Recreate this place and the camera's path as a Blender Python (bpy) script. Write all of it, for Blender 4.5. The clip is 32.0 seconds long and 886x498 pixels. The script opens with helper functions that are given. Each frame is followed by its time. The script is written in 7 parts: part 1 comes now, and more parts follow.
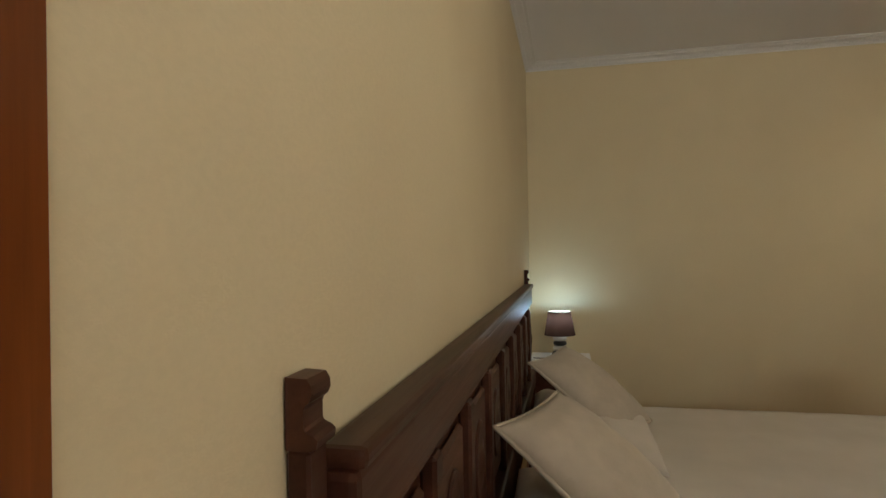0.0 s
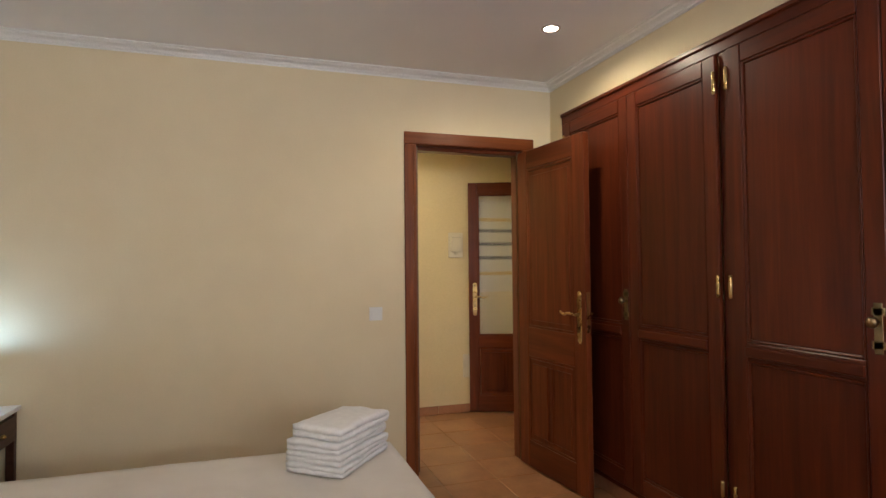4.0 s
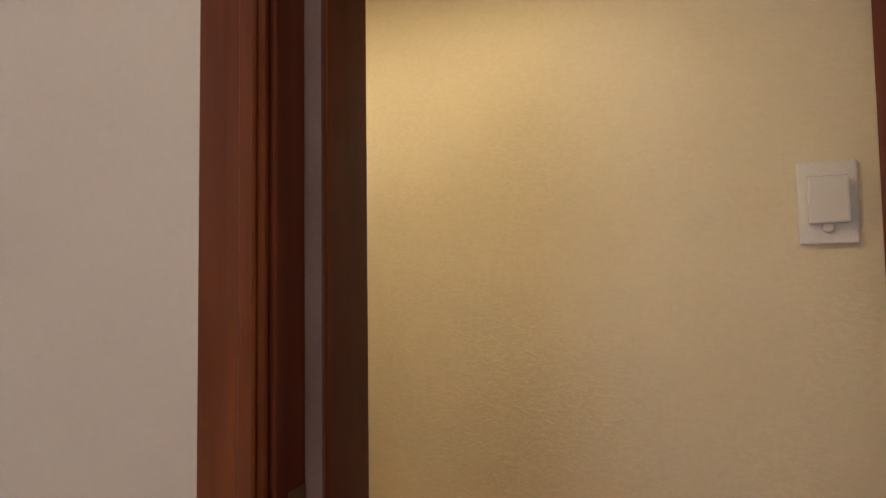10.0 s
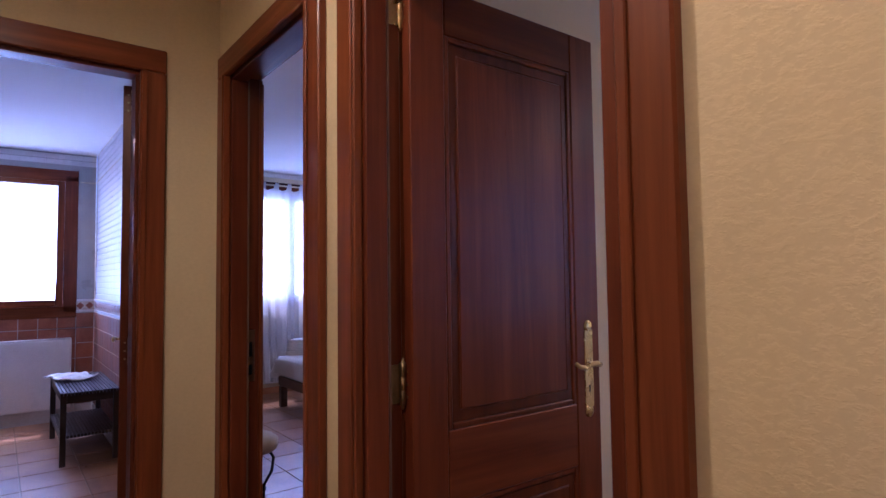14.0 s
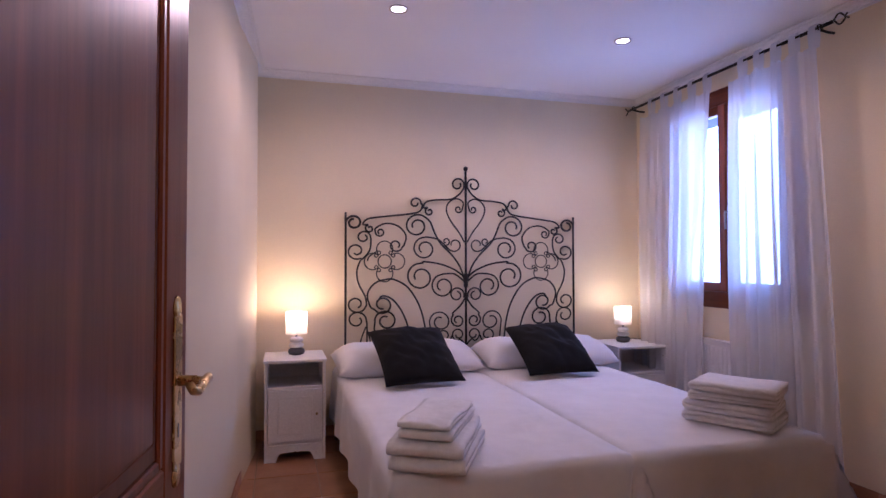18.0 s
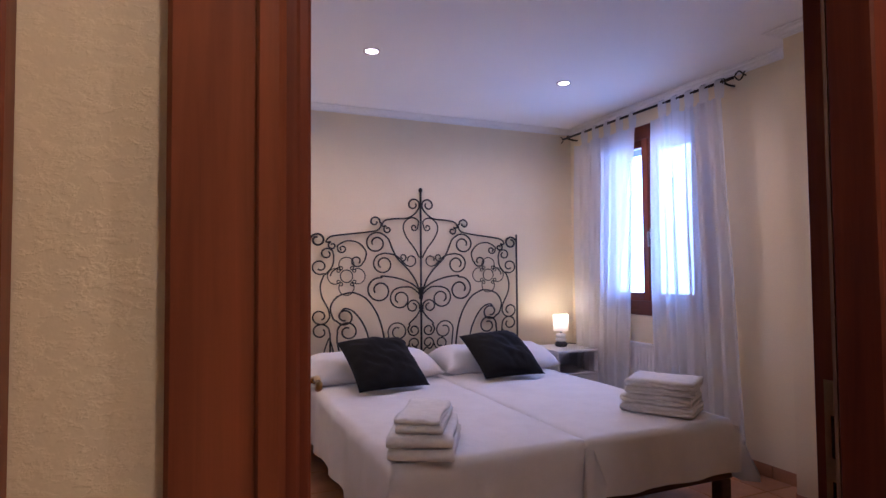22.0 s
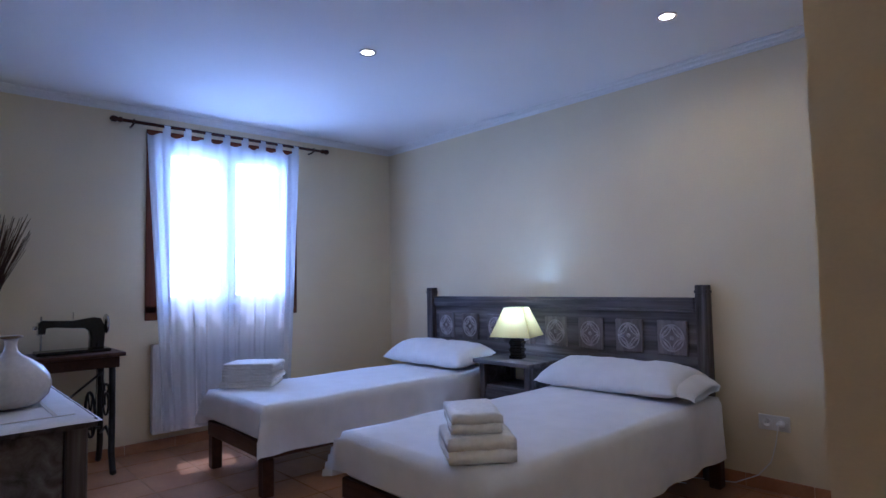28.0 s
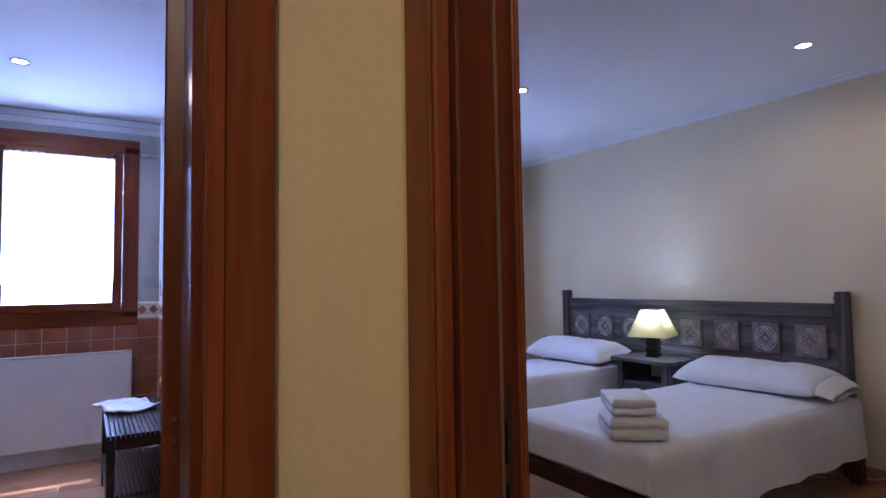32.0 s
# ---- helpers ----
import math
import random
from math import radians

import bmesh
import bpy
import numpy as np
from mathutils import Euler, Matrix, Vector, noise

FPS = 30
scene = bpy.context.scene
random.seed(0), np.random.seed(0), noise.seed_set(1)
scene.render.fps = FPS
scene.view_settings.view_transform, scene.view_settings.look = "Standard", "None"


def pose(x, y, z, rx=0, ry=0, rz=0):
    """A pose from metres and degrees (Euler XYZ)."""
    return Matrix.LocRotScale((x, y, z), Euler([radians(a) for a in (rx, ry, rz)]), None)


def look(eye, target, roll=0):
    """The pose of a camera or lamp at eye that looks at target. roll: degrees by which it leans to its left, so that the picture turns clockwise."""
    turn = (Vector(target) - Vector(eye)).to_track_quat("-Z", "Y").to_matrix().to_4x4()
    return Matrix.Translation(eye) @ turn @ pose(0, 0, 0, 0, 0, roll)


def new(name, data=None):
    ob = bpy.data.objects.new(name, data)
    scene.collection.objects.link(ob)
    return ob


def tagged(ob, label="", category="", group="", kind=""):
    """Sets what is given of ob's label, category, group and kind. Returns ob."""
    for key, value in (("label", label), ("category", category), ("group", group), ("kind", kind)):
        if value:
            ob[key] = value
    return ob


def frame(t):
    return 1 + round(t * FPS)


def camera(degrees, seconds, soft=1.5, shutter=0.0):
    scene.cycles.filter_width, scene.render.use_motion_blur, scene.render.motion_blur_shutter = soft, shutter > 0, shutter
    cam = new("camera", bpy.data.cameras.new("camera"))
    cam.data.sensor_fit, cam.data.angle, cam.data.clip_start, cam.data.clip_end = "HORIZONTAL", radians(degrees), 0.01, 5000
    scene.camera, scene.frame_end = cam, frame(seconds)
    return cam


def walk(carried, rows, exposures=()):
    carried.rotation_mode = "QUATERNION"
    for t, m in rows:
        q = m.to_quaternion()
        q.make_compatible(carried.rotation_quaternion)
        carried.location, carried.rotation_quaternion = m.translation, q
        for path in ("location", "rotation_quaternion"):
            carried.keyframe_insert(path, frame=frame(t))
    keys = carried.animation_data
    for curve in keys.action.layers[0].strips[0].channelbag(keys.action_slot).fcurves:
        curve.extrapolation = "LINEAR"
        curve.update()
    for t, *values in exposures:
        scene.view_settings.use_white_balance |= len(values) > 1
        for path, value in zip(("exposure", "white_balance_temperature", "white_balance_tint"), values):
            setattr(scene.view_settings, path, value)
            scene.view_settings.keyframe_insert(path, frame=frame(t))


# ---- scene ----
# the camera and its walk
cam = camera(75.16, 32.0)
PATH = [
    (0, (-2.121, -3.802, 1.252), (-2.540, -1.846, 1.267), -1.03),
    (0.5, (-2.060, -3.800, 1.256), (-2.298, -1.814, 1.275), -0.68),
    (1, (-2.001, -3.806, 1.260), (-2.055, -1.807, 1.283), -0.62),
    (1.5, (-1.931, -3.811, 1.266), (-1.835, -1.813, 1.295), -0.55),
    (2, (-1.811, -3.786, 1.271), (-1.547, -1.803, 1.306), -0.49),
    (2.5, (-1.622, -3.700, 1.275), (-1.185, -1.749, 1.322), -0.46),
    (3, (-1.393, -3.621, 1.276), (-0.833, -1.701, 1.329), -0.35),
    (3.5, (-1.133, -3.530, 1.275), (-0.523, -1.626, 1.337), -0.48),
    (4, (-0.896, -3.417, 1.266), (-0.269, -1.519, 1.327), -0.54),
    (4.5, (-0.665, -3.284, 1.264), (-0.038, -1.386, 1.324), -0.56),
    (6.5, (0.153, -2.518, 1.272), (0.349, -0.528, 1.327), -0.17),
    (7, (0.266, -2.248, 1.287), (0.296, -0.249, 1.338), -0.31),
    (7.5, (0.339, -1.948, 1.304), (0.251, 0.049, 1.357), -0.35),
    (8, (0.389, -1.618, 1.303), (0.207, 0.373, 1.360), -0.33),
    (8.5, (0.408, -1.307, 1.292), (0.125, 0.671, 1.356), -0.36),
    (9, (0.391, -1.010, 1.282), (0.015, 0.953, 1.363), -0.52),
    (9.5, (0.373, -0.699, 1.272), (-0.103, 1.242, 1.364), -0.71),
    (10, (0.396, -0.430, 1.268), (-0.331, 1.431, 1.370), -0.79),
    (10.5, (0.426, -0.258, 1.267), (-0.611, 1.449, 1.373), -0.82),
    (11, (0.443, -0.140, 1.265), (-0.800, 1.423, 1.368), -0.86),
    (11.5, (0.388, 0.080, 1.285), (-1.054, 1.466, 1.377), -0.50),
    (12, (0.297, 0.208, 1.286), (-1.223, 1.508, 1.370), -0.50),
    (12.5, (0.193, 0.345, 1.277), (-1.387, 1.571, 1.371), -0.60),
    (13, (0.073, 0.472, 1.260), (-1.542, 1.651, 1.360), -0.75),
    (13.5, (-0.062, 0.585, 1.266), (-1.695, 1.740, 1.368), -0.70),
    (15.5, (-0.749, 0.747, 1.189), (-1.678, 2.515, 1.280), -0.71),
    (16, (-0.875, 0.790, 1.184), (-1.496, 2.689, 1.262), -0.48),
    (16.5, (-0.960, 0.837, 1.177), (-1.259, 2.813, 1.245), -0.27),
    (17, (-1.032, 0.946, 1.168), (-1.054, 2.945, 1.226), -0.21),
    (17.5, (-1.080, 1.053, 1.165), (-0.888, 3.044, 1.214), -0.15),
    (18, (-1.103, 1.131, 1.174), (-0.750, 3.099, 1.224), -0.10),
    (18.5, (-1.120, 1.181, 1.195), (-0.651, 3.124, 1.248), -0.13),
    (19, (-1.124, 1.216, 1.221), (-0.587, 3.141, 1.276), -0.19),
    (19.5, (-1.127, 1.231, 1.242), (-0.551, 3.145, 1.304), -0.30),
    (20, (-1.133, 1.212, 1.245), (-0.540, 3.121, 1.310), -0.36),
    (20.5, (-1.186, 1.137, 1.233), (-0.587, 3.044, 1.299), -0.34),
    (21, (-1.265, 1.038, 1.224), (-0.658, 2.942, 1.296), -0.33),
    (21.5, (-1.341, 0.935, 1.221), (-0.729, 2.838, 1.300), -0.30),
    (22, (-1.409, 0.842, 1.221), (-0.804, 2.747, 1.298), -0.45),
    (22.5, (-1.460, 0.748, 1.218), (-0.952, 2.681, 1.300), -0.58),
    (23, (-1.512, 0.692, 1.211), (-1.178, 2.662, 1.301), -0.71),
    (23.5, (-1.573, 0.671, 1.201), (-1.464, 2.666, 1.307), -0.92),
    (24, (-1.630, 0.689, 1.199), (-1.776, 2.681, 1.309), -0.95),
    (24.5, (-1.703, 0.809, 1.202), (-2.080, 2.771, 1.308), -0.91),
    (25, (-1.787, 0.905, 1.198), (-2.372, 2.814, 1.308), -1.13),
    (25.5, (-1.851, 1.005, 1.186), (-2.645, 2.837, 1.295), -1.24),
    (26, (-1.903, 1.110, 1.170), (-2.911, 2.834, 1.276), -1.23),
    (26.5, (-1.944, 1.223, 1.164), (-3.137, 2.825, 1.272), -1.24),
    (28.5, (-2.025, 1.498, 1.161), (-3.534, 2.805, 1.281), -1.06),
    (29, (-2.016, 1.499, 1.186), (-3.553, 2.773, 1.307), -1.04),
    (29.5, (-1.984, 1.458, 1.207), (-3.537, 2.712, 1.327), -1.03),
    (30, (-1.928, 1.371, 1.220), (-3.491, 2.613, 1.340), -0.98),
    (30.5, (-1.887, 1.235, 1.224), (-3.453, 2.473, 1.341), -0.93),
    (31, (-1.838, 1.104, 1.226), (-3.415, 2.330, 1.345), -0.91),
    (31.5, (-1.801, 1.002, 1.226), (-3.412, 2.181, 1.346), -0.90),
    (32, (-1.741, 0.926, 1.220), (-3.441, 1.973, 1.333), -0.89),
]
walk(cam, [(t, look(eye, target, roll)) for t, eye, target, roll in PATH], [
    (0, -0.24, 6250, 8), (1.5, 0.2, 6000, 10), (3, 0.65, 5600, 14), (4, 0.68, 5450, 16), (7, 0.75, 5250, 18), (9, 0.58, 4950, 27), (10, 0.4, 5000, 30), (11, 0.5, 4900, 28), (12, 0.56, 4850, 33), (13, 0.26, 4750, 41),
    (15.5, 0.35, 5000, 66), (17, 0.5, 4850, 66), (19, -0.08, 4820, 68), (20, -0.16, 4820, 66), (22, 0.24, 4720, 57), (24, 0.53, 4600, 42), (25, 1.28, 4520, 33), (26, 1.28, 4520, 31),
    (28, 0.4, 4500, 30), (29, 0.25, 4600, 31), (30, 0.1, 4530, 28), (31, 0.33, 4700, 36), (32, 0.5, 4750, 37)])

# world and daylight
world = bpy.data.worlds.new("world")
scene.world = world
world.use_nodes = True
wn = world.node_tree.nodes
sky = wn.new("ShaderNodeTexSky")
sky.sky_type = "NISHITA"
sky.sun_disc = False
sky.sun_elevation = radians(67)
sky.sun_rotation = radians(-100)
wn["Background"].inputs[1].default_value = 0.12
world.node_tree.links.new(sky.outputs[0], wn["Background"].inputs[0])
sun_data = bpy.data.lights.new("sun", "SUN")
sun_data.energy, sun_data.angle, sun_data.color = 5.0, radians(0.5), (1.0, 0.95, 0.87)
sun = new("sun", sun_data)
sun.matrix_world = look((0, 0, 0), (math.cos(radians(67)) * 0.98, math.cos(radians(67)) * -0.2, -math.sin(radians(67))))

# where the lamps hang
# (-0.95, -2.6) is unseen, added to light the wardrobe room.
# (-3.0, 1.95) is unseen, added to brighten the coat stand wall.
# The two at y 0.5 are unseen, placed from the light on the corridor walls.
SPOTS = [(0.54, -0.85), (-0.95, -2.6), (-0.813, 4.022), (0.515, 4.214), (-4.632, 3.329), (-3.311, 4.21), (-5.6, 0.585), (-0.1, 0.5), (-1.15, 0.5), (-3.0, 1.95)]
SPOT_W = [13, 8, 20, 20, 11, 5.5, 14, 19, 25, 5.5]
CEIL = 2.47
LAMP_A, LAMP_B, LAMP_C = 2.0, 6.0, 4.0


def lamp(name, kind, m, watts, color, size=0.05, cone=150):
    d = bpy.data.lights.new(name, kind)
    d.energy, d.color = watts, color
    if kind == "SPOT":
        d.spot_size, d.spot_blend, d.shadow_soft_size = radians(cone), 0.55, size
    elif kind == "POINT":
        d.shadow_soft_size = size
    o = new(name, d)
    o.matrix_world = m
    return o


# The added spot by the coat stand is wide, which keeps its shadows soft.
for (sx, sy), sw in zip(SPOTS, SPOT_W):
    lamp("spot_light", "SPOT", look((sx, sy, CEIL - 0.03), (sx, sy + 0.001, 0)), sw, (1.0, 0.78, 0.35) if sy == 0.5 else (1.0, 0.76, 0.41) if sy > 4.0 else (1.0, 0.80, 0.47), 0.035 if sx != -3.0 else 0.18, 172)


def window_light(m, w, h, watts, color=(0.56, 0.76, 1.0)):
    """The sky's light, standing in the window's opening."""
    d = bpy.data.lights.new("window_light", "AREA")
    d.shape, d.size, d.size_y, d.energy, d.color = "RECTANGLE", w, h, watts, color
    new("window_light", d).matrix_world = m


window_light(look((-6.70, 3.31, 1.63), (-5.0, 3.31, 1.42)), 1.0, 1.2, 37)
window_light(look((1.57, 4.57, 1.60), (0.15, 4.44, 1.90)), 0.95, 1.2, 17, (0.44, 0.78, 1.0))
window_light(look((-6.72, 0.75, 1.62), (-5.0, 0.75, 1.62)), 0.8, 1.15, 60)
# Added daylight at the unseen rear window, warm and tilted up to brighten the ceiling.
window_light(look((-0.1, -5.5, 1.55), (-0.1, -4.0, 4.60)), 1.8, 1.2, 74, (1.0, 0.93, 0.82))


# ---- materials ----
def nodes_of(name):
    m = bpy.data.materials.new(name)
    m.use_nodes = True
    t = m.node_tree
    return m, t, t.nodes["Principled BSDF"]


def link(t, a, b):
    t.links.new(a, b)


def coords(t, scale, world_space=False):
    if world_space:
        src = t.nodes.new("ShaderNodeNewGeometry").outputs["Position"]
    else:
        src = t.nodes.new("ShaderNodeTexCoord").outputs["Object"]
    mp = t.nodes.new("ShaderNodeMapping")
    mp.inputs["Scale"].default_value = scale
    link(t, src, mp.inputs["Vector"])
    return mp.outputs[0]


def noise_tex(t, vec, scale, detail=4, rough=0.55):
    n = t.nodes.new("ShaderNodeTexNoise")
    n.inputs["Scale"].default_value, n.inputs["Detail"].default_value = scale, detail
    n.inputs["Roughness"].default_value = rough
    link(t, vec, n.inputs["Vector"])
    return n.outputs["Fac"]


def ramp(t, fac, stops):
    r = t.nodes.new("ShaderNodeValToRGB")
    e = r.color_ramp.elements
    while len(e) < len(stops):
        e.new(0.5)
    for el, (p, c) in zip(e, stops):
        el.position, el.color = p, (*c, 1)
    link(t, fac, r.inputs["Fac"])
    return r.outputs["Color"]


def mix(t, a, b, fac, mode="MULTIPLY"):
    n = t.nodes.new("ShaderNodeMix")
    n.data_type, n.blend_type = "RGBA", mode
    for k, v in ((6, a), (7, b)):
        if isinstance(v, tuple):
            n.inputs[k].default_value = (*v, 1)
        else:
            link(t, v, n.inputs[k])
    if isinstance(fac, float):
        n.inputs[0].default_value = fac
    else:
        link(t, fac, n.inputs[0])
    return n.outputs[2]


def bump(t, bsdf, height, strength, dist=0.002):
    b = t.nodes.new("ShaderNodeBump")
    b.inputs["Strength"].default_value, b.inputs["Distance"].default_value = strength, dist
    link(t, height, b.inputs["Height"])
    link(t, b.outputs[0], bsdf.inputs["Normal"])


def gray(v):
    return (v, v, v)


def pbr(name, c1, c2, scale=6.0, rough=0.6, metal=0.0, grain=60.0, relief=0.2, stretch=(1, 1, 1), dist=0.002, vary=0.0, world_space=False, rough_vary=0.1):
    """Two colours mixed at two scales, with fine relief; vary: how far each piece differs."""
    m, t, b = nodes_of(name)
    v = coords(t, stretch, world_space)
    big, fine = noise_tex(t, v, scale), noise_tex(t, v, grain, 6)
    col = ramp(t, big, [(0.3, c1), (0.7, c2)])
    col = mix(t, col, ramp(t, fine, [(0.3, gray(0.86)), (0.7, gray(1.0))]), 1.0)
    if vary:
        info = t.nodes.new("ShaderNodeObjectInfo")
        col = mix(t, col, ramp(t, info.outputs["Random"], [(0.0, gray(1 - vary)), (1.0, gray(1.0))]), 1.0)
    link(t, col, b.inputs["Base Color"])
    r = t.nodes.new("ShaderNodeMapRange")
    r.inputs[3].default_value, r.inputs[4].default_value = rough - rough_vary, rough + rough_vary
    link(t, big, r.inputs[0])
    link(t, r.outputs[0], b.inputs["Roughness"])
    b.inputs["Metallic"].default_value = metal
    if relief:
        bump(t, b, fine, relief, dist)
    return m


def wood(name, dark, light, along=2, rough=0.35, relief=0.15, vary=0.25, scale=1.0):
    """Long grain along one local axis."""
    m, t, b = nodes_of(name)
    s = [14 * scale] * 3
    s[along] = 0.9 * scale
    v = coords(t, s)
    big = noise_tex(t, v, 1.2, 3)
    s2 = [75 * scale] * 3
    s2[along] = 3 * scale
    fine = noise_tex(t, coords(t, s2), 1.0, 6, 0.72)
    fine.node.inputs["Distortion"].default_value = 0.5
    big.node.inputs["Distortion"].default_value = 0.9
    col = ramp(t, big, [(0.25, dark), (0.55, tuple((a + c) / 2 for a, c in zip(dark, light))), (0.8, light)])
    col = mix(t, col, ramp(t, fine, [(0.3, gray(0.74)), (0.65, gray(1.0))]), 1.0)
    info = t.nodes.new("ShaderNodeObjectInfo")
    col = mix(t, col, ramp(t, info.outputs["Random"], [(0.0, gray(1 - vary)), (1.0, gray(1.0))]), 1.0)
    link(t, col, b.inputs["Base Color"])
    r = t.nodes.new("ShaderNodeMapRange")
    r.inputs[3].default_value, r.inputs[4].default_value = rough + 0.12, rough - 0.06
    link(t, fine, r.inputs[0])
    link(t, r.outputs[0], b.inputs["Roughness"])
    b.inputs["Specular IOR Level"].default_value = 0.25
    bump(t, b, fine, relief, 0.001)
    return m


def plaster(name, c1, c2, strength, fine=1.0, tone=0.93):
    """Trowelled wall plaster: short horizontal ridges and fine grit."""
    m, t, b = nodes_of(name)
    v = coords(t, (52 * fine, 52 * fine, 80 * fine), True)
    ridges = noise_tex(t, v, 1.0, 6, 0.68)
    blot = noise_tex(t, coords(t, (1.4, 1.4, 1.4), True), 1.0, 3)
    grit = noise_tex(t, coords(t, (260, 260, 260), True), 1.0, 2)
    col = ramp(t, blot, [(0.3, c1), (0.7, c2)])
    col = mix(t, col, ramp(t, ridges, [(0.35, gray(tone)), (0.6, gray(1.0))]), 1.0)
    link(t, col, b.inputs["Base Color"])
    b.inputs["Roughness"].default_value = 0.75
    fleck = t.nodes.new("ShaderNodeMapRange")
    fleck.interpolation_type = "SMOOTHSTEP"
    fleck.inputs[1].default_value, fleck.inputs[2].default_value = 0.47, 0.60
    link(t, ridges, fleck.inputs[0])
    h = t.nodes.new("ShaderNodeMath")
    h.operation = "MULTIPLY_ADD"
    link(t, grit, h.inputs[0])
    h.inputs[1].default_value = 0.35
    link(t, fleck.outputs[0], h.inputs[2])
    bump(t, b, h.outputs[0], strength, 0.002)
    return m


def cloth(name, c1, c2, weave=900.0, relief=0.25, rough=0.9, fold=7.0, sheen=0.12):
    m, t, b = nodes_of(name)
    v = coords(t, (1, 1, 1))
    soft = noise_tex(t, v, fold, 4)
    thread = noise_tex(t, v, weave, 2)
    link(t, ramp(t, soft, [(0.3, c1), (0.7, c2)]), b.inputs["Base Color"])
    b.inputs["Roughness"].default_value = rough
    b.inputs["Sheen Weight"].default_value = sheen
    h = t.nodes.new("ShaderNodeMath")
    h.operation = "MULTIPLY_ADD"
    link(t, thread, h.inputs[0])
    h.inputs[1].default_value = 0.15
    link(t, soft, h.inputs[2])
    bump(t, b, h.outputs[0], relief, 0.006)
    return m


def sheer(name, color, clear):
    """Thin cloth that lets light through."""
    m = bpy.data.materials.new(name)
    m.use_nodes = True
    t = m.node_tree
    t.nodes.clear()
    out, mx, mx2 = t.nodes.new("ShaderNodeOutputMaterial"), t.nodes.new("ShaderNodeMixShader"), t.nodes.new("ShaderNodeMixShader")
    tr, df, cl = t.nodes.new("ShaderNodeBsdfTranslucent"), t.nodes.new("ShaderNodeBsdfDiffuse"), t.nodes.new("ShaderNodeBsdfTransparent")
    tr.inputs[0].default_value, df.inputs[0].default_value = (*color, 1), (*color, 1)
    mx.inputs[0].default_value = 0.45
    link(t, tr.outputs[0], mx.inputs[1])
    link(t, df.outputs[0], mx.inputs[2])
    weave = noise_tex(t, coords(t, (500, 500, 500)), 1.0, 1)
    rng = t.nodes.new("ShaderNodeMapRange")
    rng.inputs[3].default_value, rng.inputs[4].default_value = clear * 0.7, clear * 1.3
    link(t, weave, rng.inputs[0])
    link(t, rng.outputs[0], mx2.inputs[0])
    link(t, mx.outputs[0], mx2.inputs[1])
    link(t, cl.outputs[0], mx2.inputs[2])
    link(t, mx2.outputs[0], out.inputs[0])
    return m


def glow(name, color, power):
    m, t, b = nodes_of(name)
    b.inputs["Base Color"].default_value = (*color, 1)
    b.inputs["Emission Color"].default_value = (*color, 1)
    b.inputs["Emission Strength"].default_value = power
    return m


def glass(name, rough=0.0, tint=(1, 1, 1), relief=0.0, solid=1.0):
    m, t, b = nodes_of(name)
    b.inputs["Base Color"].default_value = (*tint, 1)
    b.inputs["Transmission Weight"].default_value = solid
    b.inputs["Roughness"].default_value = rough
    b.inputs["IOR"].default_value = 1.2
    if relief:
        bump(t, b, noise_tex(t, coords(t, (70, 70, 70)), 1.0, 2), relief, 0.004)
    return m


M_WALL = plaster("cream_plaster", (0.66, 0.55, 0.315), (0.71, 0.60, 0.355), 0.28, 1.2, 0.945)
M_WALL2 = plaster("smooth_cream_plaster", (0.69, 0.585, 0.375), (0.74, 0.64, 0.42), 0.16, 1.9, 0.965)
M_CEIL = pbr("white_ceiling_paint", (0.86, 0.85, 0.835), (0.89, 0.88, 0.865), 2.0, 0.8, grain=200, relief=0.06, world_space=True)
M_CORN = pbr("white_cornice_plaster", (0.78, 0.77, 0.74), (0.82, 0.81, 0.78), 3.0, 0.6, grain=120, relief=0.05, world_space=True)
M_DOOR = wood("mahogany_door_wood", (0.11, 0.023, 0.0065), (0.245, 0.062, 0.0155), 2, 0.28, 0.12, 0.3)
M_DOORX = wood("mahogany_cross_grain", (0.11, 0.023, 0.0065), (0.245, 0.062, 0.0155), 0, 0.28, 0.12, 0.3)
M_WARD = wood("dark_mahogany_wardrobe_wood", (0.078, 0.0135, 0.004), (0.16, 0.032, 0.0085), 2, 0.28, 0.12, 0.25)
M_WARDX = wood("dark_mahogany_cross_grain", (0.078, 0.0135, 0.004), (0.16, 0.032, 0.0085), 0, 0.28, 0.12, 0.25)
M_ARCH = wood("mahogany_trim", (0.15, 0.037, 0.0085), (0.34, 0.1, 0.021), 2, 0.28, 0.12, 0.2)
M_ARCHX = wood("mahogany_trim_cross", (0.15, 0.037, 0.0085), (0.34, 0.1, 0.021), 0, 0.28, 0.12, 0.2)
M_BRASS = pbr("brass", (0.62, 0.44, 0.16), (0.72, 0.52, 0.22), 20, 0.28, 1.0, 200, 0.05)
M_BRONZE = pbr("old_bronze", (0.26, 0.19, 0.09), (0.36, 0.26, 0.13), 20, 0.35, 1.0, 200, 0.1)
M_STEEL = pbr("dull_steel", (0.36, 0.34, 0.30), (0.46, 0.43, 0.38), 20, 0.4, 1.0, 200, 0.05)
M_TILE = pbr("terracotta_floor_tile", (0.34, 0.145, 0.06), (0.50, 0.26, 0.12), 5.0, 0.32, 0, 45, 0.12, vary=0.22, world_space=True)
M_GROUT = pbr("pale_grout", (0.34, 0.25, 0.17), (0.42, 0.32, 0.23), 8, 0.9, 0, 150, 0.4, world_space=True)
M_SKIRT = pbr("terracotta_skirting", (0.36, 0.16, 0.075), (0.47, 0.23, 0.11), 5.0, 0.35, 0, 50, 0.1, vary=0.2, world_space=True)
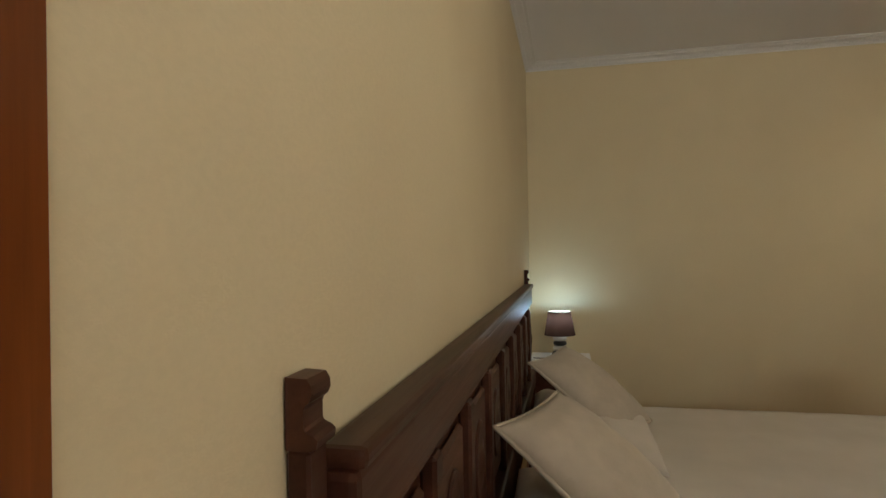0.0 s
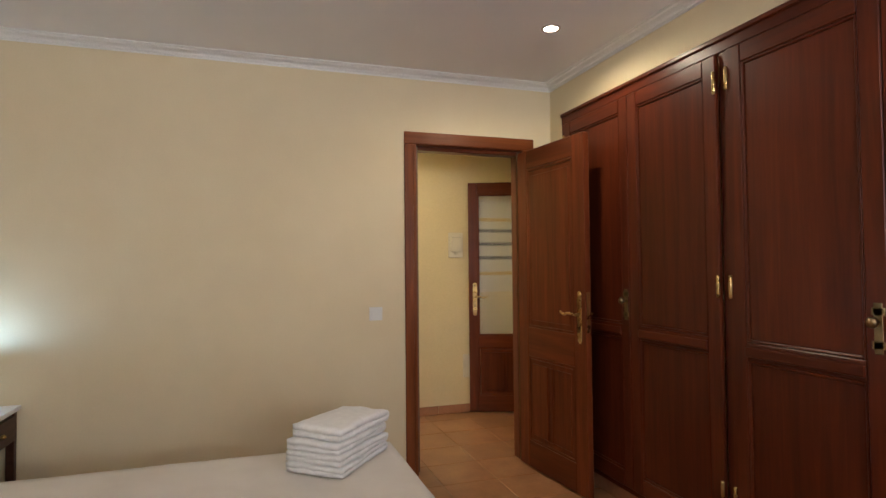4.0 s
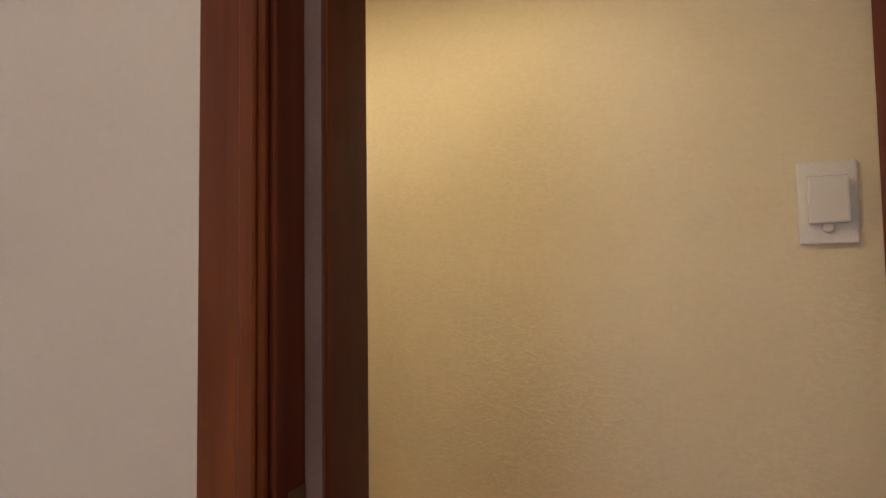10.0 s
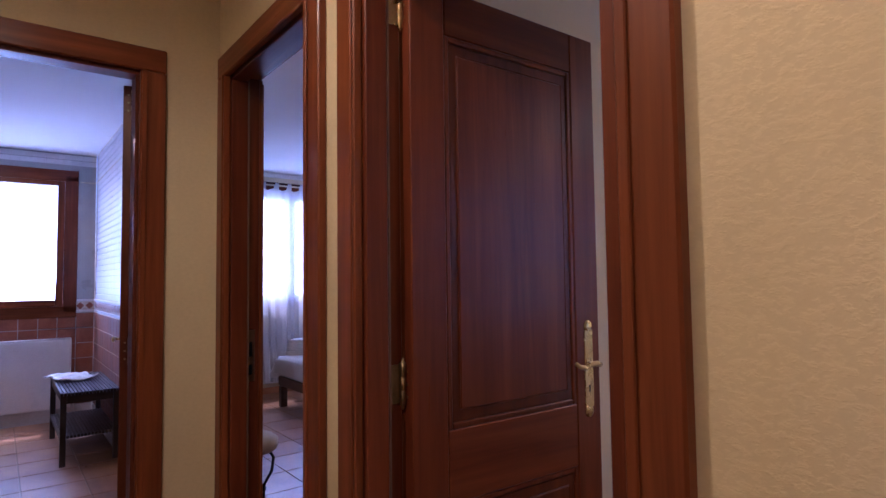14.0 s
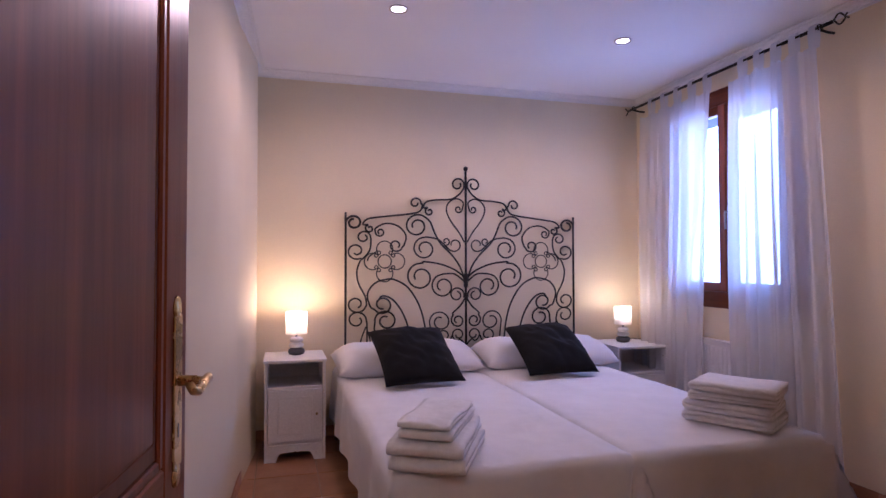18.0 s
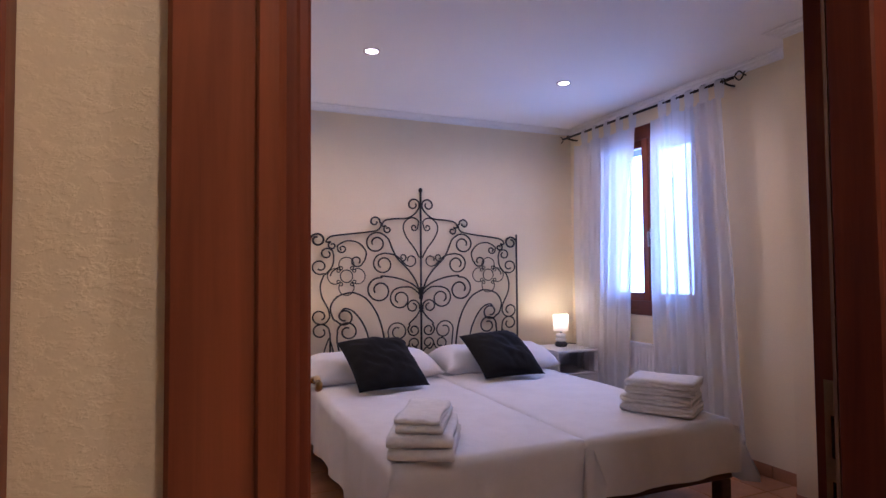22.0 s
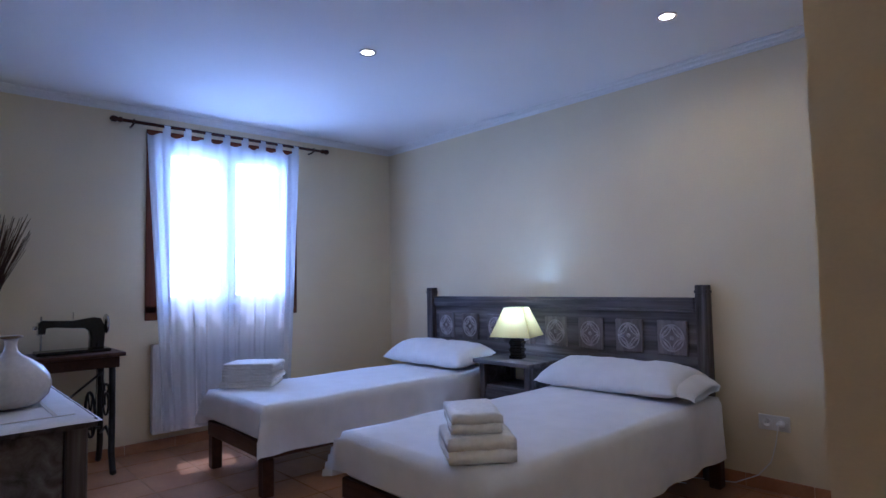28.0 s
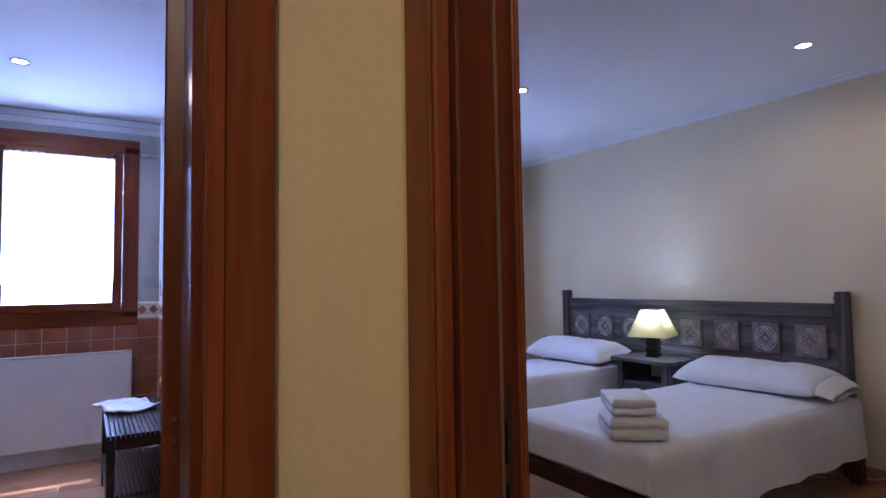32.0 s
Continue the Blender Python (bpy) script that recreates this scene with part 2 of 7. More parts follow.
M_PLASTIC = pbr("white_plastic", (0.76, 0.75, 0.72), (0.79, 0.78, 0.75), 8, 0.35, 0, 300, 0.02)
M_IVORY = pbr("ivory_plastic", (0.70, 0.64, 0.50), (0.73, 0.67, 0.53), 8, 0.4, 0, 300, 0.02)
M_ENAMEL = pbr("white_radiator_enamel", (0.76, 0.76, 0.76), (0.80, 0.80, 0.80), 5, 0.3, 0, 150, 0.03)
M_WHITEW = pbr("white_painted_wood", (0.72, 0.72, 0.72), (0.78, 0.78, 0.78), 5, 0.4, 0, 90, 0.06)
M_IRON = pbr("black_wrought_iron", (0.012, 0.012, 0.013), (0.03, 0.028, 0.027), 30, 0.42, 0.6, 200, 0.25)
M_SHEET = cloth("white_bed_sheet", (0.74, 0.73, 0.73), (0.80, 0.79, 0.79), 900, 1.3, 0.85, 9.0)
M_TOWEL = cloth("white_terry_towel", (0.70, 0.69, 0.67), (0.80, 0.79, 0.77), 420, 0.9, 0.95, 30.0)
M_BEIGE = cloth("beige_velvet", (0.47, 0.41, 0.325), (0.54, 0.47, 0.375), 500, 0.5, 0.9, 16.0)
M_BEDA = cloth("cream_bedspread", (0.60, 0.55, 0.48), (0.66, 0.61, 0.54), 700, 0.25, 0.9, 5.0)
M_BLACK = cloth("black_velvet", (0.0015, 0.0015, 0.002), (0.004, 0.004, 0.0045), 500, 0.6, 1.0, 22.0, 0.0)
M_BLUEC = cloth("dark_blue_cloth", (0.008, 0.012, 0.035), (0.016, 0.024, 0.06))
M_YELLOWC = cloth("ochre_cloth", (0.55, 0.36, 0.07), (0.62, 0.42, 0.10))
M_CURT = sheer("white_sheer_curtain", (0.82, 0.83, 0.86), 0.27)
M_NET = sheer("white_window_net", (0.9, 0.9, 0.9), 0.03)
M_DARKW = wood("dark_carved_wood", (0.05, 0.018, 0.010), (0.12, 0.045, 0.025), 0, 0.38, 0.25, 0.25)
M_GREYW = wood("grey_limed_wood", (0.03, 0.026, 0.027), (0.29, 0.255, 0.245), 0, 0.6, 0.5, 0.25)
M_GREYV = wood("grey_limed_wood_upright", (0.03, 0.026, 0.027), (0.29, 0.255, 0.245), 2, 0.6, 0.5, 0.25)
M_GREYP = wood("brown_limed_panel_wood", (0.13, 0.108, 0.102), (0.36, 0.31, 0.29), 2, 0.6, 0.5, 0.3)
M_LIME = pbr("pale_limed_carving", (0.28, 0.245, 0.235), (0.48, 0.43, 0.41), 40, 0.7, 0, 200, 0.4)
M_SEAL = pbr("brown_rubber_seal", (0.16, 0.09, 0.05), (0.20, 0.12, 0.07), 10, 0.6, 0, 200, 0.05)
M_BEDW = wood("brown_bed_frame_wood", (0.055, 0.022, 0.012), (0.13, 0.055, 0.028), 0, 0.4, 0.2, 0.2)
M_BENCH = pbr("dark_stained_wood", (0.018, 0.010, 0.008), (0.035, 0.02, 0.016), 12, 0.35, 0, 80, 0.15)
M_RACK = wood("cherry_turned_wood", (0.075, 0.014, 0.007), (0.16, 0.035, 0.016), 2, 0.22, 0.05, 0.15)
M_SHADEG = sheer("grey_lamp_shade", (0.06, 0.03, 0.022), 0.0)
M_SHADEW = sheer("white_lamp_shade", (0.85, 0.78, 0.62), 0.0)
M_SHADEY = sheer("yellow_lamp_shade", (0.52, 0.43, 0.17), 0.0)
M_CERAM = pbr("glazed_white_ceramic", (0.62, 0.58, 0.54), (0.72, 0.68, 0.64), 6, 0.12, 0, 60, 0.04)
M_STONE_D = pbr("dark_pebble", (0.02, 0.02, 0.022), (0.05, 0.05, 0.052), 14, 0.4, 0, 90, 0.1)
M_STONE_W = pbr("white_pebble", (0.6, 0.58, 0.55), (0.7, 0.68, 0.65), 14, 0.4, 0, 90, 0.1)
M_BULB = glow("warm_bulb", (1.0, 0.86, 0.62), 14)
M_GLASS = glass("window_glass")
M_FROST = glass("rippled_glass", 0.27, (0.97, 0.98, 0.98), 1.0, 0.86)
M_BATHW = pbr("grey_wall_joint", (0.36, 0.36, 0.36), (0.42, 0.42, 0.42), 4, 0.3, 0, 90, 0.1, world_space=True)
M_MOSAIC = pbr("white_glazed_mosaic", (0.68, 0.68, 0.68), (0.76, 0.76, 0.77), 3, 0.36, 0, 60, 0.05, vary=0.12, world_space=True)
M_REDT = pbr("brick_red_glazed_tile", (0.25, 0.075, 0.035), (0.36, 0.125, 0.06), 9, 0.42, 0, 60, 0.1, vary=0.25, world_space=True)
M_BAND = pbr("patterned_border_tile", (0.42, 0.33, 0.24), (0.72, 0.66, 0.56), 14, 0.3, 0, 60, 0.08, world_space=True)
M_TWIG = pbr("dry_twigs", (0.045, 0.022, 0.016), (0.09, 0.05, 0.035), 30, 0.8, 0, 200, 0.3)
M_LEADW = wood("walnut_table_wood", (0.04, 0.018, 0.011), (0.10, 0.045, 0.025), 1, 0.35, 0.15, 0.2)
M_BLACKEN = pbr("black_japanned_metal", (0.008, 0.008, 0.008), (0.016, 0.015, 0.014), 10, 0.18, 0.2, 100, 0.03)
M_CHROME = pbr("worn_chrome", (0.55, 0.55, 0.55), (0.65, 0.65, 0.65), 20, 0.22, 1.0, 200, 0.03)
M_GROUND = pbr("pale_gravel_ground", (0.30, 0.27, 0.20), (0.40, 0.36, 0.28), 2, 0.9, 0, 40, 0.4, world_space=True)


# ---- building helpers ----
def link_mesh(name, bm, material, smooth=False):
    me = bpy.data.meshes.new(name)
    bm.to_mesh(me)
    bm.free()
    if smooth:
        for p in me.polygons:
            p.use_smooth = True
    me.materials.append(material)
    return new(name, me)


def thing(name, m, label, category, group="", kind=""):
    ob = new(name)
    ob.empty_display_size = 0.05
    ob.matrix_world = m
    return tagged(ob, label, category, group, kind)


def part(name, bm, material, parent, label="", smooth=False, m=None):
    ob = link_mesh(name, bm, material, smooth)
    ob.parent = parent
    if m is not None:
        ob.matrix_basis = m
    return tagged(ob, label)


def box(x0, y0, z0, x1, y1, z1, bevel=0.0, seg=1, bm=None):
    own = bmesh.new()
    bmesh.ops.create_cube(own, size=1.0, matrix=Matrix.Translation(((x0 + x1) / 2, (y0 + y1) / 2, (z0 + z1) / 2)) @ Matrix.Diagonal((abs(x1 - x0), abs(y1 - y0), abs(z1 - z0), 1)))
    if bevel:
        bmesh.ops.bevel(own, geom=list(own.edges), offset=bevel, segments=seg, affect="EDGES", profile=0.6)
    return merge(bm, own)


def merge(bm, own):
    if bm is None:
        return own
    me = bpy.data.meshes.new("tmp")
    own.to_mesh(me)
    own.free()
    bm.from_mesh(me)
    bpy.data.meshes.remove(me)
    return bm


def turned(profile, seg=20, bm=None, m=None):
    """A turned piece: rings of (radius, z)."""
    own = bmesh.new()
    rings = []
    for r, z in profile:
        rings.append([own.verts.new((max(r, 0.0004) * math.cos(a), max(r, 0.0004) * math.sin(a), z)) for a in (2 * math.pi * i / seg for i in range(seg))])
    for a, b in zip(rings, rings[1:]):
        for i in range(seg):
            own.faces.new((a[i], a[(i + 1) % seg], b[(i + 1) % seg], b[i]))
    own.faces.new(rings[0][::-1])
    own.faces.new(rings[-1])
    if m is not None:
        bmesh.ops.transform(own, matrix=m, verts=own.verts)
    return merge(bm, own)


def tube(points, r, seg=8, bm=None, taper=1.0):
    """A round bar along a line of points."""
    pts = [Vector(p) for p in points]
    own = bmesh.new()
    rings = []
    up = Vector((0.13, 0.99, 0.07)).normalized()
    n = len(pts)
    for i, p in enumerate(pts):
        d = (pts[min(i + 1, n - 1)] - pts[max(i - 1, 0)]).normalized()
        s = d.cross(up)
        if s.length < 1e-3:
            s = d.cross(Vector((1, 0, 0)))
        s.normalize()
        w = s.cross(d)
        rr = r * (1 + (taper - 1) * i / max(n - 1, 1))
        rings.append([own.verts.new(p + rr * (math.cos(a) * s + math.sin(a) * w)) for a in (2 * math.pi * k / seg for k in range(seg))])
    for a, b in zip(rings, rings[1:]):
        for k in range(seg):
            own.faces.new((a[k], a[(k + 1) % seg], b[(k + 1) % seg], b[k]))
    own.faces.new(rings[0][::-1])
    own.faces.new(rings[-1])
    return merge(bm, own)


def grid_sheet(nx, ny, f, thick=0.0):
    """A sheet of cloth: f(u, v) gives the place."""
    own = bmesh.new()
    vs = [[own.verts.new(f(i / nx, j / ny)) for j in range(ny + 1)] for i in range(nx + 1)]
    for i in range(nx):
        for j in range(ny):
            own.faces.new((vs[i][j], vs[i + 1][j], vs[i + 1][j + 1], vs[i][j + 1]))
    if thick:
        bmesh.ops.recalc_face_normals(own, faces=own.faces)
        bmesh.ops.solidify(own, geom=own.faces[:], thickness=thick)
    return own


def wall(name, p0, p1, thick, z0, z1, openings, material, label):
    """A wall from p0 to p1, thick to the left of that line, with openings (from, to, sill, head)."""
    d = Vector((p1[0] - p0[0], p1[1] - p0[1], 0))
    length = d.length
    ob_m = Matrix.Translation((p0[0], p0[1], 0)) @ Matrix.Rotation(math.atan2(d.y, d.x), 4, "Z")
    bm = None
    at = 0.0
    for a, b, s, h in sorted(openings):
        if a > at:
            bm = box(at, 0, z0, a, thick, z1, bm=bm)
        if s > z0:
            bm = box(a, 0, z0, b, thick, s, bm=bm)
        if h < z1:
            bm = box(a, 0, h, b, thick, z1, bm=bm)
        at = b
    if at < length:
        bm = box(at, 0, z0, length, thick, z1, bm=bm)
    ob = link_mesh(name, bm, material)
    ob.matrix_world = ob_m
    return tagged(ob, label, "wall", kind="structure")


# ---- the rooms ----
HY0, HY1 = 0.13, 1.325
NW = 1.435
TOP = 2.60
# bedroom with the mahogany wardrobe
wall("wall_door_side", (1.75, 0.0), (-2.50, 0.0), -0.13, 0, TOP, [(0.926, 1.722, 0, 2.06)], M_WALL2, "cream plastered wall with a door opening")
wall("wall_headboard_side", (-2.36, 0.0), (-2.36, -5.4), -0.14, 0, TOP, [], M_WALL2, "cream plastered wall behind the carved headboard")
# The opening in this unseen wall is added to let daylight in.
wall("wall_rear", (-2.50, -5.4), (1.75, -5.4), -0.14, 0, TOP, [(1.0, 3.0, 0.9, 2.2)], M_WALL2, "cream plastered wall with a window opening")
wall("wall_wardrobe_side", (1.0, -5.4), (1.0, 0.0), -0.75, 0, TOP, [], M_WALL2, "cream plastered wall above the built-in wardrobe")
# corridor
wall("wall_corridor", (-2.63, HY1), (1.75, HY1), NW - HY1, 0, TOP, [(0.228, 1.011, 0, 2.06), (1.193, 1.992, 0, 2.06)], M_WALL, "rough cream plastered corridor wall with two door openings")
wall("wall_corridor_end", (-2.50, HY0), (-2.50, HY1), 0.13, 0, TOP, [(0.167, 0.957, 0, 2.06)], M_WALL, "cream plastered corridor end wall with the bathroom door")
wall("wall_corridor_east", (1.62, HY1), (1.62, HY0), 0.13, 0, TOP, [], M_WALL, "plain cream plastered end wall")
# bedroom with the iron headboard: its walls stand slightly askew to the corridor
BO, BU = Vector((-1.67, 5.12, 0)), radians(5.6)


def bpt(u, v, z=0.0):
    """A place in that bedroom: u along the headboard wall, v away from it."""
    return Vector((BO.x + u * math.cos(BU) + v * math.sin(BU), BO.y + u * math.sin(BU) - v * math.cos(BU), z))


def bm_at(u, v, z=0.0, turn=0.0):
    """The pose of a thing in that bedroom: x along the headboard wall, y out into the room."""
    return Matrix.Translation(bpt(u, v, z)) @ Matrix.Rotation(BU + math.pi + radians(turn), 4, "Z")


wall("wall_iron_bed_back", tuple(bpt(-0.2, 0)[:2]), tuple(bpt(3.2, 0)[:2]), 0.13, 0, TOP, [], M_WALL2, "cream plastered wall behind the iron headboard")
wall("wall_iron_bed_window", tuple(bpt(2.94, 0)[:2]), tuple(bpt(2.94, 4.2)[:2]), 0.24, 0, TOP, [(0.45, 1.5, 0.93, 2.26)], M_WALL2, "cream plastered outer wall with a window opening")
wall("wall_iron_bed_side", (-1.46, NW), (-1.67, 5.12), 0.10, 0, TOP, [], M_WALL2, "cream plastered partition wall beside the door")
wall("wall_iron_bed_nook", tuple(bpt(2.67, 2.25)[:2]), tuple(bpt(2.67, 4.2)[:2]), 0.26, 0, TOP, [], M_WALL2, "cream plastered projecting wall")
# bedroom with twin beds
wall("wall_twin_back", (-6.70, 4.93), (-1.70, 4.93), 0.13, 0, TOP, [], M_WALL2, "cream plastered wall behind the twin beds")
wall("wall_twin_window", (-6.55, NW), (-6.55, 4.93), 0.22, 0, TOP, [(2.755 - NW, 3.86 - NW, 0.98, 2.28)], M_WALL2, "cream plastered outer wall with a window opening")
wall("wall_twin_front", (-6.55, 1.385), (-2.63, 1.385), NW - 1.385, 0, TOP, [], M_WALL2, "cream plastered wall behind the table")
wall("wall_twin_nook", (-2.305, 2.59), (-1.62, 2.59), 2.34, 0, TOP, [], M_WALL2, "cream plastered projecting wall behind the coat stand")
wall("wall_twin_side", (-1.60, NW + 0.001), (-1.60, 2.59), 0.02, 0, TOP, [], M_WALL2, "cream plastered wall beside the open door")
# bathroom
wall("wall_bath_window", (-6.60, -1.3), (-6.60, 1.384), 0.20, 0, TOP, [(1.61, 2.49, 0.99, 2.26)], M_BATHW, "white tiled outer wall with a window opening")
wall("wall_bath_far", (-2.63, -1.3), (-6.8, -1.3), 0.13, 0, TOP, [], M_MOSAIC, "white tiled bathroom wall")
wall("wall_bath_near", (-2.63, 0.13), (-2.63, -1.3), 0.12, 0, TOP, [], M_MOSAIC, "white tiled bathroom wall")


def ceiling(name, x0, y0, x1, y1, material=M_CEIL, label="white painted ceiling"):
    tagged(link_mesh(name, box(x0, y0, CEIL, x1, y1, CEIL + 0.1), material), label, "ceiling", kind="structure")


ceiling("ceiling_wardrobe_room", -2.36, -5.4, 1.0, 0.0)
ceiling("ceiling_corridor", -2.50, HY0, 1.62, HY1)
ceiling("ceiling_twin_room", -6.55, NW, -1.6, 4.93)
ceiling("ceiling_bath", -6.60, -1.3, -2.63, 1.385)
b = bmesh.new()
low = [b.verts.new((*p, CEIL)) for p in [(-1.46, NW), tuple(bpt(2.95, 4.2)[:2]), tuple(bpt(2.94, 0)[:2]), (-1.67, 5.12)]]
f = b.faces.new(low)
ext = bmesh.ops.extrude_face_region(b, geom=[f])
bmesh.ops.translate(b, vec=(0, 0, 0.1), verts=[v for v in ext["geom"] if isinstance(v, bmesh.types.BMVert)])
bmesh.ops.recalc_face_normals(b, faces=b.faces)
tagged(link_mesh("ceiling_iron_bed_room", b, M_CEIL), "white painted ceiling", "ceiling", kind="structure")


def cornice(name, pts, closed=True, label="white moulded plaster cornice"):
    """A moulded strip round a room, its face towards the inside (points run clockwise seen from above)."""
    prof = [(0.0, 0.0), (0.006, 0.0), (0.006, 0.012), (0.016, 0.014), (0.022, 0.026), (0.03, 0.03), (0.05, 0.036), (0.056, 0.046), (0.07, 0.048), (0.07, 0.056), (0.0, 0.056)]
    own = bmesh.new()
    n = len(pts)
    rings = []
    for i, p in enumerate(pts):
        p = Vector(p)
        d0 = (p - Vector(pts[i - 1])).normalized() if (closed or i > 0) else None
        d1 = (Vector(pts[(i + 1) % n]) - p).normalized() if (closed or i < n - 1) else None
        d0, d1 = d0 or d1, d1 or d0
        n0, n1 = Vector((d0.y, -d0.x)), Vector((d1.y, -d1.x))
        mid = (n0 + n1).normalized()
        k = 1 / max(mid.dot(n0), 0.3)
        rings.append([own.verts.new((p.x + mid.x * k * a, p.y + mid.y * k * a, CEIL - 0.042 + c * 0.75)) for a, c in prof])
    pairs = list(zip(rings, rings[1:])) + ([(rings[-1], rings[0])] if closed else [])
    for a, c in pairs:
        for k in range(len(prof) - 1):
            own.faces.new((a[k], a[k + 1], c[k + 1], c[k]))
    bmesh.ops.recalc_face_normals(own, faces=own.faces)
    tagged(link_mesh(name, own, M_CORN), label, "cornice", kind="structure")


cornice("trim_wardrobe_room", [(-2.36, 0.0), (1.0, 0.0), (1.0, -5.4), (-2.36, -5.4)])
cornice("trim_corridor", [(-2.50, HY1), (1.62, HY1), (1.62, HY0), (-2.50, HY0)])
cornice("trim_twin_room", [(-6.55, 4.93), (-2.305, 4.93), (-2.305, 2.59), (-1.60, 2.59), (-1.60, NW), (-6.55, NW)])
cornice("trim_iron_bed_room", [(-1.67, 5.12), tuple(bpt(2.94, 0)[:2]), tuple(bpt(2.94, 2.25)[:2]), tuple(bpt(2.67, 2.25)[:2]), tuple(bpt(2.67, 3.9)[:2]), (-1.46, NW)])

# ground outside
b = bmesh.new()
bmesh.ops.create_grid(b, x_segments=2, y_segments=2, size=400)
bmesh.ops.translate(b, vec=(0, 0, -0.25), verts=b.verts)
tagged(link_mesh("ground", b, M_GROUND), "pale gravel ground outside the house", "ground", kind="structure")


# ---- doors ----
LEAF_W, LEAF_H, LEAF_T = 0.701, 1.998, 0.038


def door(name, m, wall_t, swing, hinge_right, label, W=0.867, A=0.085, latch=0.0):
    """A door in its frame. Local x runs along the wall from one outer edge (0) to the other (W), y through the wall from the
    near face (0); the leaf hangs at the far face and swings away from the near side."""
    H = 2.10
    d = thing(name, m, label, "door", kind="structure")
    for y0, y1 in ((-0.026, -0.001), (wall_t + 0.001, wall_t + 0.014)):
        B = A if y0 < 0 else A - 0.014
        part("architrave", box(0, y0, 0, B, y1, H - B, 0.004), M_ARCH, d)
        part("architrave", box(W - B, y0, 0, W, y1, H - B, 0.004), M_ARCH, d)
        part("architrave", box(0, y0, H - B + 0.001, W, y1, H, 0.004), M_ARCHX, d)
        s = -1 if y0 < 0 else 1
        for x0, x1 in ((B - 0.022, B - 0.004), (W - B + 0.004, W - B + 0.022)):
            part("moulding", box(x0, y0 if s < 0 else y1, 0, x1, (y0 if s < 0 else y1) + s * 0.006, H - A, 0.002), M_ARCH, d)
    st = wall_t - LEAF_T - 0.012
    L, R = A + 0.012, A - 0.010
    Ll, Lr = (L + latch, L) if hinge_right else (L, L + latch)
    Rl, Rr = (R + latch, R) if hinge_right else (R, R + latch)
    part("lining", box(0.042, 0.0, 0, Ll, st, H - L, 0.003), M_DOOR, d)
    part("lining", box(W - Lr, 0.0, 0, W - 0.042, st, H - L, 0.003), M_DOOR, d)
    part("lining", box(0.042, 0.0, H - L + 0.0005, W - 0.042, st, H - 0.043, 0.003), M_DOORX, d)
    part("rebate", box(0.042, st + 0.0005, 0, Rl, wall_t, H - R, 0.002), M_DOOR, d)
    part("rebate", box(W - Rr, st + 0.0005, 0, W - 0.042, wall_t, H - R, 0.002), M_DOOR, d)
    part("rebate", box(0.042, st + 0.0005, H - R + 0.0005, W - 0.042, wall_t, H - 0.043, 0.002), M_DOORX, d)
    for x0, x1 in ((Rl + 0.0005, Ll - 0.002), (W - Lr + 0.002, W - Rr - 0.0005)):
        part("seal", box(x0, st + 0.0008, 0, x1, st + 0.006, H - R), M_SEAL, d)
    lock_x = Rl + 0.0005 if hinge_right else W - Rr - 0.0005
    part("strike_plate", box(lock_x - 0.001, wall_t - 0.045, 0.885, lock_x + 0.0015 * (1 if hinge_right else -1), wall_t - 0.016, 1.075), M_BRONZE, d, "dull bronze strike plate")
    for z0, z1 in ((0.91, 0.945), (0.975, 1.03)):
        part("strike_hole", box(lock_x - 0.0015, wall_t - 0.038, z0, lock_x + 0.002 * (1 if hinge_right else -1), wall_t - 0.025, z1), M_BLACKEN, d)
    hx = W - R - 0.002 if hinge_right else R + 0.002
    hy = wall_t
    sgn = -1 if hinge_right else 1
    lm = Matrix.Translation((hx, hy + 0.004, 0)) @ Matrix.Rotation(radians(swing if not hinge_right else -swing), 4, "Z") @ Matrix.Diagonal((sgn, 1, 1, 1))
    leaf(d, lm)
    for z in (0.22, 1.005, 1.93):
        brass = M_BRONZE if z < 1.5 else M_BRASS
        knuckle = [(0.0, -0.012), (0.004, -0.008), (0.0035, -0.003), (0.008, 0.0), (0.008, 0.033), (0.0068, 0.034), (0.008, 0.035), (0.008, 0.065), (0.0068, 0.066), (0.008, 0.067), (0.008, 0.1), (0.0035, 0.103), (0.004, 0.108), (0.0, 0.112)]
        part("hinge", turned(knuckle, 10, m=Matrix.Translation((hx + sgn * 0.006, hy - 0.004, z - 0.05))), brass, d, "brass hinge with finials", True)
        part("hinge_plate", box(hx - sgn * 0.0005, hy - 0.036, z - 0.046, hx + sgn * 0.0018, hy - 0.002, z + 0.046), brass, d)
        for dz in (-0.03, 0.0, 0.03):
            part("screw", box(hx + sgn * 0.019, hy - 0.0022, z + dz - 0.003, hx + sgn * 0.025, hy - 0.001, z + dz + 0.003), M_BRONZE, d)
    return d


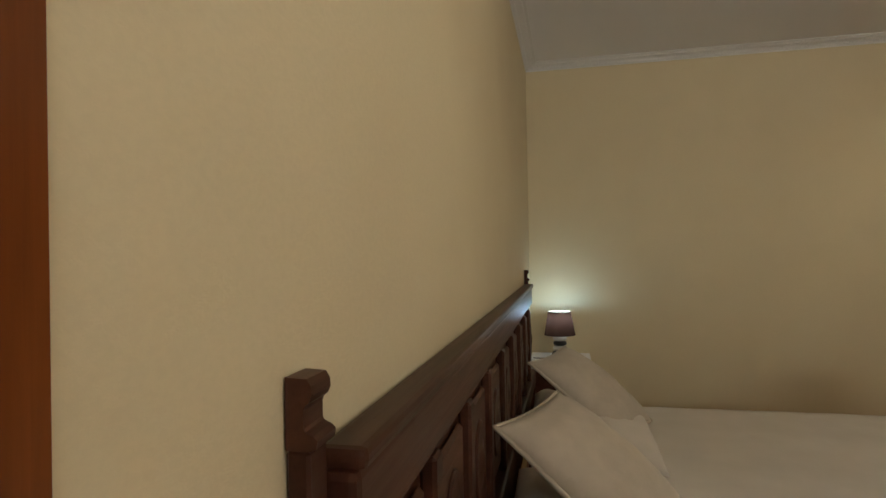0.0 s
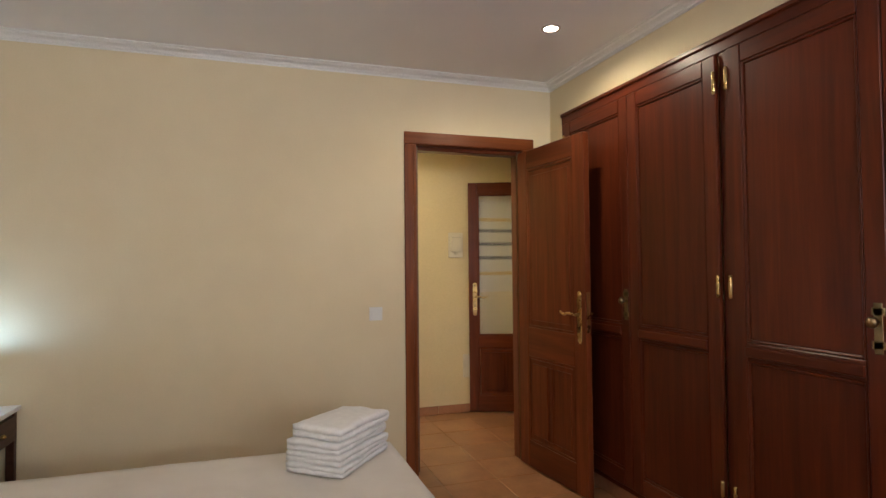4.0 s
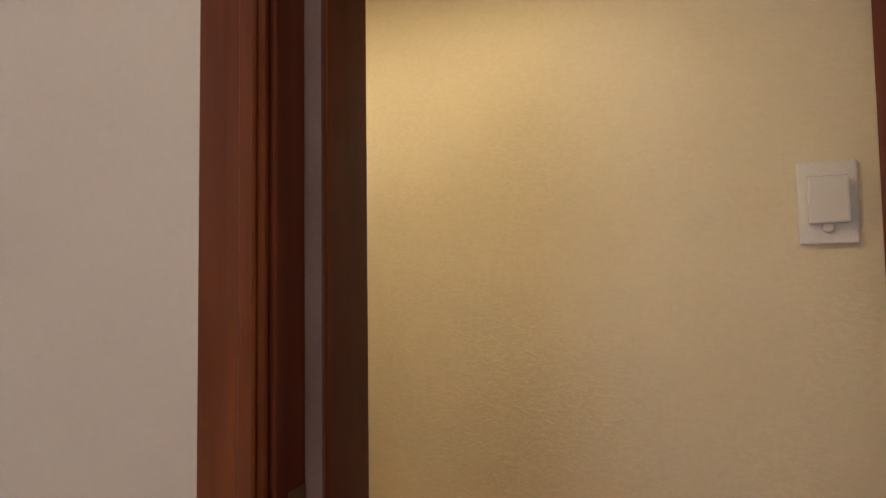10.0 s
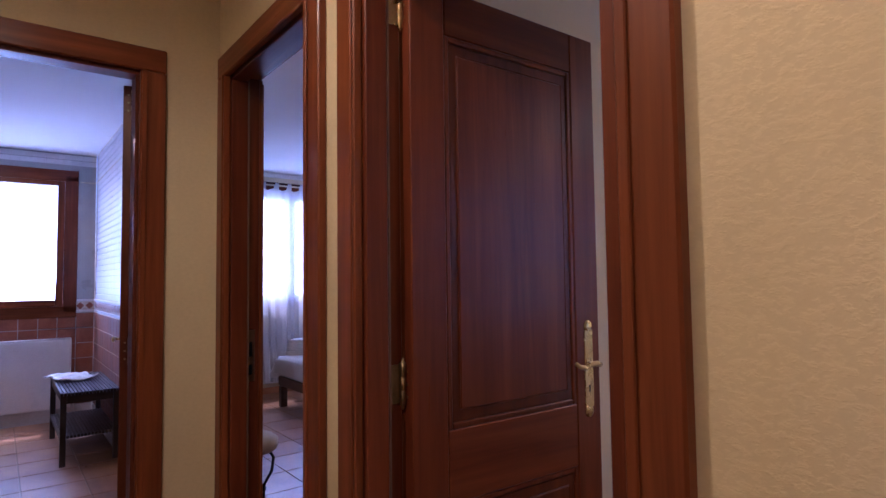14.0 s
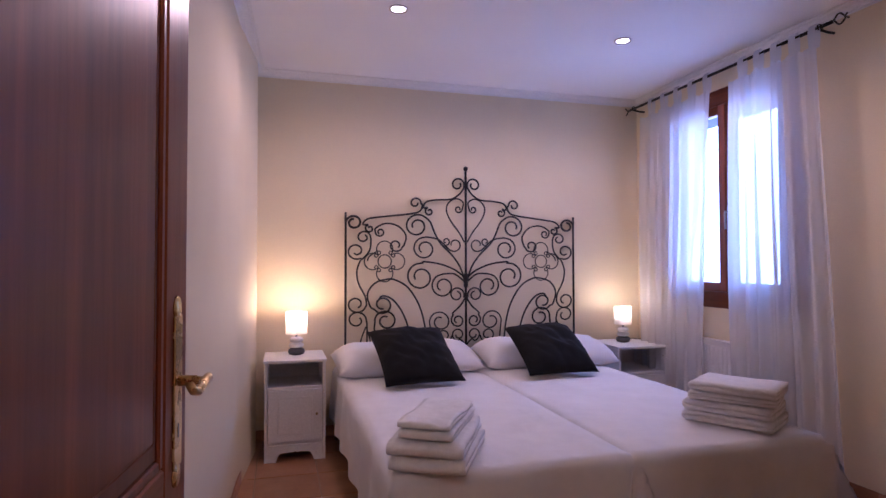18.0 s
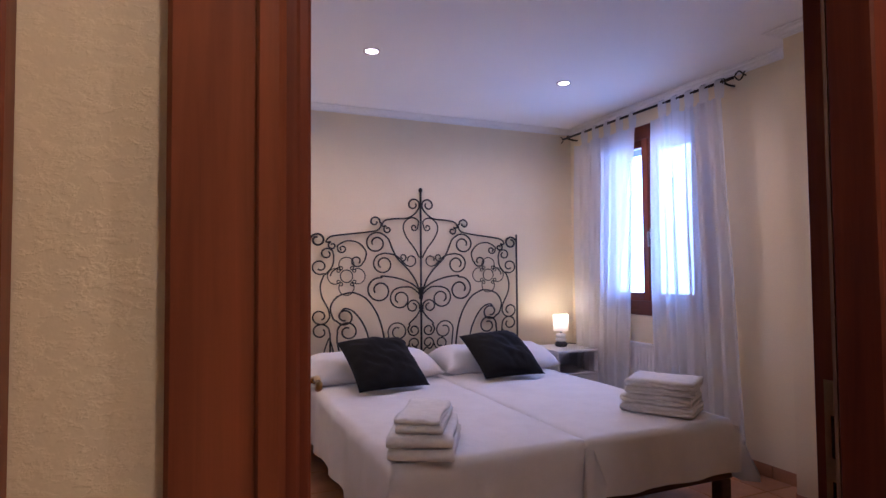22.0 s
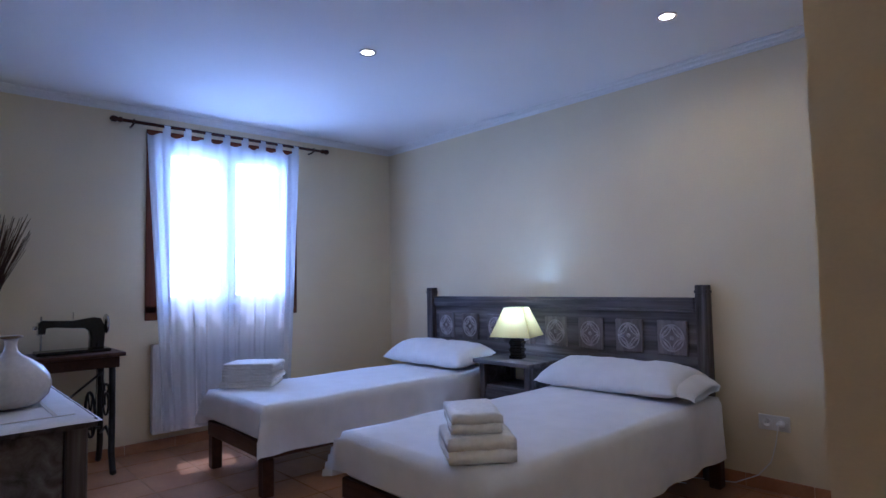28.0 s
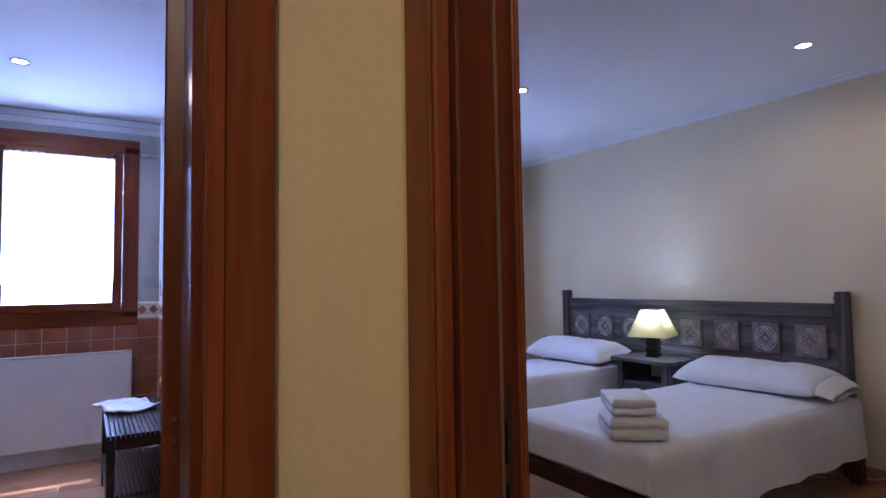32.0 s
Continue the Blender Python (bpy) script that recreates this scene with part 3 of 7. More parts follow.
def leaf(parent, lm, glazed=False):
    """The leaf lies along local x from the hinge, its thickness towards -y."""
    w, h, t = LEAF_W - 0.012, LEAF_H, LEAF_T
    S, y0, y1 = (0.078 if glazed else 0.105), -t, 0.0
    f = part("leaf", box(0, y0, 0.008, S, y1, h, 0.003, bm=None), M_DOOR, parent, "mahogany leaf with raised panels", m=lm)
    part("stile", box(w - S, y0, 0.008, w, y1, h, 0.003), M_DOOR, f)
    rails = [(0.008, 0.17), (0.70, 0.88), (h - 0.12, h)] if not glazed else [(0.008, 0.14), (0.56, 0.66), (h - 0.10, h)]
    for a, c in rails:
        part("rail", box(S + 0.0005, y0, a, w - S - 0.0005, y1, c, 0.003), M_DOORX, f)
    for k, (a, c) in enumerate(((rails[0][1], rails[1][0]), (rails[1][1], rails[2][0]))):
        for y in (y0, y1):
            s = -1 if y == y0 else 1
            ins = y - s * 0.012
            for bx in ((S, S + 0.016, a, c), (w - S - 0.016, w - S, a, c), (S + 0.016, w - S - 0.016, a, a + 0.016), (S + 0.016, w - S - 0.016, c - 0.016, c)):
                part("bead", box(bx[0], min(y - s * 0.002, ins), bx[2], bx[1], max(y - s * 0.002, ins), bx[3], 0.003), M_DOOR, f)
        if glazed and k == 1:
            part("pane", box(S + 0.004, -t / 2 - 0.003, a + 0.002, w - S - 0.004, -t / 2 + 0.003, c - 0.002), M_FROST, f, "rippled glass pane").visible_shadow = False
            continue
        widths = [1.0] if k else [0.44, 0.12, 0.44]
        x = S + 0.018
        for wd in widths:
            ww = (w - 2 * S - 0.036) * wd
            part("panel", box(x, -t + 0.007, a + 0.018, x + ww - 0.0004, -0.007, c - 0.018, 0.0006), M_DOOR, f)
            for y2, y3 in ((-t + 0.002, -t + 0.0072), (-0.0072, -0.002)):
                part("raised_field", box(x + (0.022 if x < S + 0.03 else 0.007), y2, a + 0.045, x + ww - (0.022 if x + ww > w - S - 0.03 else 0.007), y3, c - 0.045, 0.0045), M_DOOR, f)
            x += ww
    for s, y in ((1, y1), (-1, y0)):
        hz = 0.995
        part("lock_plate", box(w - 0.072, y, hz - 0.13, w - 0.034, y + s * 0.004, hz + 0.10, 0.0015), M_BRASS, f, "brass lock plate")
        part("lock_plate_end", turned([(0.019, 0), (0.017, 0.003), (0.006, 0.005)], 14, m=Matrix.Translation((w - 0.053, y, hz + 0.112)) @ Matrix.Rotation(radians(-90 * s), 4, "X")), M_BRASS, f, "", True)
        part("lock_plate_end", turned([(0.019, 0), (0.017, 0.003), (0.006, 0.005)], 14, m=Matrix.Translation((w - 0.053, y, hz - 0.142)) @ Matrix.Rotation(radians(-90 * s), 4, "X")), M_BRASS, f, "", True)
        pts = [(w - 0.053, y, hz), (w - 0.053, y + s * 0.03, hz), (w - 0.056, y + s * 0.046, hz + 0.002), (w - 0.075, y + s * 0.052, hz + 0.008), (w - 0.10, y + s * 0.052, hz + 0.007), (w - 0.125, y + s * 0.05, hz - 0.002), (w - 0.15, y + s * 0.05, hz + 0.004), (w - 0.165, y + s * 0.05, hz + 0.014)]
        part("lever_handle", tube(pts, 0.0085, 10, taper=0.7), M_BRASS, f, "curved brass lever handle", True)
        part("keyhole", box(w - 0.056, y + s * 0.004, hz - 0.085, w - 0.05, y + s * 0.0045, hz - 0.065), M_BLACKEN, f)
    part("lock_face", box(w, -t + 0.008, 0.90, w + 0.0015, -0.008, 1.12), M_BRASS, f, "brass lock face plate")
    return f


# wardrobe room door: near face is the corridor side, leaf opens into the bedroom
door("door_1", Matrix.Translation((0.867, HY0, 0)) @ Matrix.Rotation(math.pi, 4, "Z"), 0.13, 95.5, False, "mahogany panelled door standing open into the bedroom", 0.882, 0.09)
# corridor doors
door("door_2", Matrix.Translation((-1.475, HY1, 0)), NW - HY1, 89.0, False, "mahogany panelled door standing open into the bedroom", 0.88, 0.085, 0.03)
door("door_3", Matrix.Translation((-2.445, HY1, 0)), NW - HY1, 88, True, "mahogany panelled door open against the wall", 0.869, 0.085)
door("door_4", Matrix.Translation((-2.50, 0.262, 0)) @ Matrix.Rotation(radians(90), 4, "Z"), 0.13, 101, True, "mahogany panelled door open into the bathroom")
gl = thing("door_5", Matrix.Translation((0.880, 1.3, 0)), "mahogany door with a rippled glass pane, ajar", "door", kind="structure")
leaf(gl, Matrix.Translation((0.655, -0.26, 0)) @ Matrix.Rotation(radians(180 - 22), 4, "Z"), True)
part("jamb", box(0.66, -0.31, 0, 0.689, -0.22, 2.05, 0.003), M_DOOR, gl)

hg = thing("wall_hanging", Matrix.Translation((1.16, 1.312, 1.44)), "pale cloth wall hanging with dark blue and yellow stripes", "wall hanging")
part("cloth", box(-0.17, 0.004, -0.40, 0.17, 0.012, 0.40, 0.002), M_BEDA, hg)
for hz, hmat in ((0.24, M_YELLOWC), (0.14, M_BLUEC), (0.022, M_BLUEC), (-0.10, M_BLUEC), (-0.238, M_YELLOWC)):
    part("stripe", box(-0.168, 0.0, hz - 0.016, 0.168, 0.0035, hz + 0.016, 0.001), hmat, hg)
part("hem", tube([(-0.168, 0.006, 0.402), (0.168, 0.006, 0.402)], 0.007, 8), M_BEDA, hg, smooth=True)


# ---- floors, laid tile by tile ----
TILE, JOINT = 0.335, 0.006


def floor(name, outline, ox, oy, angle, label, size=TILE):
    """A slab with single tiles laid on it; outline is a convex polygon, counter-clockwise."""
    own = bmesh.new()
    top = [own.verts.new((x, y, -0.004)) for x, y in outline]
    f = own.faces.new(top)
    ext = bmesh.ops.extrude_face_region(own, geom=[f])
    bmesh.ops.translate(own, vec=(0, 0, -0.2), verts=[v for v in ext["geom"] if isinstance(v, bmesh.types.BMVert)])
    bmesh.ops.recalc_face_normals(own, faces=own.faces)
    slab = tagged(link_mesh(name, own, M_GROUT), label, "floor", kind="structure")
    me = bpy.data.meshes.new("tile")
    tb = box(-size / 2 + JOINT / 2, -size / 2 + JOINT / 2, -0.012, size / 2 - JOINT / 2, size / 2 - JOINT / 2, 0.0, 0.002)
    tb.to_mesh(me)
    tb.free()
    me.materials.append(M_TILE)
    rot = Matrix.Rotation(radians(angle), 4, "Z")
    n = len(outline)

    def inside(x, y, pad):
        return all((outline[(i + 1) % n][0] - outline[i][0]) * (y - outline[i][1]) - (outline[(i + 1) % n][1] - outline[i][1]) * (x - outline[i][0])
                   > -pad * math.dist(outline[i], outline[(i + 1) % n]) for i in range(n))
    count = 0
    for i in range(-30, 30):
        for j in range(-30, 30):
            c = rot @ Vector(((i + 0.5) * size, (j + 0.5) * size, 0))
            x, y = ox + c.x, oy + c.y
            if inside(x, y, size * 0.5) and count < 299:
                t = new("tile", me)
                t.parent = slab
                t.matrix_basis = Matrix.Translation((x, y, random.uniform(-0.0008, 0.0))) @ rot
                count += 1


def skirting(name, pts, label="terracotta tile skirting", h=0.072, length=0.335):
    own = thing(name, Matrix.Identity(4), label, "skirting", kind="structure")
    for a, c in zip(pts, pts[1:]):
        a, c = Vector(a), Vector(c)
        d = c - a
        m = Matrix.Translation((a.x, a.y, 0)) @ Matrix.Rotation(math.atan2(d.y, d.x), 4, "Z")
        k = 0.0
        while k < d.length - 0.01:
            e = min(k + length, d.length)
            part("skirting_tile", box(k + 0.0015, 0.0005, 0.0005, e - 0.0015, 0.009, h, 0.002), M_SKIRT, own, m=m)
            k = e


# ---- soft things ----
def pillow_mesh(w, d, h, sag=0.35, seed=0.0, n=34, square=2.6, pinch=0.07, wrinkle=1.6):
    own = bmesh.new()
    tops, bots = [], []
    for i in range(n + 1):
        r0, r1 = [], []
        for j in range(n + 1):
            u, v = 2 * i / n - 1, 2 * j / n - 1
            e = (1 - abs(u) ** square) ** 0.55 * (1 - abs(v) ** 2.6) ** 0.55 if abs(u) < 1 and abs(v) < 1 else 0.0
            pin = 1 - pinch * (1 - v * v) * abs(u) ** 3, 1 - pinch * (1 - u * u) * abs(v) ** 3
            x, y = u * w / 2 * pin[0], v * d / 2 * pin[1]
            wr = noise.noise(Vector((x * 9 + seed, y * 9, seed))) * 0.12 + noise.noise(Vector((x * 26 + y * 9, y * 14 + seed, 3.0))) * 0.06 - 0.07 * abs(noise.noise(Vector((x * 7 + y * 11 + seed, y * 5 - x * 4, 7.0))))
            z = h * 0.5 * e * (1 + wr * wrinkle)
            r0.append(own.verts.new((x, y, z * (1 + sag))))
            r1.append(r0[-1] if i in (0, n) or j in (0, n) else own.verts.new((x, y, -z * (1 - sag))))
        tops.append(r0)
        bots.append(r1)
    for i in range(n):
        for j in range(n):
            own.faces.new((tops[i][j], tops[i + 1][j], tops[i + 1][j + 1], tops[i][j + 1]))
            own.faces.new((bots[i][j + 1], bots[i + 1][j + 1], bots[i + 1][j], bots[i][j]))
    lo = min(v.co.z for v in own.verts)
    bmesh.ops.translate(own, vec=(0, 0, -lo), verts=own.verts)
    return own


def pillow(name, m, w, d, h, material, label, category="pillow", group="", seed=0.0, piping=None):
    p = thing(name, m, label, category, group)
    pm = pillow_mesh(w, d, h, seed=seed, square=2.6 if category == "cushion" else 7.0, pinch=0.07 if category == "cushion" else 0.025, wrinkle=0.8 if piping else (1.0 if material is M_SHEET else 1.6))
    pm.verts.ensure_lookup_table()
    z = pm.verts[0].co.z
    part("cushion", pm, material, p, smooth=True)
    if piping:
        pts = []
        for side_u, side_v, du, dv in ((-1, -1, 1, 0), (1, -1, 0, 1), (1, 1, -1, 0), (-1, 1, 0, -1)):
            for k in range(24):
                u, v = side_u + du * k / 12, side_v + dv * k / 12
                pts.append((u * w / 2 * (1 - 0.07 * (1 - v * v) * abs(u) ** 3), v * d / 2 * (1 - 0.07 * (1 - u * u) * abs(v) ** 3), z + 0.0015 * (k % 2)))
        part("piping", tube(pts + pts[:1], 0.0065, 6), piping, p, smooth=True)
    return p


def leaning(head, foot, far):
    """Frame of a cushion from its near head corner, near foot corner and far foot corner."""
    h_, f_, r_ = Vector(head), Vector(foot), Vector(far)
    ex = (f_ - h_).normalized()
    ez = ex.cross(r_ - f_).normalized()
    ey = ez.cross(ex)
    m = Matrix((ex, ey, ez)).transposed().to_4x4()
    m.translation = (h_ + r_) / 2 - ez * 0.05
    return m


def towel(m, w, d, h, layers, seed, label, group):
    """A towel folded to and fro along x, so that its layers show along the sides."""
    rnd = random.Random(seed)
    layers = max(2, layers)
    step = h / layers
    half = step * 0.475
    mid = []
    for k in range(layers):
        z = (k + 0.5) * step
        xs = [-w / 2 + step * 0.5 + (w - step) * i / 10 for i in range(11)]
        cut = rnd.uniform(0.0, 0.012)
        for x in (xs if k % 2 == 0 else xs[::-1]):
            mid.append((x, z))
        if k < layers - 1:
            s = 1 if k % 2 == 0 else -1
            for a in (-60, -30, 0, 30, 60):
                mid.append((s * (w / 2 - step * 0.5 - cut) + s * step * 0.5 * math.cos(radians(a)) + s * cut, z + step * 0.5 + step * 0.5 * math.sin(radians(a))))
    n = len(mid)
    left, right = [], []
    for i in range(n):
        a, c = mid[max(i - 1, 0)], mid[min(i + 1, n - 1)]
        dx, dz = c[0] - a[0], c[1] - a[1]
        q = math.hypot(dx, dz) or 1.0
        left.append((mid[i][0] - dz / q * half, mid[i][1] + dx / q * half))
        right.append((mid[i][0] + dz / q * half, mid[i][1] - dx / q * half))
    ring = left + right[::-1]
    rows = 12
    own = bmesh.new()
    vs = []
    for j in range(rows + 1):
        v = 2 * j / rows - 1
        row = []
        for i, (x, z) in enumerate(ring):
            pull = 1 - 0.018 * abs(v) ** 6
            q = i if i < n else 2 * n - 1 - i
            lay = q * layers / n
            y = v * d / 2 + 0.008 * noise.noise(Vector((lay * 1.7 + seed, x * 6, v))) * abs(v)
            zz = z + (0.006 * noise.noise(Vector((x * 7 + seed, v * 2, 0.3))) + 0.0035 * noise.noise(Vector((x * 19, v * 6 + seed, lay)))) * min(1, z / h + 0.15)
            zz -= 0.10 * z * max(abs(v), abs(2 * x / w)) ** 6
            row.append(own.verts.new((x * pull + 0.004 * noise.noise(Vector((v * 3, lay, seed))), y, max(zz, 0.0004))))
        vs.append(row)
    r = len(ring)
    for j in range(rows):
        for i in range(r):
            own.faces.new((vs[j][i], vs[j][(i + 1) % r], vs[j + 1][(i + 1) % r], vs[j + 1][i]))
    for row in (vs[0], vs[-1]):
        for i in range(n - 1):
            own.faces.new((row[i], row[i + 1], row[r - 2 - i], row[r - 1 - i]))
    bmesh.ops.recalc_face_normals(own, faces=own.faces)
    t = thing("towel", m, label, "towel", group)
    part("folded_cloth", own, M_TOWEL, t, smooth=True)
    return t


def towel_stack(m, sizes, seed, label, group):
    z = 0.0
    rnd = random.Random(seed)
    for k, (w, d, h, n) in enumerate(sizes):
        towel(m @ pose(rnd.uniform(-0.012, 0.012), rnd.uniform(-0.01, 0.01), z, 0, 0, rnd.uniform(-4, 4)), w, d, h, n, seed * 10 + k, label, group)
        z += h + 0.001


def drape_mesh(x0, x1, y0, y1, top, drops, seed=0.0, step=0.035, crown=0.012):
    """A cover over a mattress: drops are how far it hangs on the sides -x, +x, -y, +y."""
    def axis(a, c, da, dc):
        n0, n1, nn = round(da / step), round(dc / step), max(2, round((c - a) / step))
        vals = [(a, -da + da * i / n0) for i in range(n0)] if n0 else []
        vals += [(a + (c - a) * i / nn, 0.0) for i in range(nn + 1)]
        vals += [(c, dc * (i + 1) / n1) for i in range(n1)] if n1 else []
        return vals
    X, Y = axis(x0, x1, drops[0], drops[1]), axis(y0, y1, drops[2], drops[3])
    own = bmesh.new()
    vs = []
    for x, ex in X:
        row = []
        for y, ey in Y:
            fall = max(abs(ex), abs(ey))
            ripple = 0.0
            if fall > 0:
                s = (y if abs(ex) >= abs(ey) else x)
                ripple = (0.013 * math.sin(s * 17 + seed + 2 * noise.noise(Vector((s * 3, seed, 0)))) + 0.008 * noise.noise(Vector((s * 11, fall * 4, seed)))) * min(1.0, fall / 0.22)
            px = x + math.copysign(0.016 + ripple + 0.03 * abs(ex), ex) * (1 if ex else 0)
            py = y + math.copysign(0.016 + ripple + 0.03 * abs(ey), ey) * (1 if ey else 0)
            if ex and ey:
                px = x + math.copysign(0.02 + 0.25 * min(abs(ex), abs(ey)) + 0.5 * ripple, ex)
                py = y + math.copysign(0.02 + 0.25 * min(abs(ex), abs(ey)) + 0.5 * ripple, ey)
            wob = 0.016 * noise.noise(Vector((x * 2.2 + seed, y * 2.2, seed))) + 0.005 * noise.noise(Vector((x * 8, y * 8 + seed, 1.0)))
            edge = min(1.0, min(x - x0, x1 - x, y - y0, y1 - y) / 0.10) if not fall else 0.0
            z = top + crown * edge + wob * 0.5 * (1 if not fall else 0.4) - fall * 0.985
            row.append(own.verts.new((px, py, z)))
        vs.append(row)
    for a, c in zip(vs, vs[1:]):
        for k in range(len(a) - 1):
            own.faces.new((a[k], c[k], c[k + 1], a[k + 1]))
    bmesh.ops.recalc_face_normals(own, faces=own.faces)
    return own


# ---- fixtures ----
def downlight(x, y, label="round recessed ceiling spotlight, lit", z=CEIL):
    d = thing("ceiling_spotlight", Matrix.Translation((x, y, z)), label, "ceiling light", "recessed ceiling spotlights")
    part("ring", turned([(0.036, -0.001), (0.038, -0.006), (0.046, -0.007), (0.049, -0.003), (0.049, 0.0)], 28), M_CHROME, d, "white metal ring", True)
    part("bulb", turned([(0.001, -0.0035), (0.035, -0.0032), (0.035, -0.001)], 24), M_BULB, d, "glowing bulb face", True)


# The unseen, added spots get the same fixture as the others.
for sx, sy in SPOTS:
    downlight(sx, sy)


def switch(m, w, h, label):
    s = thing("light_switch", m, label, "switch")
    part("plate", box(-w / 2, 0.0005, -h / 2, w / 2, 0.008, h / 2, 0.004, 2), M_PLASTIC, s, smooth=False)
    part("rocker", box(-w * 0.36, 0.008, -h * 0.36, w * 0.36, 0.013, h * 0.36, 0.003, 2), M_PLASTIC, s)


switch(Matrix.Translation((-0.196, 0.0, 0.987)) @ Matrix.Rotation(math.pi, 4, "Z"), 0.08, 0.08, "square white plastic light switch on the wall")


def fuse_box(m):
    s = thing("fuse_box", m, "ivory plastic fuse box with a hinged lid", "fuse box")
    part("frame", box(-0.067, 0.0005, -0.108, 0.067, 0.012, 0.108, 0.004, 2), M_IVORY, s)
    part("lid", box(-0.046, 0.012, -0.056, 0.046, 0.03, 0.066, 0.006, 2), M_IVORY, s)
    part("lid_seam", box(-0.046, 0.012, 0.0665, 0.046, 0.0135, 0.0685), M_STEEL, s)
    part("catch", turned([(0.016, 0), (0.014, 0.006), (0.008, 0.008)], 16, m=Matrix.Translation((0, 0.012, -0.066)) @ Matrix.Rotation(radians(-90), 4, "X")), M_IVORY, s, "", True)


fuse_box(Matrix.Translation((0.785, HY1, 1.452)) @ Matrix.Rotation(math.pi, 4, "Z"))
pl = thing("junction_cover", Matrix.Translation((0.88, HY1, 0.40)) @ Matrix.Rotation(math.pi, 4, "Z"), "flat cream junction box cover on the wall", "wall cover")
part("plate", box(-0.038, 0.0005, -0.10, 0.038, 0.005, 0.10, 0.002), M_IVORY, pl)
for px in (-0.028, 0.028):
    part("screw", turned([(0.003, 0), (0.003, 0.001)], 8, m=Matrix.Translation((px, 0.005, -0.088)) @ Matrix.Rotation(radians(-90), 4, "X")), M_STEEL, pl)


def window(name, m, w, h, depth, label, net=False, sashes=2):
    """x along the wall from one side of the opening, y outwards, z up from the sill; the frame stands near the inner face."""
    d = thing(name, m, label, "window", kind="structure")
    F, y1 = 0.055, 0.06
    for bx, mat in (((-0.05, F, 0, h), M_DOOR), ((w - F, w + 0.05, 0, h), M_DOOR), ((-0.05, w + 0.05, h - F, h + 0.05), M_DOORX), ((-0.05, w + 0.05, -0.05, F), M_DOORX)):
        part("window_frame", box(bx[0], -0.012, bx[2], bx[1], -0.0005, bx[3], 0.003), mat, d)
        part("window_frame", box(max(bx[0], 0.001), 0.0, max(bx[2], 0.001), min(bx[1], w - 0.001), y1, min(bx[3], h - 0.001), 0.003), mat, d)
    sw = (w - 2 * F) / sashes
    for k in range(sashes):
        a, c = F + k * sw + 0.002, F + (k + 1) * sw - 0.002
        S = 0.062
        for bx, mat in (((a, a + S, F + 0.002, h - F - 0.002), M_DOOR), ((c - S, c, F + 0.002, h - F - 0.002), M_DOOR), ((a + S, c - S, F + 0.002, F + S), M_DOORX), ((a + S, c - S, h - F - S, h - F - 0.002), M_DOORX)):
            part("sash", box(bx[0], -0.02, bx[2], bx[1], 0.034, bx[3], 0.004), mat, d)
        g = part("pane", box(a + S - 0.005, 0.010, F + S - 0.005, c - S + 0.005, 0.016, h - F - S + 0.005), M_GLASS, d)
        g.visible_shadow = False
    hx = F + sw - 0.032 if sashes == 2 else F + 0.03
    if sashes == 2:
        hx = F + sw + 0.028
    hz = h * 0.42
    part("handle_plate", box(hx - 0.013, -0.028, hz - 0.04, hx + 0.013, -0.02, hz + 0.04, 0.003), M_STEEL, d, "pale metal handle plate")
    part("handle", tube([(hx, -0.026, hz + 0.01), (hx, -0.05, hz + 0.01), (hx + 0.002, -0.056, hz), (hx + 0.004, -0.055, hz - 0.05), (hx + 0.004, -0.054, hz - 0.10)], 0.0075, 8, taper=0.8), M_STEEL, d, "pale metal lever handle", True)
    part("window_sill", box(0, y1, -0.03, w, depth + 0.03, -0.002, 0.003), M_SKIRT, d)
    if net:
        part("net_curtain", grid_sheet(60, 20, lambda u, v: Vector((F + 0.055 + u * (w - 2 * F - 0.11), -0.026 + 0.004 * math.sin(u * 90) + 0.002 * math.sin(u * 33 + 1), F + 0.203 + v * (h - 2 * F - 0.248) + 0.004 * math.sin(u * 7) * v))), M_NET, d, "white net curtain on the sash", True)
        part("net_rod", tube([(F + 0.05, -0.024, h - F - 0.045), (w - F - 0.05, -0.024, h - F - 0.045)], 0.003, 6), M_CHROME, d)
    return d


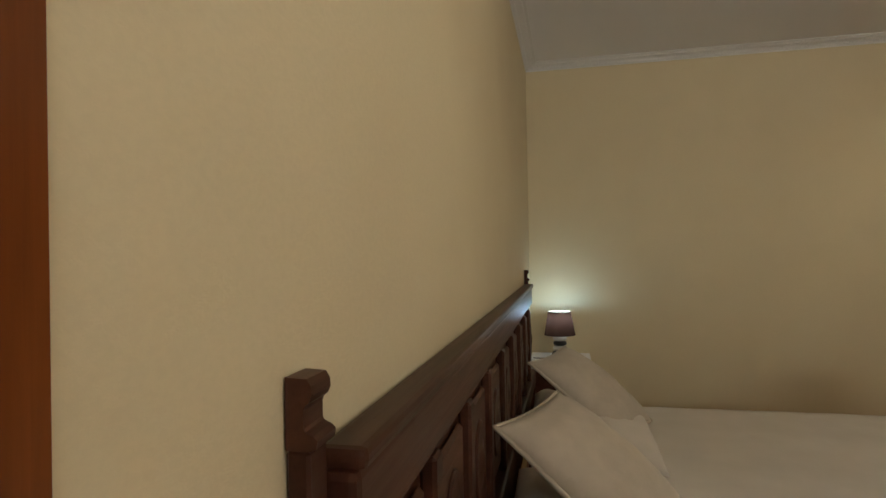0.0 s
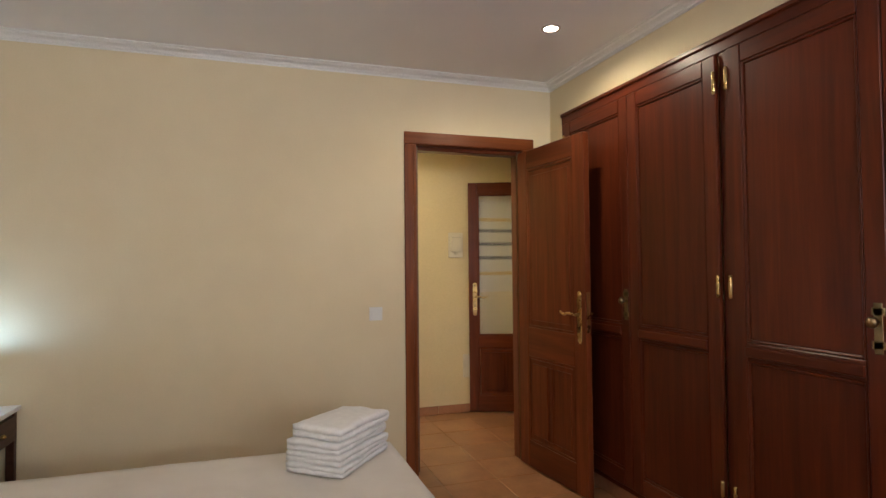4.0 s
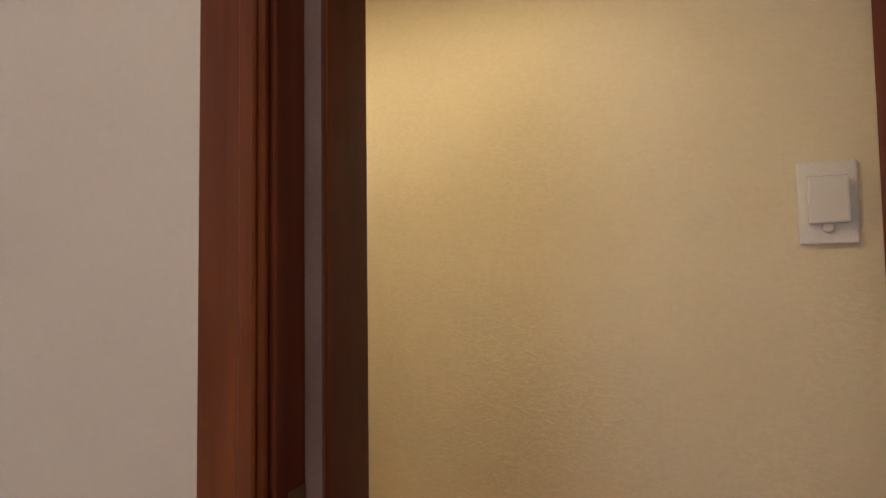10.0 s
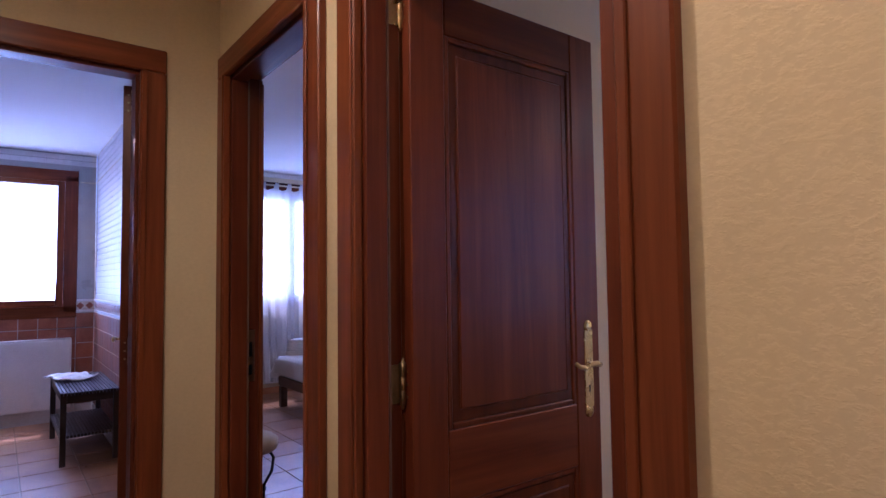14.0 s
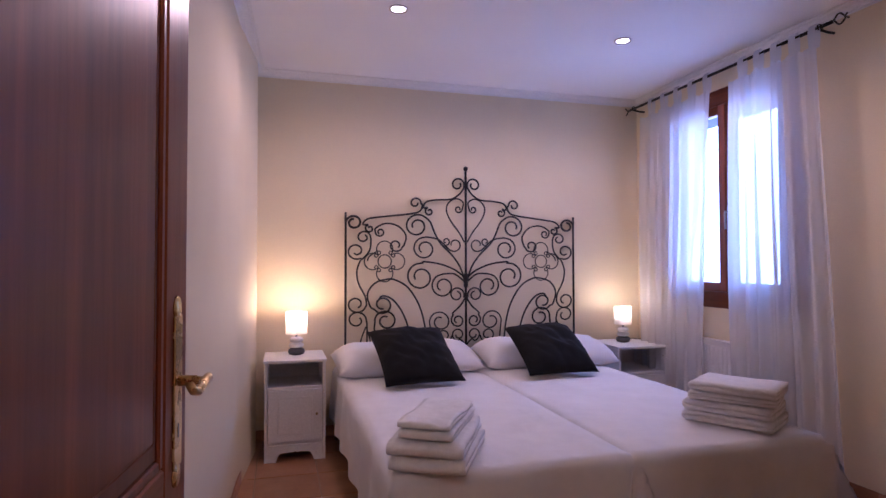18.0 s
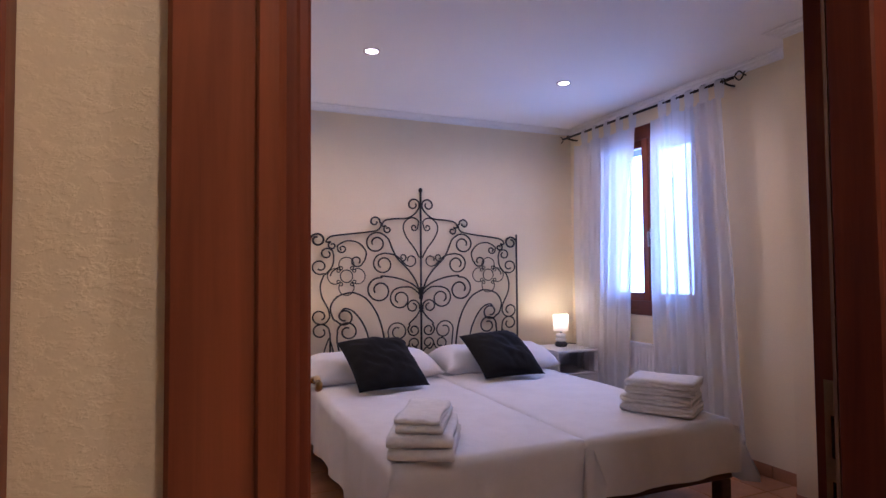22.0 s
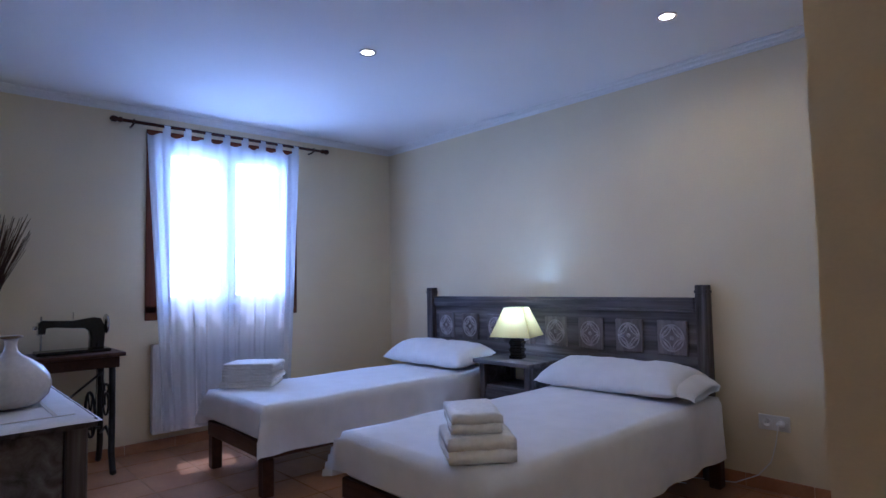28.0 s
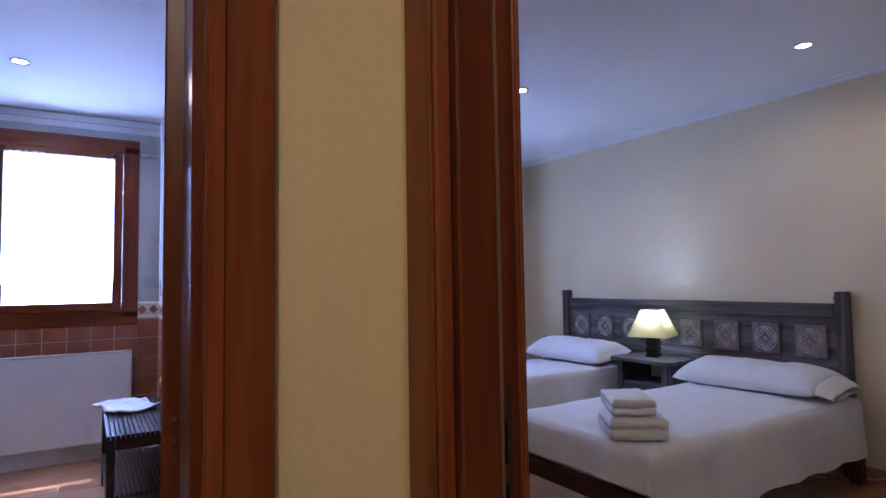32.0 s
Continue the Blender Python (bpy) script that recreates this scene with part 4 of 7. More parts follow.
def radiator(m, w, h, label="white enamelled panel radiator on the wall", ribbed=True):
    r = thing("radiator", m, label, "radiator")
    z0 = 0.12
    own = box(0, 0.045, z0, w, 0.058, z0 + h, 0.004)
    part("panel", own, M_ENAMEL, r)
    ribs = None if ribbed else box(0.012, 0.058, z0 + 0.012, w - 0.012, 0.062, z0 + h - 0.012, 0.0035, 2)
    n = int(w / 0.035)
    for k in range(n if ribbed else 0):
        x = 0.02 + k * (w - 0.04) / (n - 1)
        ribs = box(x - 0.009, 0.058, z0 + 0.03, x + 0.009, 0.0635, z0 + h - 0.03, 0.0045, 1, ribs)
    part("ribs" if ribbed else "front_plate", ribs, M_ENAMEL, r)
    part("grille", box(0.0, 0.01, z0 + h - 0.002, w, 0.066, z0 + h + 0.006, 0.002), M_ENAMEL, r)
    part("side_cover", box(-0.004, 0.008, z0 + 0.01, 0.0, 0.066, z0 + h, 0.001), M_ENAMEL, r)
    part("side_cover", box(w, 0.008, z0 + 0.01, w + 0.004, 0.066, z0 + h, 0.001), M_ENAMEL, r)
    for x in (0.12, w - 0.12):
        part("bracket", box(x - 0.015, 0.0005, z0 + 0.1, x + 0.015, 0.045, z0 + h - 0.1), M_STEEL, r)
    part("valve", turned([(0.012, 0), (0.016, 0.01), (0.016, 0.05), (0.01, 0.055)], 12, m=Matrix.Translation((-0.03, 0.03, z0 + 0.03)) @ Matrix.Rotation(radians(0), 4, "X")), M_PLASTIC, r, "", True)
    part("pipe", tube([(-0.03, 0.03, 0.0), (-0.03, 0.03, z0 + 0.04), (0.002, 0.03, z0 + 0.05)], 0.008, 8), M_ENAMEL, r)
    return r


def curtain(m, width, top, bottom, folds, tabs, label, group="", seed=0.0, gather=1.0, amp=0.028, flare=0.0, lean=0.0, rise=0.078):
    """Hangs from tabs; x along the rod, y into the room, z as in the room."""
    c = thing("curtain", m, label, "curtain", group)

    def f(u, v):
        z = top + (bottom - top) * v
        ph = u * folds * 2 * math.pi + seed
        a = amp * (0.35 + 0.65 * min(1, v * 2.2))
        x = u * width * (1 + (gather - 1) * math.sin(min(1.0, v * 1.3) * math.pi * 0.5)) + 0.012 * math.sin(ph * 0.5 + v * 2) + flare * v * u + lean * v * (1 - u)
        y = a * math.sin(ph) + 0.4 * a * math.sin(ph * 2.3 + seed + v * 1.5) + 0.02 * noise.noise(Vector((u * 4, v * 2, seed)))
        return Vector((x, y, z + 0.012 * math.sin(u * tabs * 2 * math.pi) * max(0, 1 - v * 14)))
    part("cloth", grid_sheet(int(folds * 14), 44, f), M_CURT, c, smooth=True)
    for k in range(tabs):
        x = (k + 0.25) / tabs * width * 0.98
        pts = [(x, 0.012, top - 0.01), (x, 0.02, top + rise * 0.5), (x, 0.016, top + rise * 0.85), (x, 0.002, top + rise), (x, -0.014, top + rise * 0.88), (x, -0.018, top + rise * 0.4), (x, -0.01, top - 0.01)]
        own = bmesh.new()
        rr = [[own.verts.new((p[0] + s, p[1], p[2])) for s in (-0.022, 0.022)] for p in pts]
        for a, d in zip(rr, rr[1:]):
            own.faces.new((a[0], a[1], d[1], d[0]))
        part("tab", own, M_CURT, c, smooth=True)
    return c


def rod(m, length, material, label, curly=False):
    r = thing("curtain_rod", m, label, "curtain rod")
    part("pole", tube([(0, 0, 0), (length, 0, 0)], 0.012 if not curly else 0.009, 12), material, r, smooth=True)
    for x, s in ((0, -1), (length, 1)):
        if curly:
            for q in (-1, 1):
                pts = [(x + s * (0.01 + 0.075 * k / 10), 0.004 * q, q * 0.026 * math.sin(math.pi * min(1, k / 8)) + (0.012 * q * (k - 8) / 2 if k > 8 else 0)) for k in range(11)]
                part("finial", tube(pts, 0.0045, 6), material, r, smooth=True)
        else:
            part("finial", turned([(0.012, 0), (0.018, 0.01), (0.02, 0.02), (0.014, 0.03), (0.022, 0.05), (0.02, 0.07), (0.006, 0.082)], 14, m=Matrix.Translation((x, 0, 0)) @ Matrix.Rotation(radians(90 * s), 4, "Y")), material, r, smooth=True)
        bx = x - s * 0.07
        part("bracket", tube([(bx, 0.0, -0.012), (bx, -0.05, -0.02), (bx, -0.094, -0.02)], 0.007, 6), material, r, smooth=True)
        part("ring", tube([(bx, 0.016 * math.cos(a), 0.016 * math.sin(a)) for a in (2 * math.pi * k / 12 for k in range(13))], 0.004, 6), material, r, smooth=True)
    return r


# ---- lamps ----
def pebble_lamp(m, shade_mat, r0, r1, sh, stones, shade_z, watts, color, label, group=""):
    l = thing("table_lamp", m, label, "lamp", group)
    z = 0.0
    for rad, h, mat in stones:
        part("pebble", turned([(rad * 0.55, z), (rad * 0.88, z + h * 0.12), (rad, z + h * 0.45), (rad * 0.92, z + h * 0.8), (rad * 0.6, z + h)], 22), mat, l, smooth=True)
        z += h
    part("stem", turned([(0.006, z - 0.002), (0.006, shade_z + 0.04), (0.012, shade_z + 0.045), (0.012, shade_z + 0.07)], 12), M_CHROME, l, smooth=True)
    own = turned([(r0, shade_z), (r1, shade_z + sh)], 32)
    bmesh.ops.delete(own, geom=[f for f in own.faces if len(f.verts) > 4], context="FACES")
    part("shade", own, shade_mat, l, smooth=True)
    part("bulb", turned([(0.012, shade_z + 0.07), (0.022, shade_z + 0.085), (0.024, shade_z + 0.1), (0.012, shade_z + 0.118)], 12), M_BULB, l, smooth=True)
    if shade_mat is M_SHADEG:
        lining = turned([(r1 - 0.004 + (r0 - r1) * 0.14, shade_z + sh * 0.86), (r1 - 0.003, shade_z + sh + 0.001)], 32)
        bmesh.ops.delete(lining, geom=[f for f in lining.faces if len(f.verts) > 4], context="FACES")
        part("shade_lining", lining, M_SHADEW, l, "white inner lining", True)
    for zz, rr in ((shade_z, r0), (shade_z + sh, r1)):
        part("shade_rim", tube([(rr * math.cos(a), rr * math.sin(a), zz) for a in (2 * math.pi * k / 32 for k in range(33))], 0.0018, 5), shade_mat, l, smooth=True)
    lamp("bulb_light", "POINT", m @ Matrix.Translation((0, 0, shade_z + 0.14)), watts, color, 0.02)
    return l


# ---- bedroom with the wardrobe ----
floor("floor_wardrobe_room", [(-2.36, -5.4), (1.0, -5.4), (1.0, 0.0), (-2.36, 0.0)], 0.15, 0.12, 0, "terracotta tiled bedroom floor")
floor("floor_corridor", [(-2.5, 0.0), (1.62, 0.0), (1.62, 1.39), (-2.5, 1.39)], 0.15, 0.12, 0, "terracotta tiled corridor floor")
floor("floor_iron_bed_room", [(-1.46, 1.39), tuple(bpt(2.95, 4.2)[:2]), tuple(bpt(2.94, 0)[:2]), (-1.67, 5.12)], -1.62, 5.1, 5.6, "terracotta tiled bedroom floor")
floor("floor_twin_room", [(-6.55, 1.39), (-1.6, 1.39), (-1.6, 4.93), (-6.55, 4.93)], -6.28, 2.52, 0, "terracotta tiled bedroom floor")
floor("floor_bath", [(-6.6, -1.3), (-2.5, -1.3), (-2.5, 1.385), (-6.6, 1.385)], -6.28, 0.12, 0, "terracotta tiled bathroom floor")
skirting("baseboard_wardrobe_room", [(-2.36, -5.4), (-2.36, 0.0), (-0.002, 0.0)][::-1])
skirting("baseboard_corridor", [(1.62, HY1), (-0.598, HY1)])
skirting("baseboard_corridor_gap", [(-1.47, HY1), (-1.60, HY1)])
skirting("baseboard_twin_room", [(-1.60, 2.59), (-2.305, 2.59)])
skirting("baseboard_twin_back", [(-2.305, 2.59), (-2.305, 4.93), (-6.55, 4.93), (-6.55, NW), (-2.47, NW)][::1])
skirting("baseboard_iron_bed_room", [tuple(bpt(2.67, 4.2)[:2]), tuple(bpt(2.67, 2.25)[:2]), tuple(bpt(2.94, 2.25)[:2]), tuple(bpt(2.94, 0)[:2]), (-1.67, 5.12), (-1.465, NW + 0.05)])


def wardrobe():
    X = 0.975
    w = thing("wardrobe", Matrix.Translation((X, -0.20, 0)) @ Matrix.Rotation(radians(-90), 4, "Z"), "mahogany built-in wardrobe with panelled doors", "wardrobe")
    # local x runs along the front away from the door wall, y out into the wall
    L, H = 3.9, 2.225
    part("top_rail", box(0, -0.006, 2.155, L, 0.0245, H, 0.004), M_WARDX, w)
    part("cornice_bead", box(0, -0.018, H - 0.022, L, -0.006, H, 0.004), M_WARDX, w)
    part("bottom_rail", box(0, -0.004, 0.075, L, 0.0245, 0.105, 0.003), M_WARDX, w)
    part("plinth", box(0, 0.004, 0, L, 0.0245, 0.0745), M_SKIRT, w, "pale stone plinth")
    part("end_post", box(0, -0.004, 0.105, 0.05, 0.0245, 2.155, 0.003), M_WARD, w)
    edges = [(0.052, 0.688, True), (0.691, 1.294, False), (1.352, 1.965, True), (1.968, 2.571, False), (2.629, 3.242, True), (3.245, 3.848, False)]
    for k, (a, c, knob_right) in enumerate(edges):
        if k in (2, 4):
            part("post", box(edges[k - 1][1] + 0.002, 0.0, 0.105, a - 0.002, 0.0245, 2.155, 0.002), M_WARD, w)
        S, T = 0.072, 0.022
        d = part("wardrobe_door", box(a, -T, 0.11, a + S, 0.0, 2.15, 0.004), M_WARD, w, "mahogany door with two sunk panels")
        part("stile", box(c - S, -T, 0.11, c, 0.0, 2.15, 0.004), M_WARD, d)
        for z0, z1 in ((0.11, 0.19), (0.885, 0.955), (2.075, 2.15)):
            part("rail", box(a + S + 0.0005, -T, z0, c - S - 0.0005, 0.0, z1, 0.004), M_WARDX, d)
        part("rail_moulding", box(a + S, -T - 0.012, 0.90, c - S, -T, 0.94, 0.006, 2), M_WARDX, d)
        for z0, z1 in ((0.19, 0.885), (0.955, 2.075)):
            part("panel", box(a + S + 0.012, -0.012, z0 + 0.012, c - S - 0.012, -0.004, z1 - 0.012, 0.003), M_WARD, d)
            for bx in ((a + S, a + S + 0.012, z0, z1), (c - S - 0.012, c - S, z0, z1), (a + S + 0.012, c - S - 0.012, z0, z0 + 0.012), (a + S + 0.012, c - S - 0.012, z1 - 0.012, z1)):
                part("bead", box(bx[0], -T + 0.003, bx[2], bx[1], -0.004, bx[3], 0.004), M_WARD, d)
        kx = c - 0.03
        hx = a + 0.004 if knob_right else c - 0.004
        for hz in (0.32, 1.172, 2.03):
            part("hinge", turned([(0.005, 0), (0.0075, 0.004), (0.0075, 0.092), (0.005, 0.096)], 10, m=Matrix.Translation((hx, -T - 0.004, hz - 0.048))), M_BRASS, d, "brass hinge", True)
        if not knob_right:
            continue
        kp = None
        for z0, z1, hw in ((0.98, 1.14, 0.014), (1.10, 1.125, 0.022), (0.995, 1.02, 0.022)):
            kp = box(kx - hw, -T - 0.003, z0, kx + hw, -T, z1, 0.0012, 1, kp)
        part("escutcheon", kp, M_BRONZE, d, "bronze backplate")
        part("knob", turned([(0.006, 0), (0.006, 0.012), (0.017, 0.022), (0.018, 0.03), (0.012, 0.038), (0.003, 0.04)], 16, m=Matrix.Translation((kx, -T - 0.003, 1.08)) @ Matrix.Rotation(radians(90), 4, "X")), M_BRONZE, d, "bronze knob", True)


wardrobe()


def carved_headboard():
    m = Matrix.Translation((-2.36, -1.917, 0)) @ Matrix.Rotation(radians(-90), 4, "Z")
    # local x towards the rear of the room, y out into the room
    h = thing("headboard", m, "dark carved wooden headboard with sunk panels", "headboard")
    W = 1.403
    for s in (-1, 1):
        x = s * (W + 0.012)
        part("post", box(x - 0.019, 0.002, 0.0, x + 0.019, 0.024, 1.086, 0.003), M_DARKW, h)
        prof = [(0.024, 1.0865), (0.031, 1.089), (0.032, 1.096), (0.028, 1.100), (0.021, 1.103), (0.0195, 1.106), (0.0195, 1.121), (0.021, 1.125), (0.025, 1.128), (0.0275, 1.134), (0.027, 1.142), (0.023, 1.148), (0.003, 1.149), (0.003, 1.0865)]
        cap = bmesh.new()
        ca, cc = [cap.verts.new((x - 0.020, y, z)) for y, z in prof], [cap.verts.new((x + 0.020, y, z)) for y, z in prof]
        cap.faces.new(ca)
        cap.faces.new(cc[::-1])
        for i in range(len(prof)):
            cap.faces.new((ca[i - 1], ca[i], cc[i], cc[i - 1]))
        bmesh.ops.recalc_face_normals(cap, faces=cap.faces)
        part("post_top", cap, M_DARKW, h)
    part("top_rail", box(-W + 0.025, 0.008, 0.96, W - 0.025, 0.046, 1.05, 0.010, 2), M_DARKW, h)
    part("rail_bead", box(-W + 0.025, 0.004, 1.05, W - 0.025, 0.054, 1.072, 0.008, 2), M_DARKW, h)
    part("mid_rail", box(-W + 0.036, 0.01, 0.52, W - 0.036, 0.06, 0.60, 0.008, 2), M_DARKW, h)
    part("backing", box(-W + 0.036, 0.012, 0.30, W - 0.036, 0.026, 0.96), M_DARKW, h)
    n = 9
    pw = (2 * W - 0.08) / n
    for k in range(n):
        cx = -W + 0.04 + pw * (k + 0.5)
        p = part("panel", box(cx - pw * 0.36, 0.026, 0.635, cx + pw * 0.36, 0.040, 0.93, 0.008), M_DARKW, h)
        part("carving", turned([(0.07, 0), (0.066, 0.006), (0.055, 0.003), (0.03, 0.007), (0.012, 0.012), (0.002, 0.013)], 16, m=Matrix.Translation((cx, 0.04, 0.785)) @ Matrix.Rotation(radians(-90), 4, "X") @ Matrix.Diagonal((1, 1.35, 1, 1))), M_DARKW, p, smooth=True)
        part("muntin", box(cx + pw * 0.42, 0.026, 0.60, cx + pw * 0.58, 0.052, 0.96, 0.006), M_DARKW, h)


carved_headboard()
bd = thing("bed", Matrix.Translation((-2.27, -2.0, 0)), "double bed with a smooth cream bedspread", "bed")
part("mattress", box(0.02, -1.0, 0.16, 1.93, 1.02, 0.508, 0.04, 3), M_BEDA, bd)
part("bedspread", drape_mesh(0.02, 1.93, -1.0, 1.02, 0.52, (0.0, 0.36, 0.36, 0.36), 2.0, 0.045), M_BEDA, bd, smooth=True)
for lx in (0.1, 1.85):
    for ly in (-0.9, 0.92):
        part("leg", turned([(0.025, 0), (0.03, 0.16)], 12, m=Matrix.Translation((lx, ly, 0))), M_DARKW, bd)
pillow("pillow", Matrix.Translation((-2.05, -1.50, 0.530)) @ pose(0, 0, 0, 0, 6, 0), 0.46, 0.82, 0.11, M_BEDA, "flat cream pillow against the headboard", seed=3.1)
pillow("pillow", Matrix.Translation((-2.05, -2.45, 0.530)) @ pose(0, 0, 0, 0, 6, 0), 0.46, 0.82, 0.11, M_BEDA, "flat cream pillow against the headboard", seed=7.7)
pillow("cushion", leaning((-2.275, -1.50, 0.83), (-1.945, -1.63, 0.565), (-1.785, -1.355, 0.555)), 0.46, 0.34, 0.12, M_BEIGE, "beige velvet cushion with a corded edge", "cushion", "beige cushions", 1.3, M_BEIGE)
pillow("cushion", leaning((-2.30, -2.41, 0.85), (-1.965, -2.545, 0.575), (-1.80, -2.265, 0.56)), 0.47, 0.35, 0.12, M_BEIGE, "beige velvet cushion with a corded edge", "cushion", "beige cushions", 4.3, M_BEIGE)
towel_stack(Matrix.Translation((-0.585, -1.19, 0.535)) @ pose(0, 0, 0, 0, 0, 48), [(0.36, 0.23, 0.036, 2), (0.36, 0.23, 0.04, 2), (0.35, 0.22, 0.04, 2), (0.34, 0.21, 0.046, 2)], 11, "folded white terry towel in a stack on the bed", "towels on the double bed")


def small_table(m, w, d, h, top_mat, leg_mat, label):
    t = thing("nightstand", m, label, "nightstand")
    part("top", box(-w / 2 - 0.012, 0, h - 0.022, w / 2 + 0.012, d + 0.012, h, 0.004, 2), top_mat, t, "pale stone top")
    for sx in (-1, 1):
        for y in (0.02, d - 0.02):
            part("leg", box(sx * (w / 2 - 0.02) - 0.018, y - 0.018, 0, sx * (w / 2 - 0.02) + 0.018, y + 0.018, h - 0.023, 0.003), leg_mat, t)
    part("apron", box(-w / 2 + 0.04, 0.03, h - 0.17, w / 2 - 0.04, d - 0.01, h - 0.023), leg_mat, t)
    dr = part("drawer", box(-w / 2 + 0.045, d - 0.01, h - 0.16, w / 2 - 0.045, d + 0.004, h - 0.04, 0.003), leg_mat, t)
    part("knob", turned([(0.006, 0), (0.012, 0.012), (0.004, 0.02)], 12, m=Matrix.Translation((0, d + 0.004, h - 0.10)) @ Matrix.Rotation(radians(-90), 4, "X")), M_BRASS, dr, smooth=True)
    part("shelf", box(-w / 2 + 0.03, 0.03, 0.16, w / 2 - 0.03, d - 0.03, 0.18), leg_mat, t)


small_table(Matrix.Translation((-2.35, -0.24, 0)) @ Matrix.Rotation(radians(-90), 4, "Z"), 0.42, 0.35, 0.60, M_WHITEW, M_DARKW, "dark wooden nightstand with a white top")
pebble_lamp(Matrix.Translation((-2.17, -0.20, 0.60)), M_SHADEG, 0.093, 0.069, 0.14, [(0.05, 0.044, M_STONE_D), (0.043, 0.03, M_STONE_W), (0.041, 0.03, M_STONE_D), (0.043, 0.029, M_STONE_W)], 0.142, LAMP_A, (0.55, 0.80, 1.0), "small pebble lamp with a dark brown-grey shade, lit")
lamp_cable = thing("cable", Matrix.Translation((-2.21, -0.22, 0.60)), "thin black lamp cable lying on the nightstand", "cable")
part("cord", tube([(0.0, 0.0, 0.004), (-0.03, -0.02, 0.004), (-0.07, -0.035, 0.004), (-0.12, -0.03, 0.004)], 0.003, 6), M_BLACKEN, lamp_cable, smooth=True)
# frame of the side opening by the bed
fr = thing("door_6", Matrix.Translation((-2.36, -3.59, 0)), "mahogany frame of a closed side door", "door", kind="structure")
part("architrave", box(0.001, -0.09, 0, 0.02, 0, 2.1, 0.004), M_ARCH, fr)
part("architrave", box(0.001, -0.90, 0, 0.02, -0.81, 2.1, 0.004), M_ARCH, fr)
part("architrave", box(0.001, -0.809, 2.01, 0.02, -0.091, 2.1, 0.004), M_ARCHX, fr)
part("leaf", box(0.0005, -0.80, 0.01, 0.012, -0.10, 2.0, 0.003), M_DOOR, fr)


# ---- windows, curtains and radiators ----
window("window_1", Matrix.Translation((-6.55, 2.755, 0.98)) @ Matrix.Rotation(radians(90), 4, "Z"), 1.105, 1.30, 0.22, "mahogany casement window behind a sheer curtain")
window("window_2", Matrix.Translation(bpt(2.94, 0.45, 0.93)) @ Matrix.Rotation(BU - math.pi / 2, 4, "Z"), 1.05, 1.33, 0.24, "mahogany casement window between white curtains")
window("window_3", Matrix.Translation((-6.60, 0.31, 0.99)) @ Matrix.Rotation(radians(90), 4, "Z"), 0.88, 1.27, 0.20, "dark wooden bathroom window with a white net", True, 1)
# Unseen window, added to go with the daylight from the rear.
window("window_4", Matrix.Translation((0.5, -5.4, 0.90)) @ Matrix.Rotation(math.pi, 4, "Z"), 2.0, 1.30, 0.14, "unseen mahogany casement window, added in the rear wall for daylight")

TWIN_ROD = Matrix.Translation((-6.45, 4.10, 2.345)) @ Matrix.Rotation(radians(-90), 4, "Z")
rod(TWIN_ROD, 1.575, M_DARKW, "turned dark wooden curtain rod with knob ends")
curtain(Matrix.Translation((-6.45, 3.89, 0)) @ Matrix.Rotation(radians(-90), 4, "Z"), 1.21, 2.28, 0.14, 9, 8, "white sheer tab-top curtain across the window", seed=0.4, amp=0.022, flare=-0.11, lean=0.1)
radiator(Matrix.Translation((-6.55, 2.75, 0)) @ Matrix.Rotation(radians(-90), 4, "Z") @ Matrix.Translation((-0.97, 0, 0)), 0.97, 0.63)
rm = Matrix.Translation(bpt(2.84, 1.80, 2.385)) @ Matrix.Rotation(BU + math.pi / 2, 4, "Z")
rod(rm, 1.76, M_IRON, "black iron curtain rod with twisted basket ends", True)
curtain(Matrix.Translation(bpt(2.83, 0.965, 0)) @ Matrix.Rotation(BU + math.pi / 2, 4, "Z"), 0.74, 2.29, 0.03, 6, 5, "white sheer tab-top curtain drawn to one side", "pair of curtains", 1.1, 1.0, 0.026, lean=0.14, rise=0.112)
curtain(Matrix.Translation(bpt(2.82, 1.744, 0)) @ Matrix.Rotation(BU + math.pi / 2, 4, "Z"), 0.61, 2.29, 0.03, 6, 5, "white sheer tab-top curtain drawn to one side", "pair of curtains", 2.7, 1.0, 0.03, lean=-0.09, rise=0.112)
radiator(Matrix.Translation(bpt(2.94, 1.45)) @ Matrix.Rotation(BU + math.pi / 2, 4, "Z"), 0.89, 0.55)
radiator(Matrix.Translation((-6.60, 1.20, 0)) @ Matrix.Rotation(radians(-90), 4, "Z"), 1.30, 0.63, "white flat-fronted panel radiator on the wall", False)

# ---- bedroom with the iron headboard ----
HZ, HPX = 1.228, 371.0


